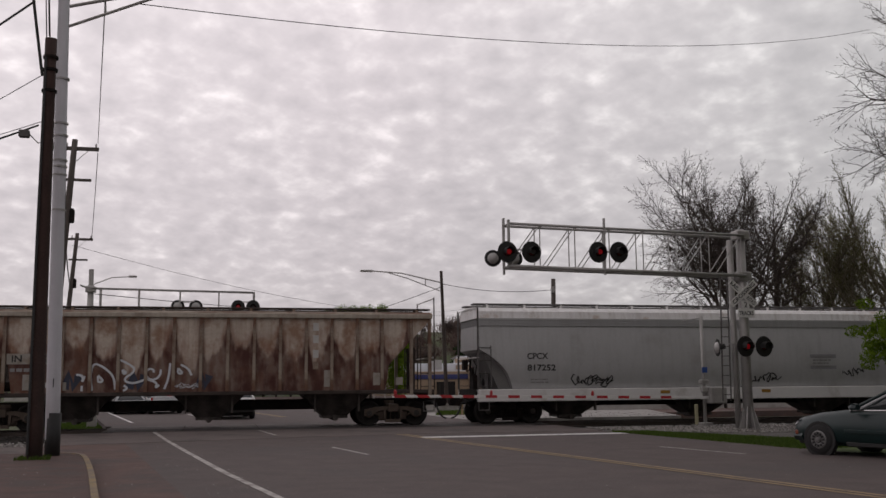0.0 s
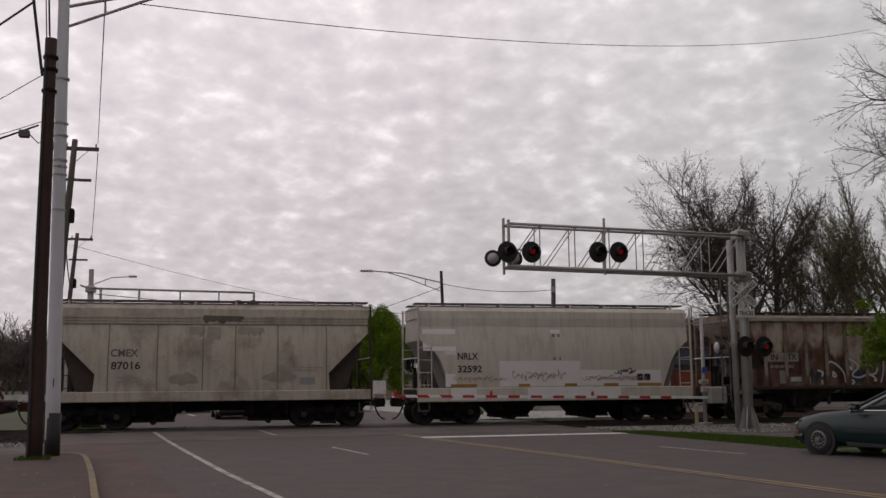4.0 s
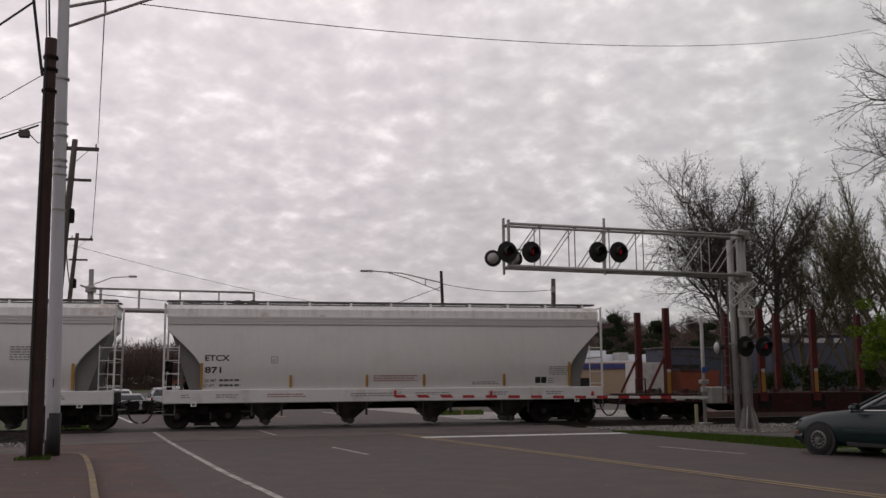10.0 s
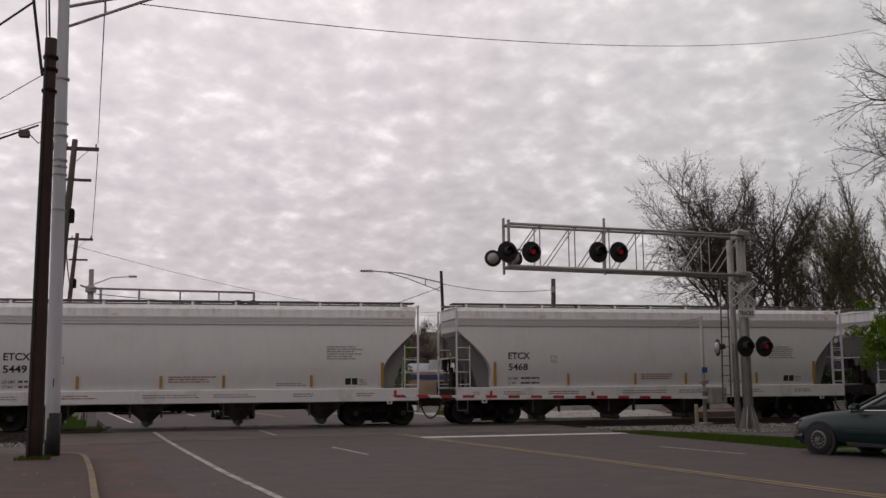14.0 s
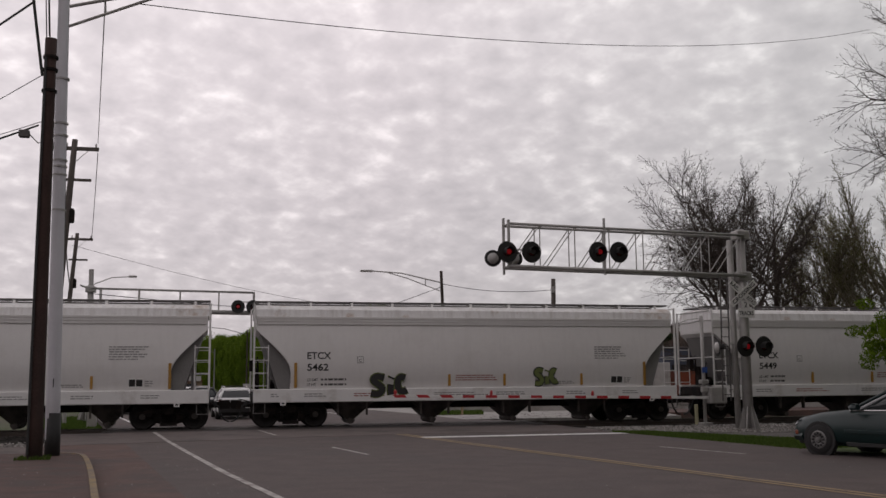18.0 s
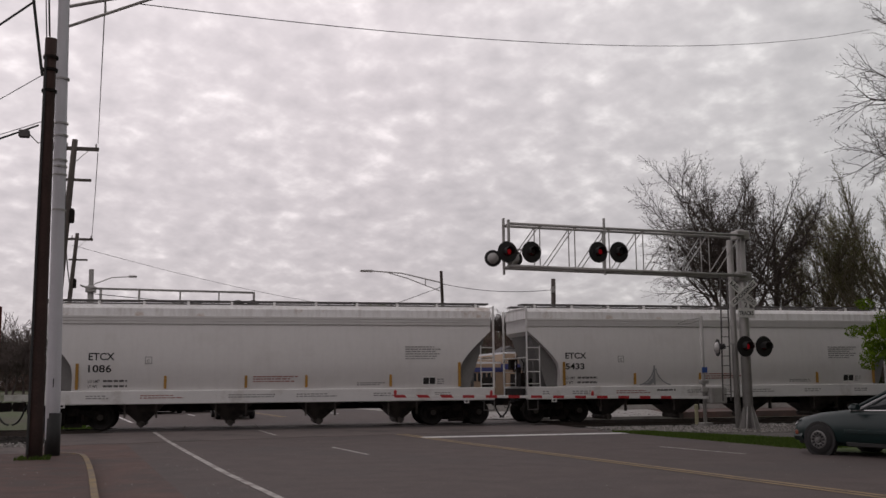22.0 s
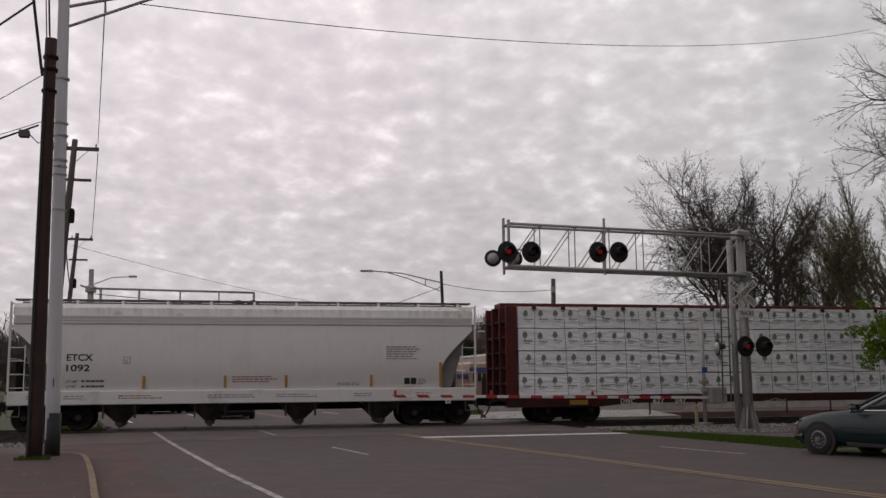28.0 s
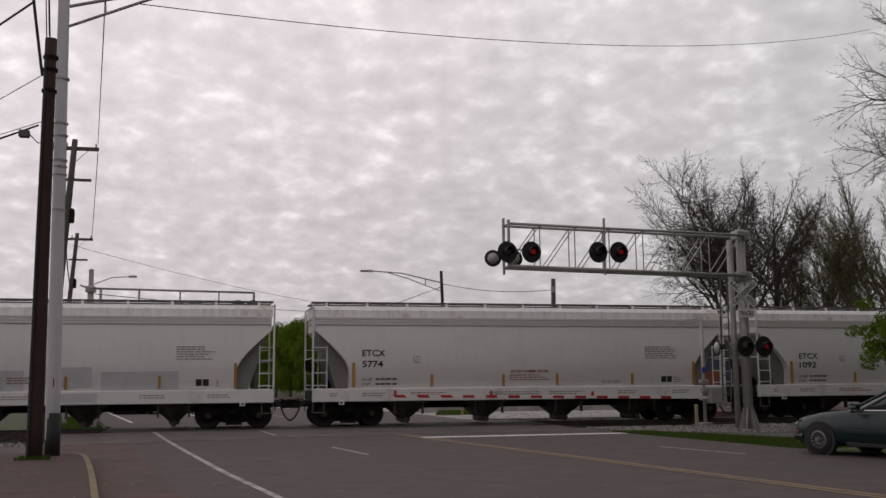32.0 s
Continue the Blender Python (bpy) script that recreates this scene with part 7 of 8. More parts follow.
# ---- vehicles ----
def tyre_part(v, x, y, r, w, side):
    t = part("wheel", shared("tyre/%.2f%.2f" % (r, w), lambda: Geo().lathe([(r * 0.55, -w / 2), (r * 0.93, -w / 2), (r, -w / 3), (r, w / 3), (r * 0.93, w / 2), (r * 0.55, w / 2)], 24, pose(0, 0, 0, 90)), RUBBER, True), None, v, at=pose(x, y, r))

    def rim():
        g = Geo().lathe([(r * 0.60, 0.0), (r * 0.60, 0.02), (r * 0.52, 0.035), (r * 0.2, 0.015), (r * 0.16, 0.05), (r * 0.05, 0.055)], 20, pose(0, 0, 0, 90 * side))
        return g
    rm = part("rim", shared("rim/%.2f%d" % (r, side), rim, HUBCAP, False), None, t, at=pose(0, -side * w * 0.42, 0))
    for k in range(12):
        a = k * math.pi / 6
        part("rim_slot", shared("rim_slot/%.2f" % r, lambda: Geo().bbox(r * 0.32, r * 0.48, -0.02, 0.02, -0.018, 0.018, 0.004), BLACK), None, t, at=pose(0, -side * (w * 0.42 + 0.03), 0, 0, math.degrees(a), 0))
    return t


def loft(sections):
    """Joins equal rings of points into one closed skin."""
    g = Geo()
    n = len(sections[0])
    vs = [p for s in sections for p in s]
    fs = [tuple(range(n))[::-1], tuple((len(sections) - 1) * n + j for j in range(n))]
    for i in range(len(sections) - 1):
        for j in range(n):
            a, b = i * n + j, i * n + (j + 1) % n
            fs.append((a, b, b + n, a + n))
    return g.add(vs, fs)


def car_ring(x, w, z0, z1, r=0.12):
    """One cross-section of a car body: a rounded box."""
    h = w / 2
    return [(x, -h + r, z0), (x, h - r, z0), (x, h - 0.02, z0 + r), (x, h, (z0 + z1) / 2 - 0.02), (x, h - 0.03, z1 - r), (x, h - r * 1.2, z1), (x, -h + r * 1.2, z1), (x, -h + 0.03, z1 - r), (x, -h, (z0 + z1) / 2 - 0.02), (x, -h + 0.02, z0 + r)]


def sedan(m, paint, label):
    """A low rounded saloon; it faces the -x end."""
    v = thing("car", m, label, "car")
    st = [(-2.44, 1.15, 0.36, 0.60), (-2.40, 1.40, 0.26, 0.68), (-2.28, 1.58, 0.21, 0.74), (-2.05, 1.70, 0.20, 0.80), (-1.6, 1.80, 0.20, 0.89), (-1.0, 1.84, 0.20, 0.95), (-0.4, 1.85, 0.19, 0.96), (0.6, 1.85, 0.19, 0.97), (1.4, 1.84, 0.20, 0.97),
          (2.0, 1.76, 0.22, 0.94), (2.4, 1.6, 0.26, 0.88), (2.55, 1.35, 0.35, 0.74)]
    body = part("body", loft([car_ring(*s) for s in st]), paint, v, smooth=True)
    roof = [(-0.95, 1.50, 0.90, 0.93), (-0.55, 1.42, 0.90, 1.12), (-0.15, 1.34, 0.90, 1.31), (0.2, 1.28, 0.90, 1.385), (0.8, 1.26, 0.90, 1.40), (1.2, 1.28, 0.90, 1.36), (1.6, 1.32, 0.90, 1.20), (2.05, 1.38, 0.90, 0.95)]
    part("cabin", loft([car_ring(a, b, c, max(d, c + 0.03), 0.02 if d < 1.0 else 0.07) for a, b, c, d in roof]), AUTO_GLASS, v, "dark window glass", smooth=True)
    top = [(-0.12, 1.16, 1.32, 1.345), (0.2, 1.16, 1.37, 1.40), (0.8, 1.15, 1.39, 1.415), (1.25, 1.16, 1.34, 1.37)]
    part("roof_panel", loft([car_ring(a, b, c, d, 0.012) for a, b, c, d in top]), paint, v, smooth=True)
    for s in (-1, 1):
        part("windscreen_pillar", Geo().tube([(-0.92, s * 0.80, 0.94), (-0.5, s * 0.74, 1.15), (-0.1, s * 0.66, 1.35)], 0.035, 6), paint, v)
        part("centre_pillar", Geo().tube([(0.55, s * 0.83, 0.95), (0.60, s * 0.66, 1.38)], 0.045, 6), BLACK, v)
        part("rear_pillar", Geo().tube([(1.35, s * 0.64, 1.34), (1.95, s * 0.78, 0.96)], 0.08, 6), paint, v)
        part("roof_rail", Geo().tube([(-0.1, s * 0.655, 1.36), (0.3, s * 0.64, 1.40), (0.9, s * 0.635, 1.41), (1.35, s * 0.65, 1.36)], 0.03, 6), CHROME, v, "bright roof trim")
        part("waist_trim", Geo().tube([(-0.85, s * 0.90, 0.945), (0.6, s * 0.905, 0.965), (1.7, s * 0.87, 0.965)], 0.014, 5), CHROME, v, "bright waist trim")
        part("body_moulding", Geo().bbox(-1.0, 1.4, *sorted((s * 0.915, s * 0.935)), 0.48, 0.55, 0.006), paint, v)
        mi = part("mirror", loft([car_ring(x, w, z0, z1, 0.02) for x, w, z0, z1 in ((-0.78, 0.14, 0.98, 1.06), (-0.70, 0.2, 0.95, 1.09), (-0.60, 0.18, 0.96, 1.08))]), paint, v, at=pose(0, s * 1.0, 0))
        part("headlamp", loft([car_ring(x, w, z0, z1, 0.02) for x, w, z0, z1 in ((-2.36, 0.22, 0.60, 0.67), (-2.26, 0.30, 0.60, 0.71), (-2.1, 0.12, 0.64, 0.73))]), AUTO_GLASS, v, "dull headlamp", at=pose(0, s * 0.62, 0))
        part("turn_lamp", Geo().bbox(-2.33, -2.2, *sorted((s * 0.72, s * 0.80)), 0.40, 0.50, 0.02), ORANGE, v, "amber turn lamp")
        part("door_handle", Geo().bbox(0.3, 0.48, *sorted((s * 0.90, s * 0.93)), 0.80, 0.85, 0.01), BLACK, v)
        part("door_handle", Geo().bbox(1.25, 1.43, *sorted((s * 0.89, s * 0.92)), 0.80, 0.85, 0.01), BLACK, v)
        part("sill_trim", Geo().bbox(-1.0, 1.1, *sorted((s * 0.86, s * 0.90)), 0.2, 0.30, 0.02), BLACK, v)
        for x in (-1.62, 1.2):
            part("wheel_arch", Geo().lathe([(0.385, -0.06), (0.385, 0.06)], 24, Matrix.Translation((x, s * 0.862, 0.32)) @ pose(0, 0, 0, 90)), BLACK, v)
            tyre_part(v, x, s * 0.84, 0.32, 0.21, 1 if s < 0 else -1)
    part("bumper", loft([car_ring(x, w, 0.28, 0.50, 0.05) for x, w in ((-2.47, 1.1), (-2.40, 1.5), (-2.1, 1.72))]), paint, v)
    part("grille", Geo().bbox(-2.47, -2.40, -0.35, 0.35, 0.52, 0.62, 0.01), BLACK, v)
    return v


def far_car(m, paint, kind, label, lights=False, tall=0.78, low=None, rails=False, brake_lit=False):
    """An estate car or pickup with a cabin that narrows to the roof; it faces the -y end."""
    v = thing("pickup" if kind == "pickup" else "car", m, label, "pickup" if kind == "pickup" else "car", "vehicles waiting beyond the track")

    def ring(y, w, z0, z1, r=0.1):
        return [(p[1], y, p[2]) for p in car_ring(0, w, z0, z1, r)]

    def hood(y, wb, wt, z0, z1):
        b, t = wb / 2, wt / 2
        half = [(b, z0), (b - 0.03, z0 + (z1 - z0) * 0.35), (t + (b - t) * 0.28, z0 + (z1 - z0) * 0.75), (t - 0.02, z1 - (z1 - z0) * 0.07), (t - 0.16, z1 - (z1 - z0) * 0.015), (t * 0.4, z1)]
        return [(x, y, z) for x, z in half] + [(-x, y, z) for x, z in half[::-1]]
    part("body", loft([ring(*q) for q in ((-2.35, 1.5, 0.42, 0.84), (-2.2, 1.76, 0.38, 0.97), (-1.2, 1.88, 0.36, 1.06), (-0.8, 1.9, 0.36, 1.09), (1.9, 1.9, 0.36, 1.10), (2.25, 1.86, 0.38, 1.08), (2.40, 1.72, 0.44, 1.0))]), paint, v, smooth=True)
    end = 0.9 if kind == "pickup" else 2.2
    part("cabin", loft([hood(*q) for q in ((-1.05, 1.66, 1.5, 1.02, 1.10), (-0.35, 1.70, 1.26, 1.02, 1.66), (0.25, 1.72, 1.22, 1.02, 1.77), (end - 0.5, 1.72, 1.22, 1.02, 1.755), (end - 0.3, 1.72, 1.26, 1.02, 1.66), (end + 0.02, 1.70, 1.56, 1.02, 1.12))]), AUTO_GLASS, v, "dark window glass", smooth=True)
    part("roof_panel", loft([hood(*q) for q in ((-0.38, 1.26, 1.18, 1.62, 1.68), (0.25, 1.28, 1.20, 1.70, 1.80), (end - 0.5, 1.28, 1.20, 1.69, 1.785), (end - 0.28, 1.27, 1.16, 1.62, 1.70))]), paint, v, smooth=True)
    for s in (-1, 1):
        part("windscreen_pillar", Geo().tube([(s * 0.82, -1.02, 1.06), (s * 0.74, -0.7, 1.38), (s * 0.62, -0.36, 1.66)], 0.045, 6), paint, v)
        part("rear_pillar", Geo().tube([(s * 0.60, end - 0.4, 1.72), (s * 0.70, end - 0.24, 1.50), (s * 0.82, end - 0.04, 1.26), (s * 0.86, end, 1.06)], 0.065, 7), paint, v)
        part("centre_pillar", Geo().tube([(s * 0.62, 0.5, 1.74), (s * 0.80, 0.45, 1.32), (s * 0.86, 0.42, 1.06)], 0.04, 6), paint, v)
        part("mirror", Geo().bbox(*sorted((s * 0.92, s * 1.10)), -0.75, -0.63, 1.08, 1.22, 0.03), paint, v)
        part("headlamp", Geo().bbox(*sorted((s * 0.52, s * 0.82)), -2.36, -2.2, 0.70, 0.86, 0.03), HEADLAMP if lights else PALE_LENS, v, "lit headlamp" if lights else "clear headlamp")
        if rails:
            part("roof_bar", Geo().tube([(s * 0.54, -0.25, 1.76), (s * 0.55, -0.05, 1.88), (s * 0.55, 1.5, 1.88), (s * 0.54, 1.75, 1.74)], 0.035, 6), GALV, v, "pale roof rail")
        for y in (-1.5, 1.5):
            t = tyre_part(v, s * 0.84, y, 0.36, 0.24, 1)
            t.matrix_basis = pose(s * 0.84, y, 0.36, 0, 0, 90 if s > 0 else -90)
        part("tail_lamp", Geo().bbox(*sorted((s * 0.78, s * 0.90)), 2.16, 2.37, 0.86, 1.12, 0.03), TAIL_LIT if lights else TAIL, v, "lit red tail lamp" if lights else "red tail lamp")
    if kind == "estate":
        part("tailgate", loft([ring(*q) for q in ((2.08, 1.70, 0.9, 1.24, 0.05), (2.22, 1.68, 0.9, 1.23, 0.05), (2.30, 1.60, 0.9, 1.18, 0.05))]), paint, v, smooth=True)
    if rails:
        for y in (0.1, 1.2):
            part("cross_bar", Geo().tube([(-0.55, y, 1.89), (0.55, y, 1.89)], 0.022, 5), BLACK, v)
    if brake_lit:
        part("brake_lamp", Geo().bbox(-0.27, -0.08, end - 0.04, end + 0.03, 1.28, 1.42, 0.02), BRAKE_LIT, v, "lit red brake lamp")
    part("grille", Geo().bbox(-0.48, 0.48, -2.40, -2.3, 0.66, 0.86, 0.02), BLACK, v)
    part("bumper", Geo().bbox(-0.84, 0.84, -2.44, -2.2, 0.36, 0.64, 0.06), paint, v)
    part("air_intake", Geo().bbox(-0.5, 0.5, -2.46, -2.4, 0.30, 0.46, 0.02), BLACK, v)
    part("under_skirt", Geo().bbox(-0.84, 0.84, -2.2, 2.15, 0.20, 0.40, 0.04), BLACK, v)
    v.scale = (0.9, 1, tall)
    part("rear_bumper", Geo().bbox(-0.88, 0.88, 2.1, 2.46, 0.34, 0.68, 0.08), low or paint, v)
    part("plate_recess", Geo().bbox(-0.42, 0.42, 2.36, 2.478, 0.56, 0.80, 0.01), BLACK, v)
    part("tail_plate", Geo().bbox(-0.15, 0.15, 2.47, 2.486, 0.62, 0.74, 0.004), PALE_LENS, v)
    part("number_plate", Geo().bbox(-0.16, 0.16, -2.47, -2.455, 0.48, 0.58, 0.004), OFFWHITE, v)
    return v


def build_vehicles():
    sedan(pose(14.10, -19.95, 0, 0, 0, -70), CAR_GREEN, "dark green rounded saloon waiting at the line")
    far_car(pose(1.0, 10.3, -0.004, 0, 0, 183.5), CAR_WHITE, "estate", "white high estate car with roof rails and a dark bumper", low=BLACK, rails=True)
    far_car(pose(-2.62, 20.0, -0.004, 0, 0, 188), CAR_SILVER, "estate", "silver estate car with a lit brake lamp on the far road", brake_lit=True)
    far_car(pose(-0.70, 22.0, -0.004, 0, 0, 188), CAR_DARK, "estate", "dark high estate car on the far road")
    far_car(pose(-2.0, 38.5, -0.004, 0, 0, 188), CAR_WHITE, "estate", "white estate car further back on the far road", tall=0.76)
    far_car(pose(-4.5, 20.5, -0.004, 0, 0, 188), CAR_SILVER, "estate", "silver saloon-height car on the far road", tall=0.6)
    far_car(pose(-6.0, 33, -0.004, 0, 0, 188), CAR_WHITE, "pickup", "white pickup further back on the far road", tall=0.7)
    far_car(pose(-7.7, 46, -0.004, 0, 0, 188), CAR_DARK, "estate", "dark estate car further back on the far road", tall=0.84)


# ---- trees ----
def bare_tree_mesh(seed, height, spread, levels, r0, fork=3, droop=0.0, trunk=0.28, upright=0.5, side_odds=0.6, rmin=0.012):
    """A leafless tree: a tapered trunk, limbs and fine twigs, grown branch by branch."""

    def build(scale):
        rng = random.Random(seed)
        v, f, lev_of = [], [], []

        def seg(a, b, ra, rb, n, lev):
            d = (b - a)
            if d.length < 1e-4:
                return
            d.normalize()
            u = d.cross(Vector((0.3, 0.9, 0.2))).normalized()
            w = d.cross(u)
            o = len(v)
            for p, r in ((a, ra), (b, rb)):
                for k in range(n):
                    t = 2 * math.pi * k / n
                    v.append(tuple(p + u * (r * math.cos(t)) + w * (r * math.sin(t))))
            for k in range(n):
                f.append((o + k, o + (k + 1) % n, o + n + (k + 1) % n, o + n + k))
                lev_of.append(lev)

        def grow(p, d, length, r, lev):
            steps = 4 if lev < 3 else 3
            n = 8 if lev == 0 else (5 if lev < 3 else 3)
            for i in range(steps):
                wob = Vector((rng.gauss(0, 1), rng.gauss(0, 1), rng.gauss(0, 0.6))) * (0.08 + 0.035 * lev)
                d = (d + wob + Vector((0, 0, (upright if lev < 3 else upright * 0.5) * 0.12 - droop * 0.10 * lev))).normalized()
                q = p + d * (length / steps * scale)
                r2 = max(r * (0.88 if lev else 0.92), rmin * 0.8)
                seg(p, q, r, r2, n, lev)
                p, r = q, r2
                if lev >= 1 and lev < levels and i < steps - 1 and rng.random() < side_odds:
                    side(p, d, length * rng.uniform(0.45, 0.75), r * 0.5, lev + 1)
            if lev < levels:
                for _ in range(fork + 1 if lev == 0 else (2 if lev < levels - 1 else 3)):
                    side(p, d, length * (rng.uniform(0.95, 1.3) if lev == 0 else rng.uniform(0.6, 0.9)), r * (0.62 if lev == 0 else 0.7), lev + 1, spread)

        def side(p, d, length, r, lev, sp=None):
            a = rng.uniform(0, 2 * math.pi)
            k = (sp or spread) * rng.uniform(0.55, 1.2)
            u = d.cross(Vector((0.2, 0.5, 1.0))).normalized()
            w = d.cross(u)
            dd = (d + (u * math.cos(a) + w * math.sin(a)) * k).normalized()
            grow(p, dd, length, max(r, rmin), lev)

        grow(Vector((0, 0, -0.3)), Vector((0, 0, 1)), height * trunk, r0, 0)
        return v, f, lev_of

    first = build(1.0)
    return build(height / max(p[2] for p in first[0]))


TREES = {}


def bare_tree(m, key, label, material, scale=1.0, group="bare trees", **kw):
    if key not in TREES:
        v, f, lev_of = bare_tree_mesh(**kw)
        TREES[key] = (raw_mesh("trunk", v, [q for q, n in zip(f, lev_of) if n < 2], material), raw_mesh("crown", v, [q for q, n in zip(f, lev_of) if n >= 2], material))
    t = thing("tree", m, label, "tree", group)
    a = part("trunk", TREES[key][0], None, t)
    b = part("crown", TREES[key][1], None, t)
    for o in (a, b):
        o.scale = (scale, scale, scale)
    return t


def branching_tree(m, key, label, material, seed=0, trunk=3.0, r0=0.2, limbs=(), angle=46, ratio=0.52, gaps=(0.30, 0.175, 0.12), lift=0.03, wob=0.09, rmin=0.0105, buds=None, scale=1.0, clear=(0.34, 0.20, 0.14)):
    """A leafless tree: limbs (height on the trunk, compass way, rise, length) that carry branches, twigs and sprays of fine twigs."""
    if key not in TREES:
        rng = random.Random(seed)
        wood, fine, leaf = Geo(), Geo(), Geo()
        levels = len(gaps) + 1

        def grow(p, d, span, r, lev):
            n = max(2, min(10, int(span / 0.32)))
            pts, ways = [p], [d]
            for i in range(n):
                d = (d + Vector((rng.gauss(0, 1), rng.gauss(0, 1), rng.gauss(0, 1))) * wob + Vector((0, 0, lift if lev < 3 else lift * 0.5))).normalized()
                p = p + d * (span / n)
                pts.append(p)
                ways.append(d)
            tip = max(r * 0.28, rmin)
            if lev >= levels or r <= rmin * 1.01:
                sd = d.cross(Vector((rng.gauss(0, 1), rng.gauss(0, 1), rng.gauss(0, 1)))).normalized() * rmin
                k = n // 2
                fine.add([pts[0] - sd, pts[0] + sd, pts[k] + sd * 0.8, pts[k] - sd * 0.8, pts[-1]], [(0, 1, 2, 3), (3, 2, 4)])
                if buds:
                    for q in (pts[k], pts[-1]):
                        for _ in range(1):
                            a = Vector((rng.gauss(0, 1), rng.gauss(0, 1), rng.gauss(0, 1))).normalized() * rng.uniform(0.02, 0.045)
                            b = a.orthogonal() * 0.6
                            c = q + a * rng.uniform(0, 2)
                            leaf.add([c - a, c + b, c + a, c - b], [(0, 1, 2, 3)])
            else:
                (wood if lev <= 1 else fine).tube(pts, r, 7 if lev <= 1 else (5 if r > 0.03 else 3), tip, False)
            if lev >= levels:
                return
            s = span * (clear[min(lev, 3) - 1])
            az = rng.uniform(0, 6.28)
            while s < span * 0.97:
                i = min(n - 1, int(s / span * n))
                q = pts[i].lerp(pts[i + 1], s / span * n - i)
                az += 2.4 + rng.uniform(-0.6, 0.6)
                fork(q, ways[i + 1], rng.gauss(angle, 9), az, span * ratio * (1.1 - 0.6 * s / span) * rng.uniform(0.6, 1.2), (r + (tip - r) * s / span) * 0.55, lev + 1)
                s += gaps[lev - 1] * rng.uniform(0.6, 1.4) * (1.5 - 0.8 * s / span)
            for k in (0, 1):
                fork(p, d, rng.uniform(12, 28), az + 3.14 * k, span * ratio * 0.6 * rng.uniform(0.7, 1.2), tip * 0.9, lev + 1)

        def fork(q, d, turn, az, span, r, lev):
            if span < 0.12:
                return
            u = d.orthogonal().normalized()
            w = d.cross(u)
            a = radians(turn)
            grow(q, d * math.cos(a) + (u * math.cos(az) + w * math.sin(az)) * math.sin(a), span, max(r, rmin), lev)
        stem = [Vector((0.06 * math.sin(k * 1.3), 0.06 * math.cos(k * 1.7), -0.4 + (trunk + 0.4) * k / 6)) for k in range(7)]
        wood.tube(stem, r0, 9, r0 * 0.6)
        for z, way, rise, span in limbs:
            k = min(5.99, max(0.0, (z + 0.4) / (trunk + 0.4) * 6))
            q = stem[int(k)].lerp(stem[int(k) + 1], k - int(k))
            a, e = radians(way), radians(rise)
            grow(q, Vector((math.cos(a) * math.cos(e), math.sin(a) * math.cos(e), math.sin(e))), span, r0 * 0.16 + 0.008 * span, 1)
        TREES[key] = [raw_mesh("trunk", wood.v, wood.f, material), raw_mesh("crown", fine.v, fine.f, material)] + ([raw_mesh("foliage", leaf.v, leaf.f, buds)] if buds else [])
    t = thing("tree", m, label, "tree", "bare trees")
    for me, nm in zip(TREES[key], ("trunk", "crown", "foliage")):
        part(nm, me, None, t).scale = (scale, scale, scale)
    return t


def leaf_cloud(rng, blobs, count, size):
    """Small leaf blades scattered in the outer shells of rounded clumps."""
    v, f = [], []
    tot = sum(b[3] * b[4] for b in blobs)
    for cx, cy, cz, rh, rv in blobs:
        for _ in range(int(count * rh * rv / tot)):
            d = Vector((rng.gauss(0, 1), rng.gauss(0, 1), rng.gauss(0, 1))).normalized()
            k = rng.uniform(0.55, 1.05) ** 0.6
            p = Vector((cx + d.x * rh * k, cy + d.y * rh * k, cz + d.z * rv * k))
            a = Vector((rng.gauss(0, 1), rng.gauss(0, 1), rng.gauss(0, 1))).normalized()
            b = a.cross(d + Vector((0, 0, 0.01))).normalized()
            s = size * rng.uniform(0.6, 1.3)
            o = len(v)
            v += [tuple(p - a * s), tuple(p + b * s * 0.6), tuple(p + a * s - Vector((0, 0, s * 0.4))), tuple(p - b * s * 0.6)]
            f.append((o, o + 1, o + 2, o + 3))
    return v, f


def green_tree_mesh(seed, h, w, count, size):
    rng = random.Random(seed)
    blobs = []
    for i in range(120):
        a, t = rng.uniform(0, 2 * math.pi), rng.random() ** 0.9
        z = h * (0.17 + 0.75 * t)
        prof = math.sin(math.pi * (0.24 + 0.71 * t)) ** 0.5
        r = w / 2 * prof * rng.uniform(0.62, 0.92)
        blobs.append((r * math.cos(a), r * math.sin(a), z, w * rng.uniform(0.07, 0.12), h * rng.uniform(0.08, 0.14)))
    v, f = leaf_cloud(rng, blobs, count, size)
    g = Geo()
    g.tube([(0, 0, -0.4), (0.05, 0, h * 0.2), (0, 0.05, h * 0.5), (0, 0, h * 0.85)], 0.17, 7, 0.03)
    for i in range(14):
        a = rng.uniform(0, 6.28)
        z = h * rng.uniform(0.16, 0.5)
        r = w * 0.36
        g.tube([(0, 0, z), (r * 0.5 * math.cos(a), r * 0.5 * math.sin(a), z + h * 0.14), (r * math.cos(a), r * math.sin(a), z + h * 0.3)], 0.07, 5, 0.015)
    return mesh_of("trunk", g, BARK), raw_mesh("crown", v, f, LEAF)


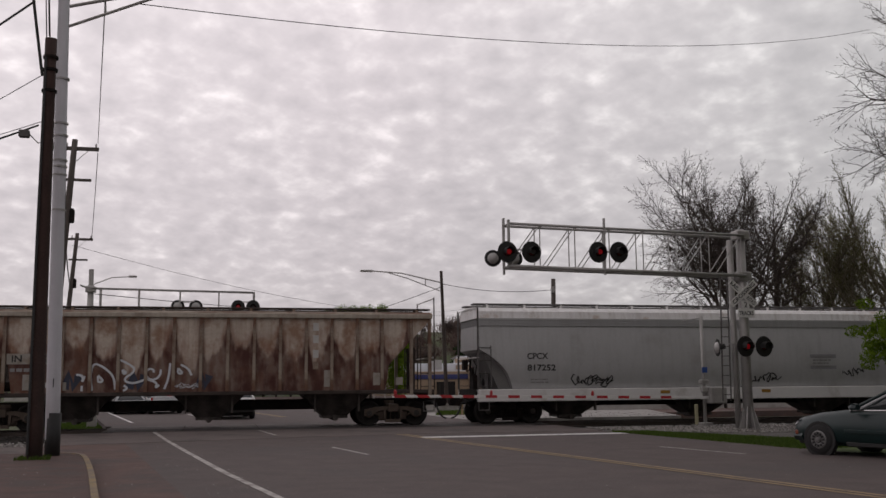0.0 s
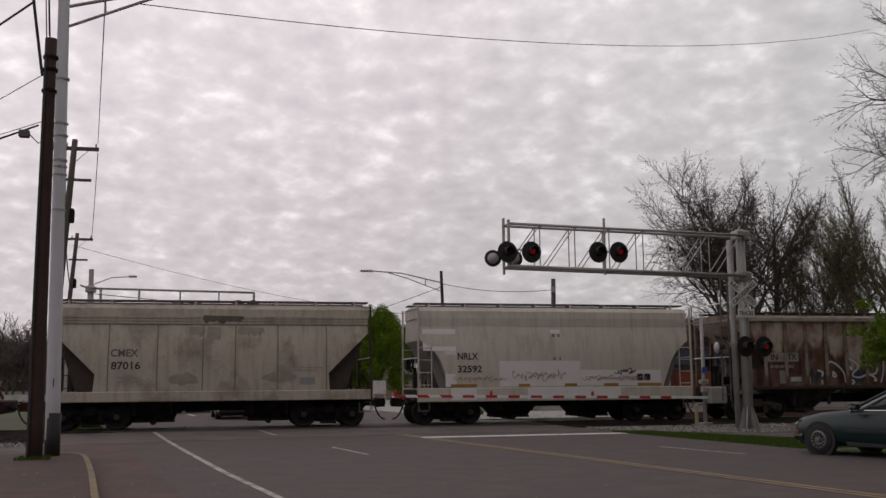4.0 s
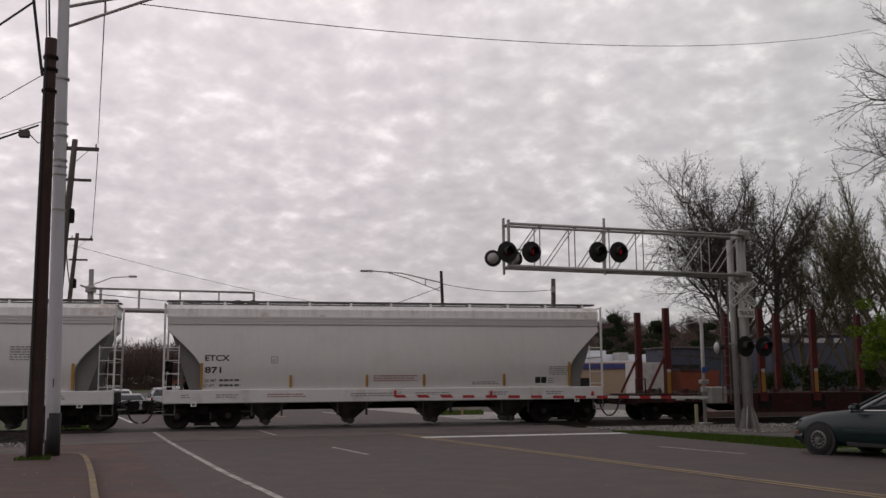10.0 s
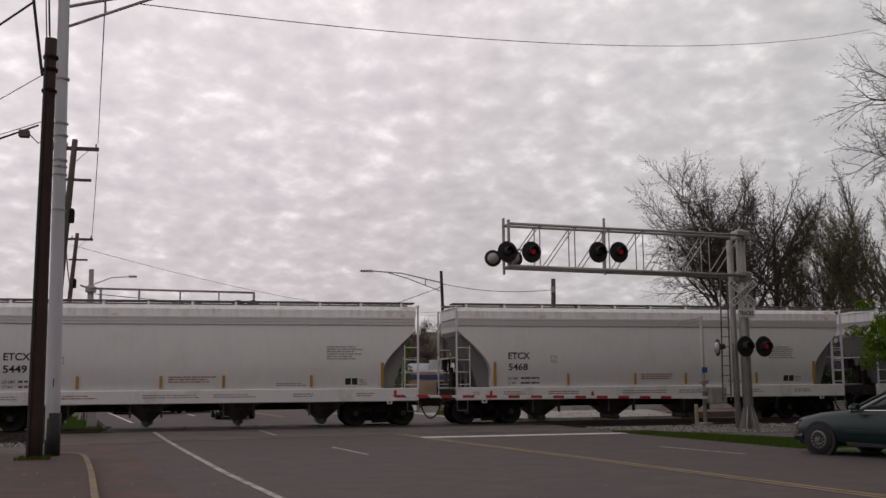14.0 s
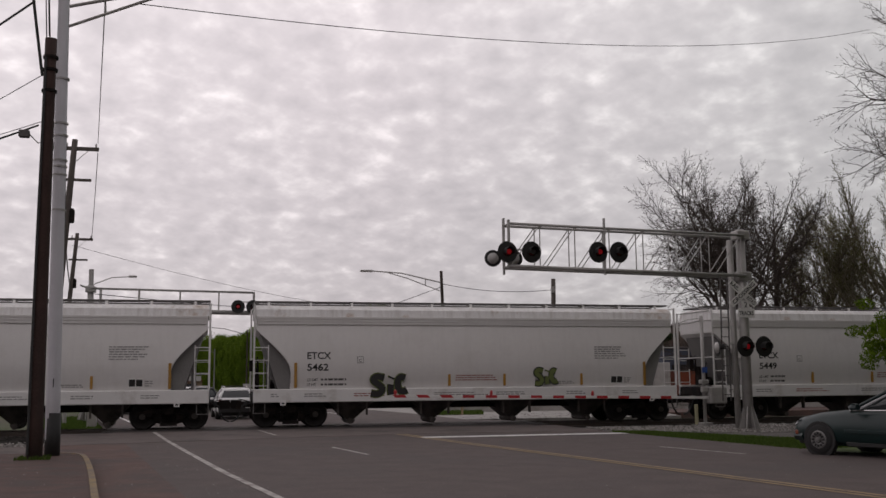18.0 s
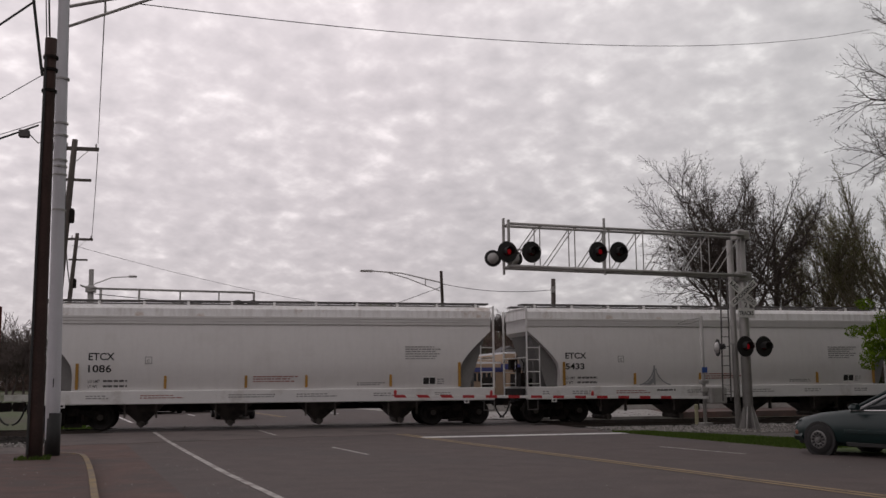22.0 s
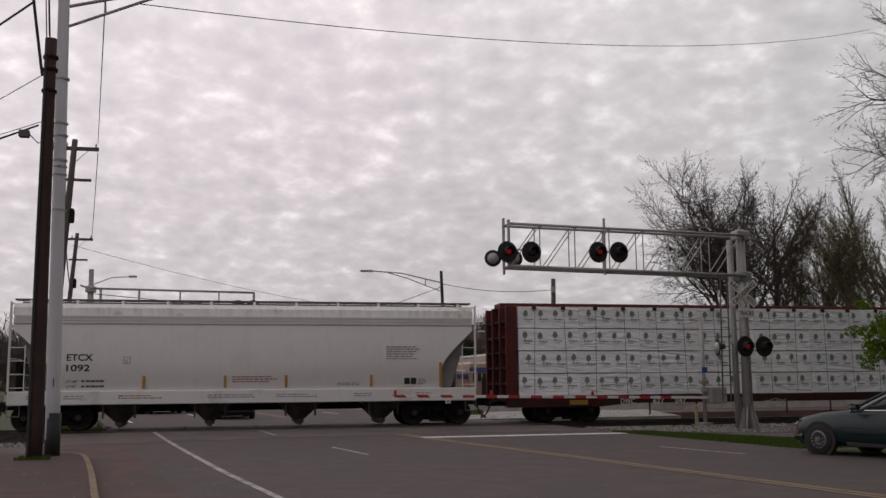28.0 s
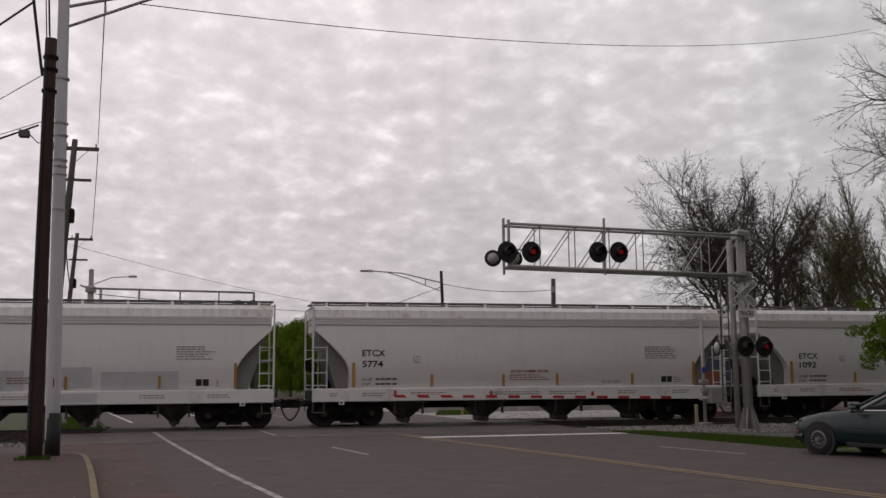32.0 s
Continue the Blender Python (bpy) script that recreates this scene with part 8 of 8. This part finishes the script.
def build_trees():
    # the leafless trees east of the crossing
    round_crown = dict(angle=46, ratio=0.46, gaps=(0.285, 0.155, 0.105), lift=0.012, wob=0.11, clear=(0.34, 0.20, 0.12))
    branching_tree(pose(30.7, 15.6, -0.3), "bare_a", "broad leafless tree behind the track", BARK, 5, 4.6, 0.30, ((2.8, 178, 14, 4.8), (3.4, 195, 34, 6.0), (3.8, 172, 56, 8.7), (4.2, 188, 60, 9.0), (4.4, 100, 74, 8.8), (4.5, 20, 80, 8.3),
                   (4.3, -50, 64, 7.8), (3.9, 2, 44, 5.8), (3.5, 130, 56, 7.2), (3.6, -105, 56, 7.0), (4.1, 215, 62, 7.8), (4.2, 176, 70, 9.3), (4.1, 8, 58, 7.2), (4.5, -25, 70, 8.0), (4.5, 150, 84, 8.1)), scale=1.0, **round_crown)
    branching_tree(pose(35.0, 18.6, -0.3), "bare_a2", "leafless tree with a straight trunk behind the track", BARK, 8, 9.0, 0.28, ((3.4, 12, 20, 4.6), (4.4, 175, 38, 5.0), (4.8, 8, 36, 5.4), (5.6, 205, 50, 5.0), (6.2, -20, 44, 5.6), (6.8, 92, 54, 5.2), (7.4, 165, 52, 5.6),
                   (7.8, 28, 48, 5.4), (8.2, -80, 60, 4.8), (8.6, 120, 70, 4.0), (8.8, 230, 56, 4.4), (8.9, 10, 58, 4.8), (9.0, 180, 72, 4.6), (8.7, 350, 66, 4.8)), scale=0.98, **round_crown)
    vase = dict(trunk=2.4, r0=0.15, angle=19, ratio=0.36, gaps=(0.27, 0.18, 0.135), lift=0.008, wob=0.035, buds=BUD, rmin=0.0085, clear=(0.46, 0.22, 0.14))
    ring = tuple((0.9 + 0.17 * k, 47 * k, 44 + 6.5 * (k % 6), 9.0 + 0.4 * (k % 5)) for k in range(11))
    budding = "upright leafless tree with budding twigs behind the track"
    branching_tree(pose(39.6, 17.6, -0.3), "bare_b", budding, TWIG_GREEN, 11, limbs=ring, scale=1.0, **vase)
    for x, y, turn, k in ((42.0, 15.6, 130, 1.02), (37.9, 20.4, 220, 0.90), (44.2, 19.0, 40, 1.04), (46.2, 16.4, 200, 1.06)):
        branching_tree(pose(x, y, -0.3, 0, 0, turn), "bare_b", budding, TWIG_GREEN, scale=k)
    branching_tree(pose(28.7, -7.6, -0.2), "bare_c", "tall leafless tree beside the road", BARK, 23, 13.2, 0.24, ((9.2, 178, 2, 5.7), (9.6, 192, 6, 5.9), (10.1, 170, 10, 5.9), (10.7, 186, 18, 5.6), (11.2, 174, 28, 5.2), (11.9, 188, 40, 4.9), (12.4, 165, 54, 4.4), (9.8, 215, 12, 5.4), (9.3, 150, 8, 5.3), (12.8, 195, 66, 4.2),
                   (10.4, 200, 14, 5.6), (11.0, 160, 22, 5.3), (11.6, 205, 34, 5.0), (9.6, 0, 30, 5.4), (10.4, 60, 35, 5.4), (10.4, -60, 35, 5.4), (11.4, 20, 55, 5.0), (13.0, 90, 76, 4.4)), angle=42, ratio=0.46, gaps=(0.27, 0.17, 0.13), lift=0.012, wob=0.11, rmin=0.0075)
    # the leafy row beyond the crossing
    kinds = [green_tree_mesh(s, 9.3, 8.0, 60000, 0.085) for s in (1, 2, 3)]
    for i in range(11):
        k = 1.0 + 0.05 * math.sin(i * 2.3)
        t = thing("tree", pose(14.9 - 1.31 * i, 57.0 + 7.6 * i, -0.3, 0, 0, 77 * i), "rounded fresh green leafy tree in a row", "tree", "row of green trees")
        for me, nm in zip(kinds[i % 3], ("trunk", "crown")):
            o = part(nm, me, None, t)
            o.scale = (k, k, k)
    for x, y, k in ((0.6, 168, 1.25), (6.0, 166, 1.2)):
        t = thing("tree", pose(x, y, -0.3, 0, 0, 31 * k), "fresh green leafy tree in the distance", "tree", "row of green trees")
        for me, nm in zip(kinds[0], ("trunk", "crown")):
            o = part(nm, me, None, t)
            o.scale = (k, k, k)
    # far woods
    rng = random.Random(77)
    keys = [("far_%d" % i, dict(seed=40 + i, height=12.0, spread=0.6, levels=5, r0=0.2, fork=4, trunk=0.2, side_odds=0.9, rmin=0.035)) for i in range(3)]

    def far(x, y, z, k, i):
        key, kw = keys[i % 3]
        bare_tree(pose(x, y, z, 0, 0, 53 * i), key, "grey-brown leafless tree in the far woods", BARK_FAR, k, "far woods", **kw)
    i = 0
    for _ in range(90):
        x = rng.uniform(-85, 25)
        far(x, rng.uniform(185, 250), 0.2, rng.uniform(0.85, 1.15), i)
        i += 1
    for _ in range(130):
        x = rng.uniform(25, 165)
        y = rng.uniform(158, 215)
        t = min(1, (y - 105) / 130)
        far(x, y, -0.5 + t * t * (3 - 2 * t) * (15.0 * min(1, (x - 5) / 50) + 1.0), rng.uniform(0.28, 0.48) if i % 9 else 0.72, i)
        i += 1
    for x, y, k in ((-30.5, 126.0, 1.1), (-29.2, 133.0, 1.05), (-28.6, 120.0, 1.0), (-32.5, 137.0, 1.15), (-27.4, 128.0, 1.0), (-33.5, 130.0, 1.1)):
        far(x, y, -0.3, k, i)
        i += 1
    # brush that fills the woods between the trunks
    def brush(name, label, x0, x1, y0, y1, clumps, per, top, material, seed):
        """Rounded crowns of bare twigs that spread from their middles."""
        rg = np.random.RandomState(seed)
        cx, cy = rg.uniform(x0, x1, clumps), rg.uniform(y0, y1, clumps)
        t = np.clip((cy - 105) / 130, 0, 1)
        cz = -0.6 + t * t * (3 - 2 * t) * (15.0 * np.clip((cx - 5) / 50, 0, 1) + 1.0)
        ch = top * rg.uniform(0.55, 1.0, clumps)
        n = clumps * per
        k = np.repeat(np.arange(clumps), per)
        d = rg.normal(0, 1, (n, 3))
        d /= np.linalg.norm(d, axis=1)[:, None]
        r = rg.uniform(0.15, 1.0, n) ** 0.6
        c = np.stack([cx[k], cy[k], cz[k] + ch[k] * 0.42], 1)
        size = np.stack([ch[k] * 0.42, ch[k] * 0.42, ch[k] * 0.5], 1)
        p = c + d * size * r[:, None]
        way = d + rg.normal(0, 0.35, (n, 3)) + np.array([0, 0, 0.35])
        q = p + way * rg.uniform(0.3, 1.0, n)[:, None]
        w = rg.uniform(0.03, 0.10, n)
        side = np.stack([w, np.zeros(n), np.zeros(n)], 1)
        v = np.stack([p - side, p + side, q], 1).reshape(-1, 3)
        f = np.arange(n * 3).reshape(-1, 3)
        tagged(part(name, raw_mesh(name, v.tolist(), f.tolist(), material), None), label, "brush", kind="stuff")
    brush("far_thicket", "grey-brown leafless brush in the far woods", -110, 18, 180, 225, 520, 520, 12.0, THICKET, 1)
    brush("far_thicket", "grey-brown leafless brush on the hill", 24, 190, 158, 205, 360, 330, 5.6, THICKET, 2)
    brush("dark_thicket", "dark tangled brush behind the lot", 68, 125, 106, 132, 80, 700, 10.0, THICKET_DARK, 3)
    brush("dark_thicket", "dark tangled brush by the shed", 60, 84, 48, 66, 30, 700, 6.5, THICKET_DARK, 4)
    rng = random.Random(31)
    hb = [(x, 10.0 + 0.25 * (x - 33) * -0.9 + rng.uniform(-0.8, 0.8), rng.uniform(0.4, 2.3), 0.75, 0.55) for x in [33.0 + 0.28 * k for k in range(70)]]
    v, f = leaf_cloud(rng, hb, 16000, 0.10)
    hd = thing("hedge", pose(0.0, 8.0, -0.3), "dark overgrown hedge along the lot", "hedge")
    part("foliage", raw_mesh("foliage", v, f, HEDGE), None, hd)
    for k in range(0, 70, 7):
        part("stem", Geo().tube([(33.0 + 0.28 * k, hb[k][1], 0), (33.1 + 0.28 * k, hb[k][1], 1.6)], 0.05, 5, 0.02), BARK, hd)
    # dark evergreens before the hill
    rng = random.Random(15)
    for x, y, h, w in ((54.9, 112, 13.0, 4.6), (66.0, 118, 13.0, 9.0), (72, 114, 11.5, 9.0), (79, 110, 11.0, 9.0), (60, 104, 6.5, 7), (86, 104, 9.5, 9.0), (70, 92, 7.0, 8.0), (40, 118, 8.5, 8.0)):
        e = thing("tree", pose(x, y, -0.2), "dark evergreen tree before the hill", "tree", "dark evergreens")
        blobs = []
        for q in range(26):
            a, z = rng.uniform(0, 6.28), rng.uniform(0.42, 0.97)
            r = w * 0.5 * (1.05 - z) * 1.5 * rng.uniform(0.4, 1.0)
            blobs.append((r * math.cos(a), r * math.sin(a), h * z, w * rng.uniform(0.09, 0.16), h * rng.uniform(0.03, 0.06)))
        v, f = leaf_cloud(rng, blobs, 3600, 0.2)
        part("trunk", Geo().tube([(0, 0, -0.5), (0.1, 0, h * 0.5), (0, 0, h * 0.96)], 0.2, 6, 0.04), BARK, e)
        part("crown", raw_mesh("crown", v, f, LEAF_DARK), None, e)
    # green twigs at the verge, with a far larger unseen crown behind them
    rng = random.Random(6)
    v, f = leaf_cloud(rng, [(rng.gauss(0.25, 0.32), rng.gauss(0, 0.4), 2.5 + rng.gauss(0, 0.36), 0.24, 0.16) for _ in range(34)], 7000, 0.034)
    # added crown out of view, there to shade the east end of the train
    blobs = []
    for _ in range(420):
        y = rng.uniform(-8.0, 8.0)
        blobs.append((0.761 * y + 2.4 + rng.uniform(0, 10.0), y, rng.uniform(2.2, 13.5), rng.uniform(0.8, 1.2), rng.uniform(0.5, 0.9)))
    v2, f2 = leaf_cloud(rng, blobs, 90000, 0.15)
    f = f + [tuple(i + len(v) for i in q) for q in f2]
    v = v + v2
    b = thing("tree", pose(15.75, -16.9, -0.1), "leafy green tree beside the verge, unseen crown enlarged for shade", "tree")
    part("trunk", Geo().tube([(3.6, 0, 0), (3.5, 0, 2.0), (3.9, 0, 5.8), (4.6, 0, 10.5)], 0.24, 10, 0.05), BARK, b)
    for bx, by, bz in ((0.1, 0.1, 2.6), (0.9, -0.8, 3.2), (1.6, 1.4, 4.2), (5.4, -1.2, 4.4), (5.2, 1.3, 3.6)):
        part("limb", Geo().tube([(3.52, 0, 1.7), ((3.5 + bx) / 2, by / 2, bz * 0.82), (bx, by, bz)], 0.06, 6, 0.012), BARK, b)
    part("crown", raw_mesh("crown", v, f, LEAF), None, b)


# ---- far buildings ----
def build_town():
    b = thing("store_building", pose(0, 0, -0.3), "long tan building with a blue band and flat white roofs", "building")
    Y = 78.0

    def block(x0, x1, y0, y1, h, band=None):
        w = part("wall", Geo().bbox(x0, x1, y0, y1, 0, h, 0.05), TAN, b)
        part("roof", Geo().box(x0 + 0.2, x1 - 0.2, y0 + 0.3, y1, h + 0.01, h + 0.25), ROOF_WHITE, b)
        if band:
            part("blue_band", Geo().bbox(x0 - 0.05, x1 + 0.05, y0 - 0.12, y0 - 0.01, band, band + 0.55, 0.02), BLUE, w, "blue painted band")
        return w
    block(21, 30.5, Y + 2, Y + 25, 3.1, 2.2)
    block(30.5, 34.75, Y + 1, Y + 25, 4.0, 3.0)
    mid = block(34.75, 39.4, Y, Y + 26, 5.2)
    part("blue_band", Geo().bbox(34.1, 62, Y - 0.15, Y - 0.02, 3.3, 3.95, 0.02), BLUE, mid)
    block(39.4, 62.0, Y + 0.05, Y + 26, 4.1)
    part("roof_step", Geo().bbox(38, 58, Y + 8, Y + 40, 3.0, 5.3, 0.05), ROOF_WHITE, b, "white roof")
    part("roof_step", Geo().bbox(20, 34, Y + 8, Y + 40, 2.9, 4.2, 0.05), ROOF_WHITE, b, "white roof")
    part("roof_step", Geo().bbox(46, 56, Y + 20, Y + 40, 5.0, 6.2, 0.05), ROOF_WHITE, b, "white roof")
    # no opening is cut: near-black blocks stand in for the shaded inside
    for x0, x1, z1 in ((26.6, 28.4, 1.9), (35.3, 39.2, 2.75), (32.0, 33.2, 2.4), (43.8, 45.6, 2.2)):
        part("doorway", Geo().bbox(x0, x1, Y - 0.12, Y + 2.2, 0, z1, 0.02), DARK_VOID, b, "doorway with its dim inside painted near-black")
    for k in range(5):
        part("window", Geo().bbox(30.9 + k * 0.6, 31.3 + k * 0.6, Y + 0.92, Y + 1.0, 1.9, 2.9, 0.01), AUTO_GLASS, b)
    for x in (43.5, 45.2, 52):
        part("roof_unit", Geo().bbox(x, x + 1.4, Y + 6, Y + 8, 4.1, 5.5, 0.05), GALV, b)
    part("roof_unit", Geo().bbox(27, 28.2, Y + 6, Y + 8, 3.0, 4.6, 0.05), GALV, b)
    t = thing("box_trailer", pose(32.3, 32.5, -0.3), "white box trailer parked on the lot", "trailer")
    part("box", Geo().bbox(-1.25, 1.35, -1.2, 1.2, 0.75, 3.2, 0.04), OFFWHITE, t)
    part("door_seam", Geo().bbox(-0.02, 0.02, -1.215, -1.19, 0.8, 3.2, 0.004), GALV, t)
    part("chassis", Geo().bbox(-1.6, 1.6, -0.5, 0.5, 0.5, 0.75, 0.02), UNDER, t)
    for x in (-1.0, 1.0):
        part("wheel", Geo().lathe([(0.2, -1.2), (0.38, -1.2), (0.38, 1.2), (0.2, 1.2)], 16, pose(x, 0, 0.38, 90)), RUBBER, t)
    o = thing("dump_bin", pose(35.0, 31.8, -0.3), "orange red bin standing on the lot", "bin")
    part("body", Geo().prism([(-0.6, 0.3), (0.7, 0.3), (0.9, 2.6), (-0.8, 2.6)], -1, 1), ORANGE, o)
    part("rim", Geo().bbox(-0.9, 1.0, -1.1, 1.1, 2.55, 2.7, 0.02), RUST_DARK, o)
    o = thing("dump_bin", pose(37.6, 33.8, -0.3), "orange red bin standing on the lot", "bin")
    part("body", Geo().prism([(-0.6, 0.3), (0.7, 0.3), (0.9, 2.6), (-0.8, 2.6)], -1, 1), ORANGE, o)
    s = thing("shed", pose(40.0, 44, -0.3), "blue-grey shed on the lot", "shed")
    part("wall", Geo().bbox(-1.6, 4.5, -2, 2, 0, 4.6, 0.05), BLUE_GREY, s)
    part("roof", Geo().bbox(-1.8, 4.7, -2.2, 2.2, 4.6, 4.75, 0.05), SHINGLE, s)
    part("door", Geo().bbox(-1.0, 1.6, -2.06, -1.98, 0, 3.2, 0.01), DARK_VOID, s)
    s = thing("shed", pose(50.0, 41, -0.3), "long dark blue shed behind the hedge", "shed")
    part("wall", Geo().bbox(-3.2, 6.0, -2, 2, 0, 5.6, 0.05), BLUE_GREY, s)
    part("roof", Geo().bbox(-3.4, 6.2, -2.2, 2.2, 5.6, 5.8, 0.05), SHINGLE, s)
    for x in (-2.4, -0.6, 1.2, 3.0):
        part("window", Geo().bbox(x, x + 1.1, -2.05, -1.98, 5.0, 5.4, 0.01), OFFWHITE, s)
    k = thing("roadside_shop", pose(-3.0, 100, 0.15), "small white shop with a dull red roof", "building")
    part("wall", Geo().bbox(-2.1, 1.8, -2, 2, -0.6, 1.75, 0.03), TAN, k)
    part("roof", Geo().prism([(-2.6, 1.55), (1.9, 1.75), (1.6, 2.15), (-1.2, 2.0)], -2.4, 2.4), ROOF_RED, k, "dull red roof")
    part("parapet", Geo().bbox(0.1, 1.7, -2.5, -2.3, 1.75, 2.4, 0.02), OFFWHITE, k, "white front board")
    part("window", Geo().bbox(-1.6, 1.2, -2.05, -1.98, 0.6, 1.4, 0.01), AUTO_GLASS, k)
    f = thing("sign_board", pose(-4.1, 60, -0.3), "small white board on a post by the far road", "sign")
    part("board", Geo().bbox(-0.34, 0.34, -0.03, 0.03, 1.85, 2.2, 0.01), OFFWHITE, f)
    part("post", Geo().bbox(-0.04, 0.04, 0.03, 0.1, 0, 2.0, 0.005), GALV, f)
    # houses on the hill
    for x, y, w, h in ((49, 152, 4.4, 2.2), (57.5, 154, 4.0, 2.4), (66, 148, 4.4, 2.4), (71, 152, 4.2, 2.4), (76, 146, 6.0, 2.3)):
        t_ = min(1, (y - 105) / 130)
        z = -0.3 + t_ * t_ * (3 - 2 * t_) * (15.0 * min(1, max(0, (x - 5) / 50)) + 1.0)
        hs = thing("house", pose(x, y, z), "small pale house with a grey gable roof", "house", "houses on the hill")
        part("wall", Geo().bbox(-w / 2, w / 2, -3, 3, -1.5, h, 0.03), WHITE, hs)
        part("roof", Geo().prism([(-w / 2 - 0.4, h - 0.1), (w / 2 + 0.4, h - 0.1), (0, h + 1.3)], -3.4, 3.4), SHINGLE, hs)
        for k in (-1, 1):
            part("window", Geo().bbox(k * w / 4 - 0.45, k * w / 4 + 0.45, -3.06, -2.98, 0.7, 1.6, 0.01), AUTO_GLASS, hs)
        part("door", Geo().bbox(-0.45, 0.45, -3.07, -2.98, 0, 1.8, 0.01), RUST_DARK, hs)


build_ground()
build_track()
build_poles()
build_signals()
build_vehicles()
build_trees()
build_town()


# ---- what moves ----
def motions():
    times = [0.0, 0.5] + [1.0 + k for k in range(31)] + [31.5]
    times = sorted(times)
    gone = {t: run(t) for t in times}
    for car, mid in TRAIN:
        walk(car, [(t, pose(mid + gone[t], 0, 0)) for t in times])
    # the wheels roll while they pass the crossing
    mids = {car.name: mid for car, mid in TRAIN}
    rolled = [run(k / 15.0) for k in range(481)]
    for car, ws, x in ROLLING:
        inside = [k for k in range(481) if -16.0 < mids[car.name] + x + rolled[k] < 32.0]
        if len(inside) < 2:
            continue
        k0, k1 = inside[0], inside[-1]
        rows = []
        for k in sorted({0, *range(k0, k1 + 1), 480}):
            kk = min(max(k, k0), k1)
            rows.append((k / 15.0, pose(x, 0, WR, 0, math.degrees((rolled[kk] - rolled[k0]) / WR) % 360, 0)))
        walk(ws, rows)
    # the signal lamps show by turns, 1.2064 seconds a round: each stays lit, then flips away
    beat = 1.2064 / 2
    for lamp, phase in FLASH:
        rows = [(0.0, pose(0, -0.11, 0, 0, 0, 180.0 * phase))]
        for k in range(0, 55):
            c = 0.04 + beat * k
            for dt, da in ((0.225, 0.0), (0.276, 60.0), (0.327, 120.0), (0.378, 180.0)):
                if 0.02 < c + dt < 31.98:
                    rows.append((round(c + dt, 4), pose(0, -0.11, 0, 0, 0, (180.0 * (k + phase) + da) % 360)))
        rows.append((32.0, rows[-1][1]))
        walk(lamp, rows)


motions()
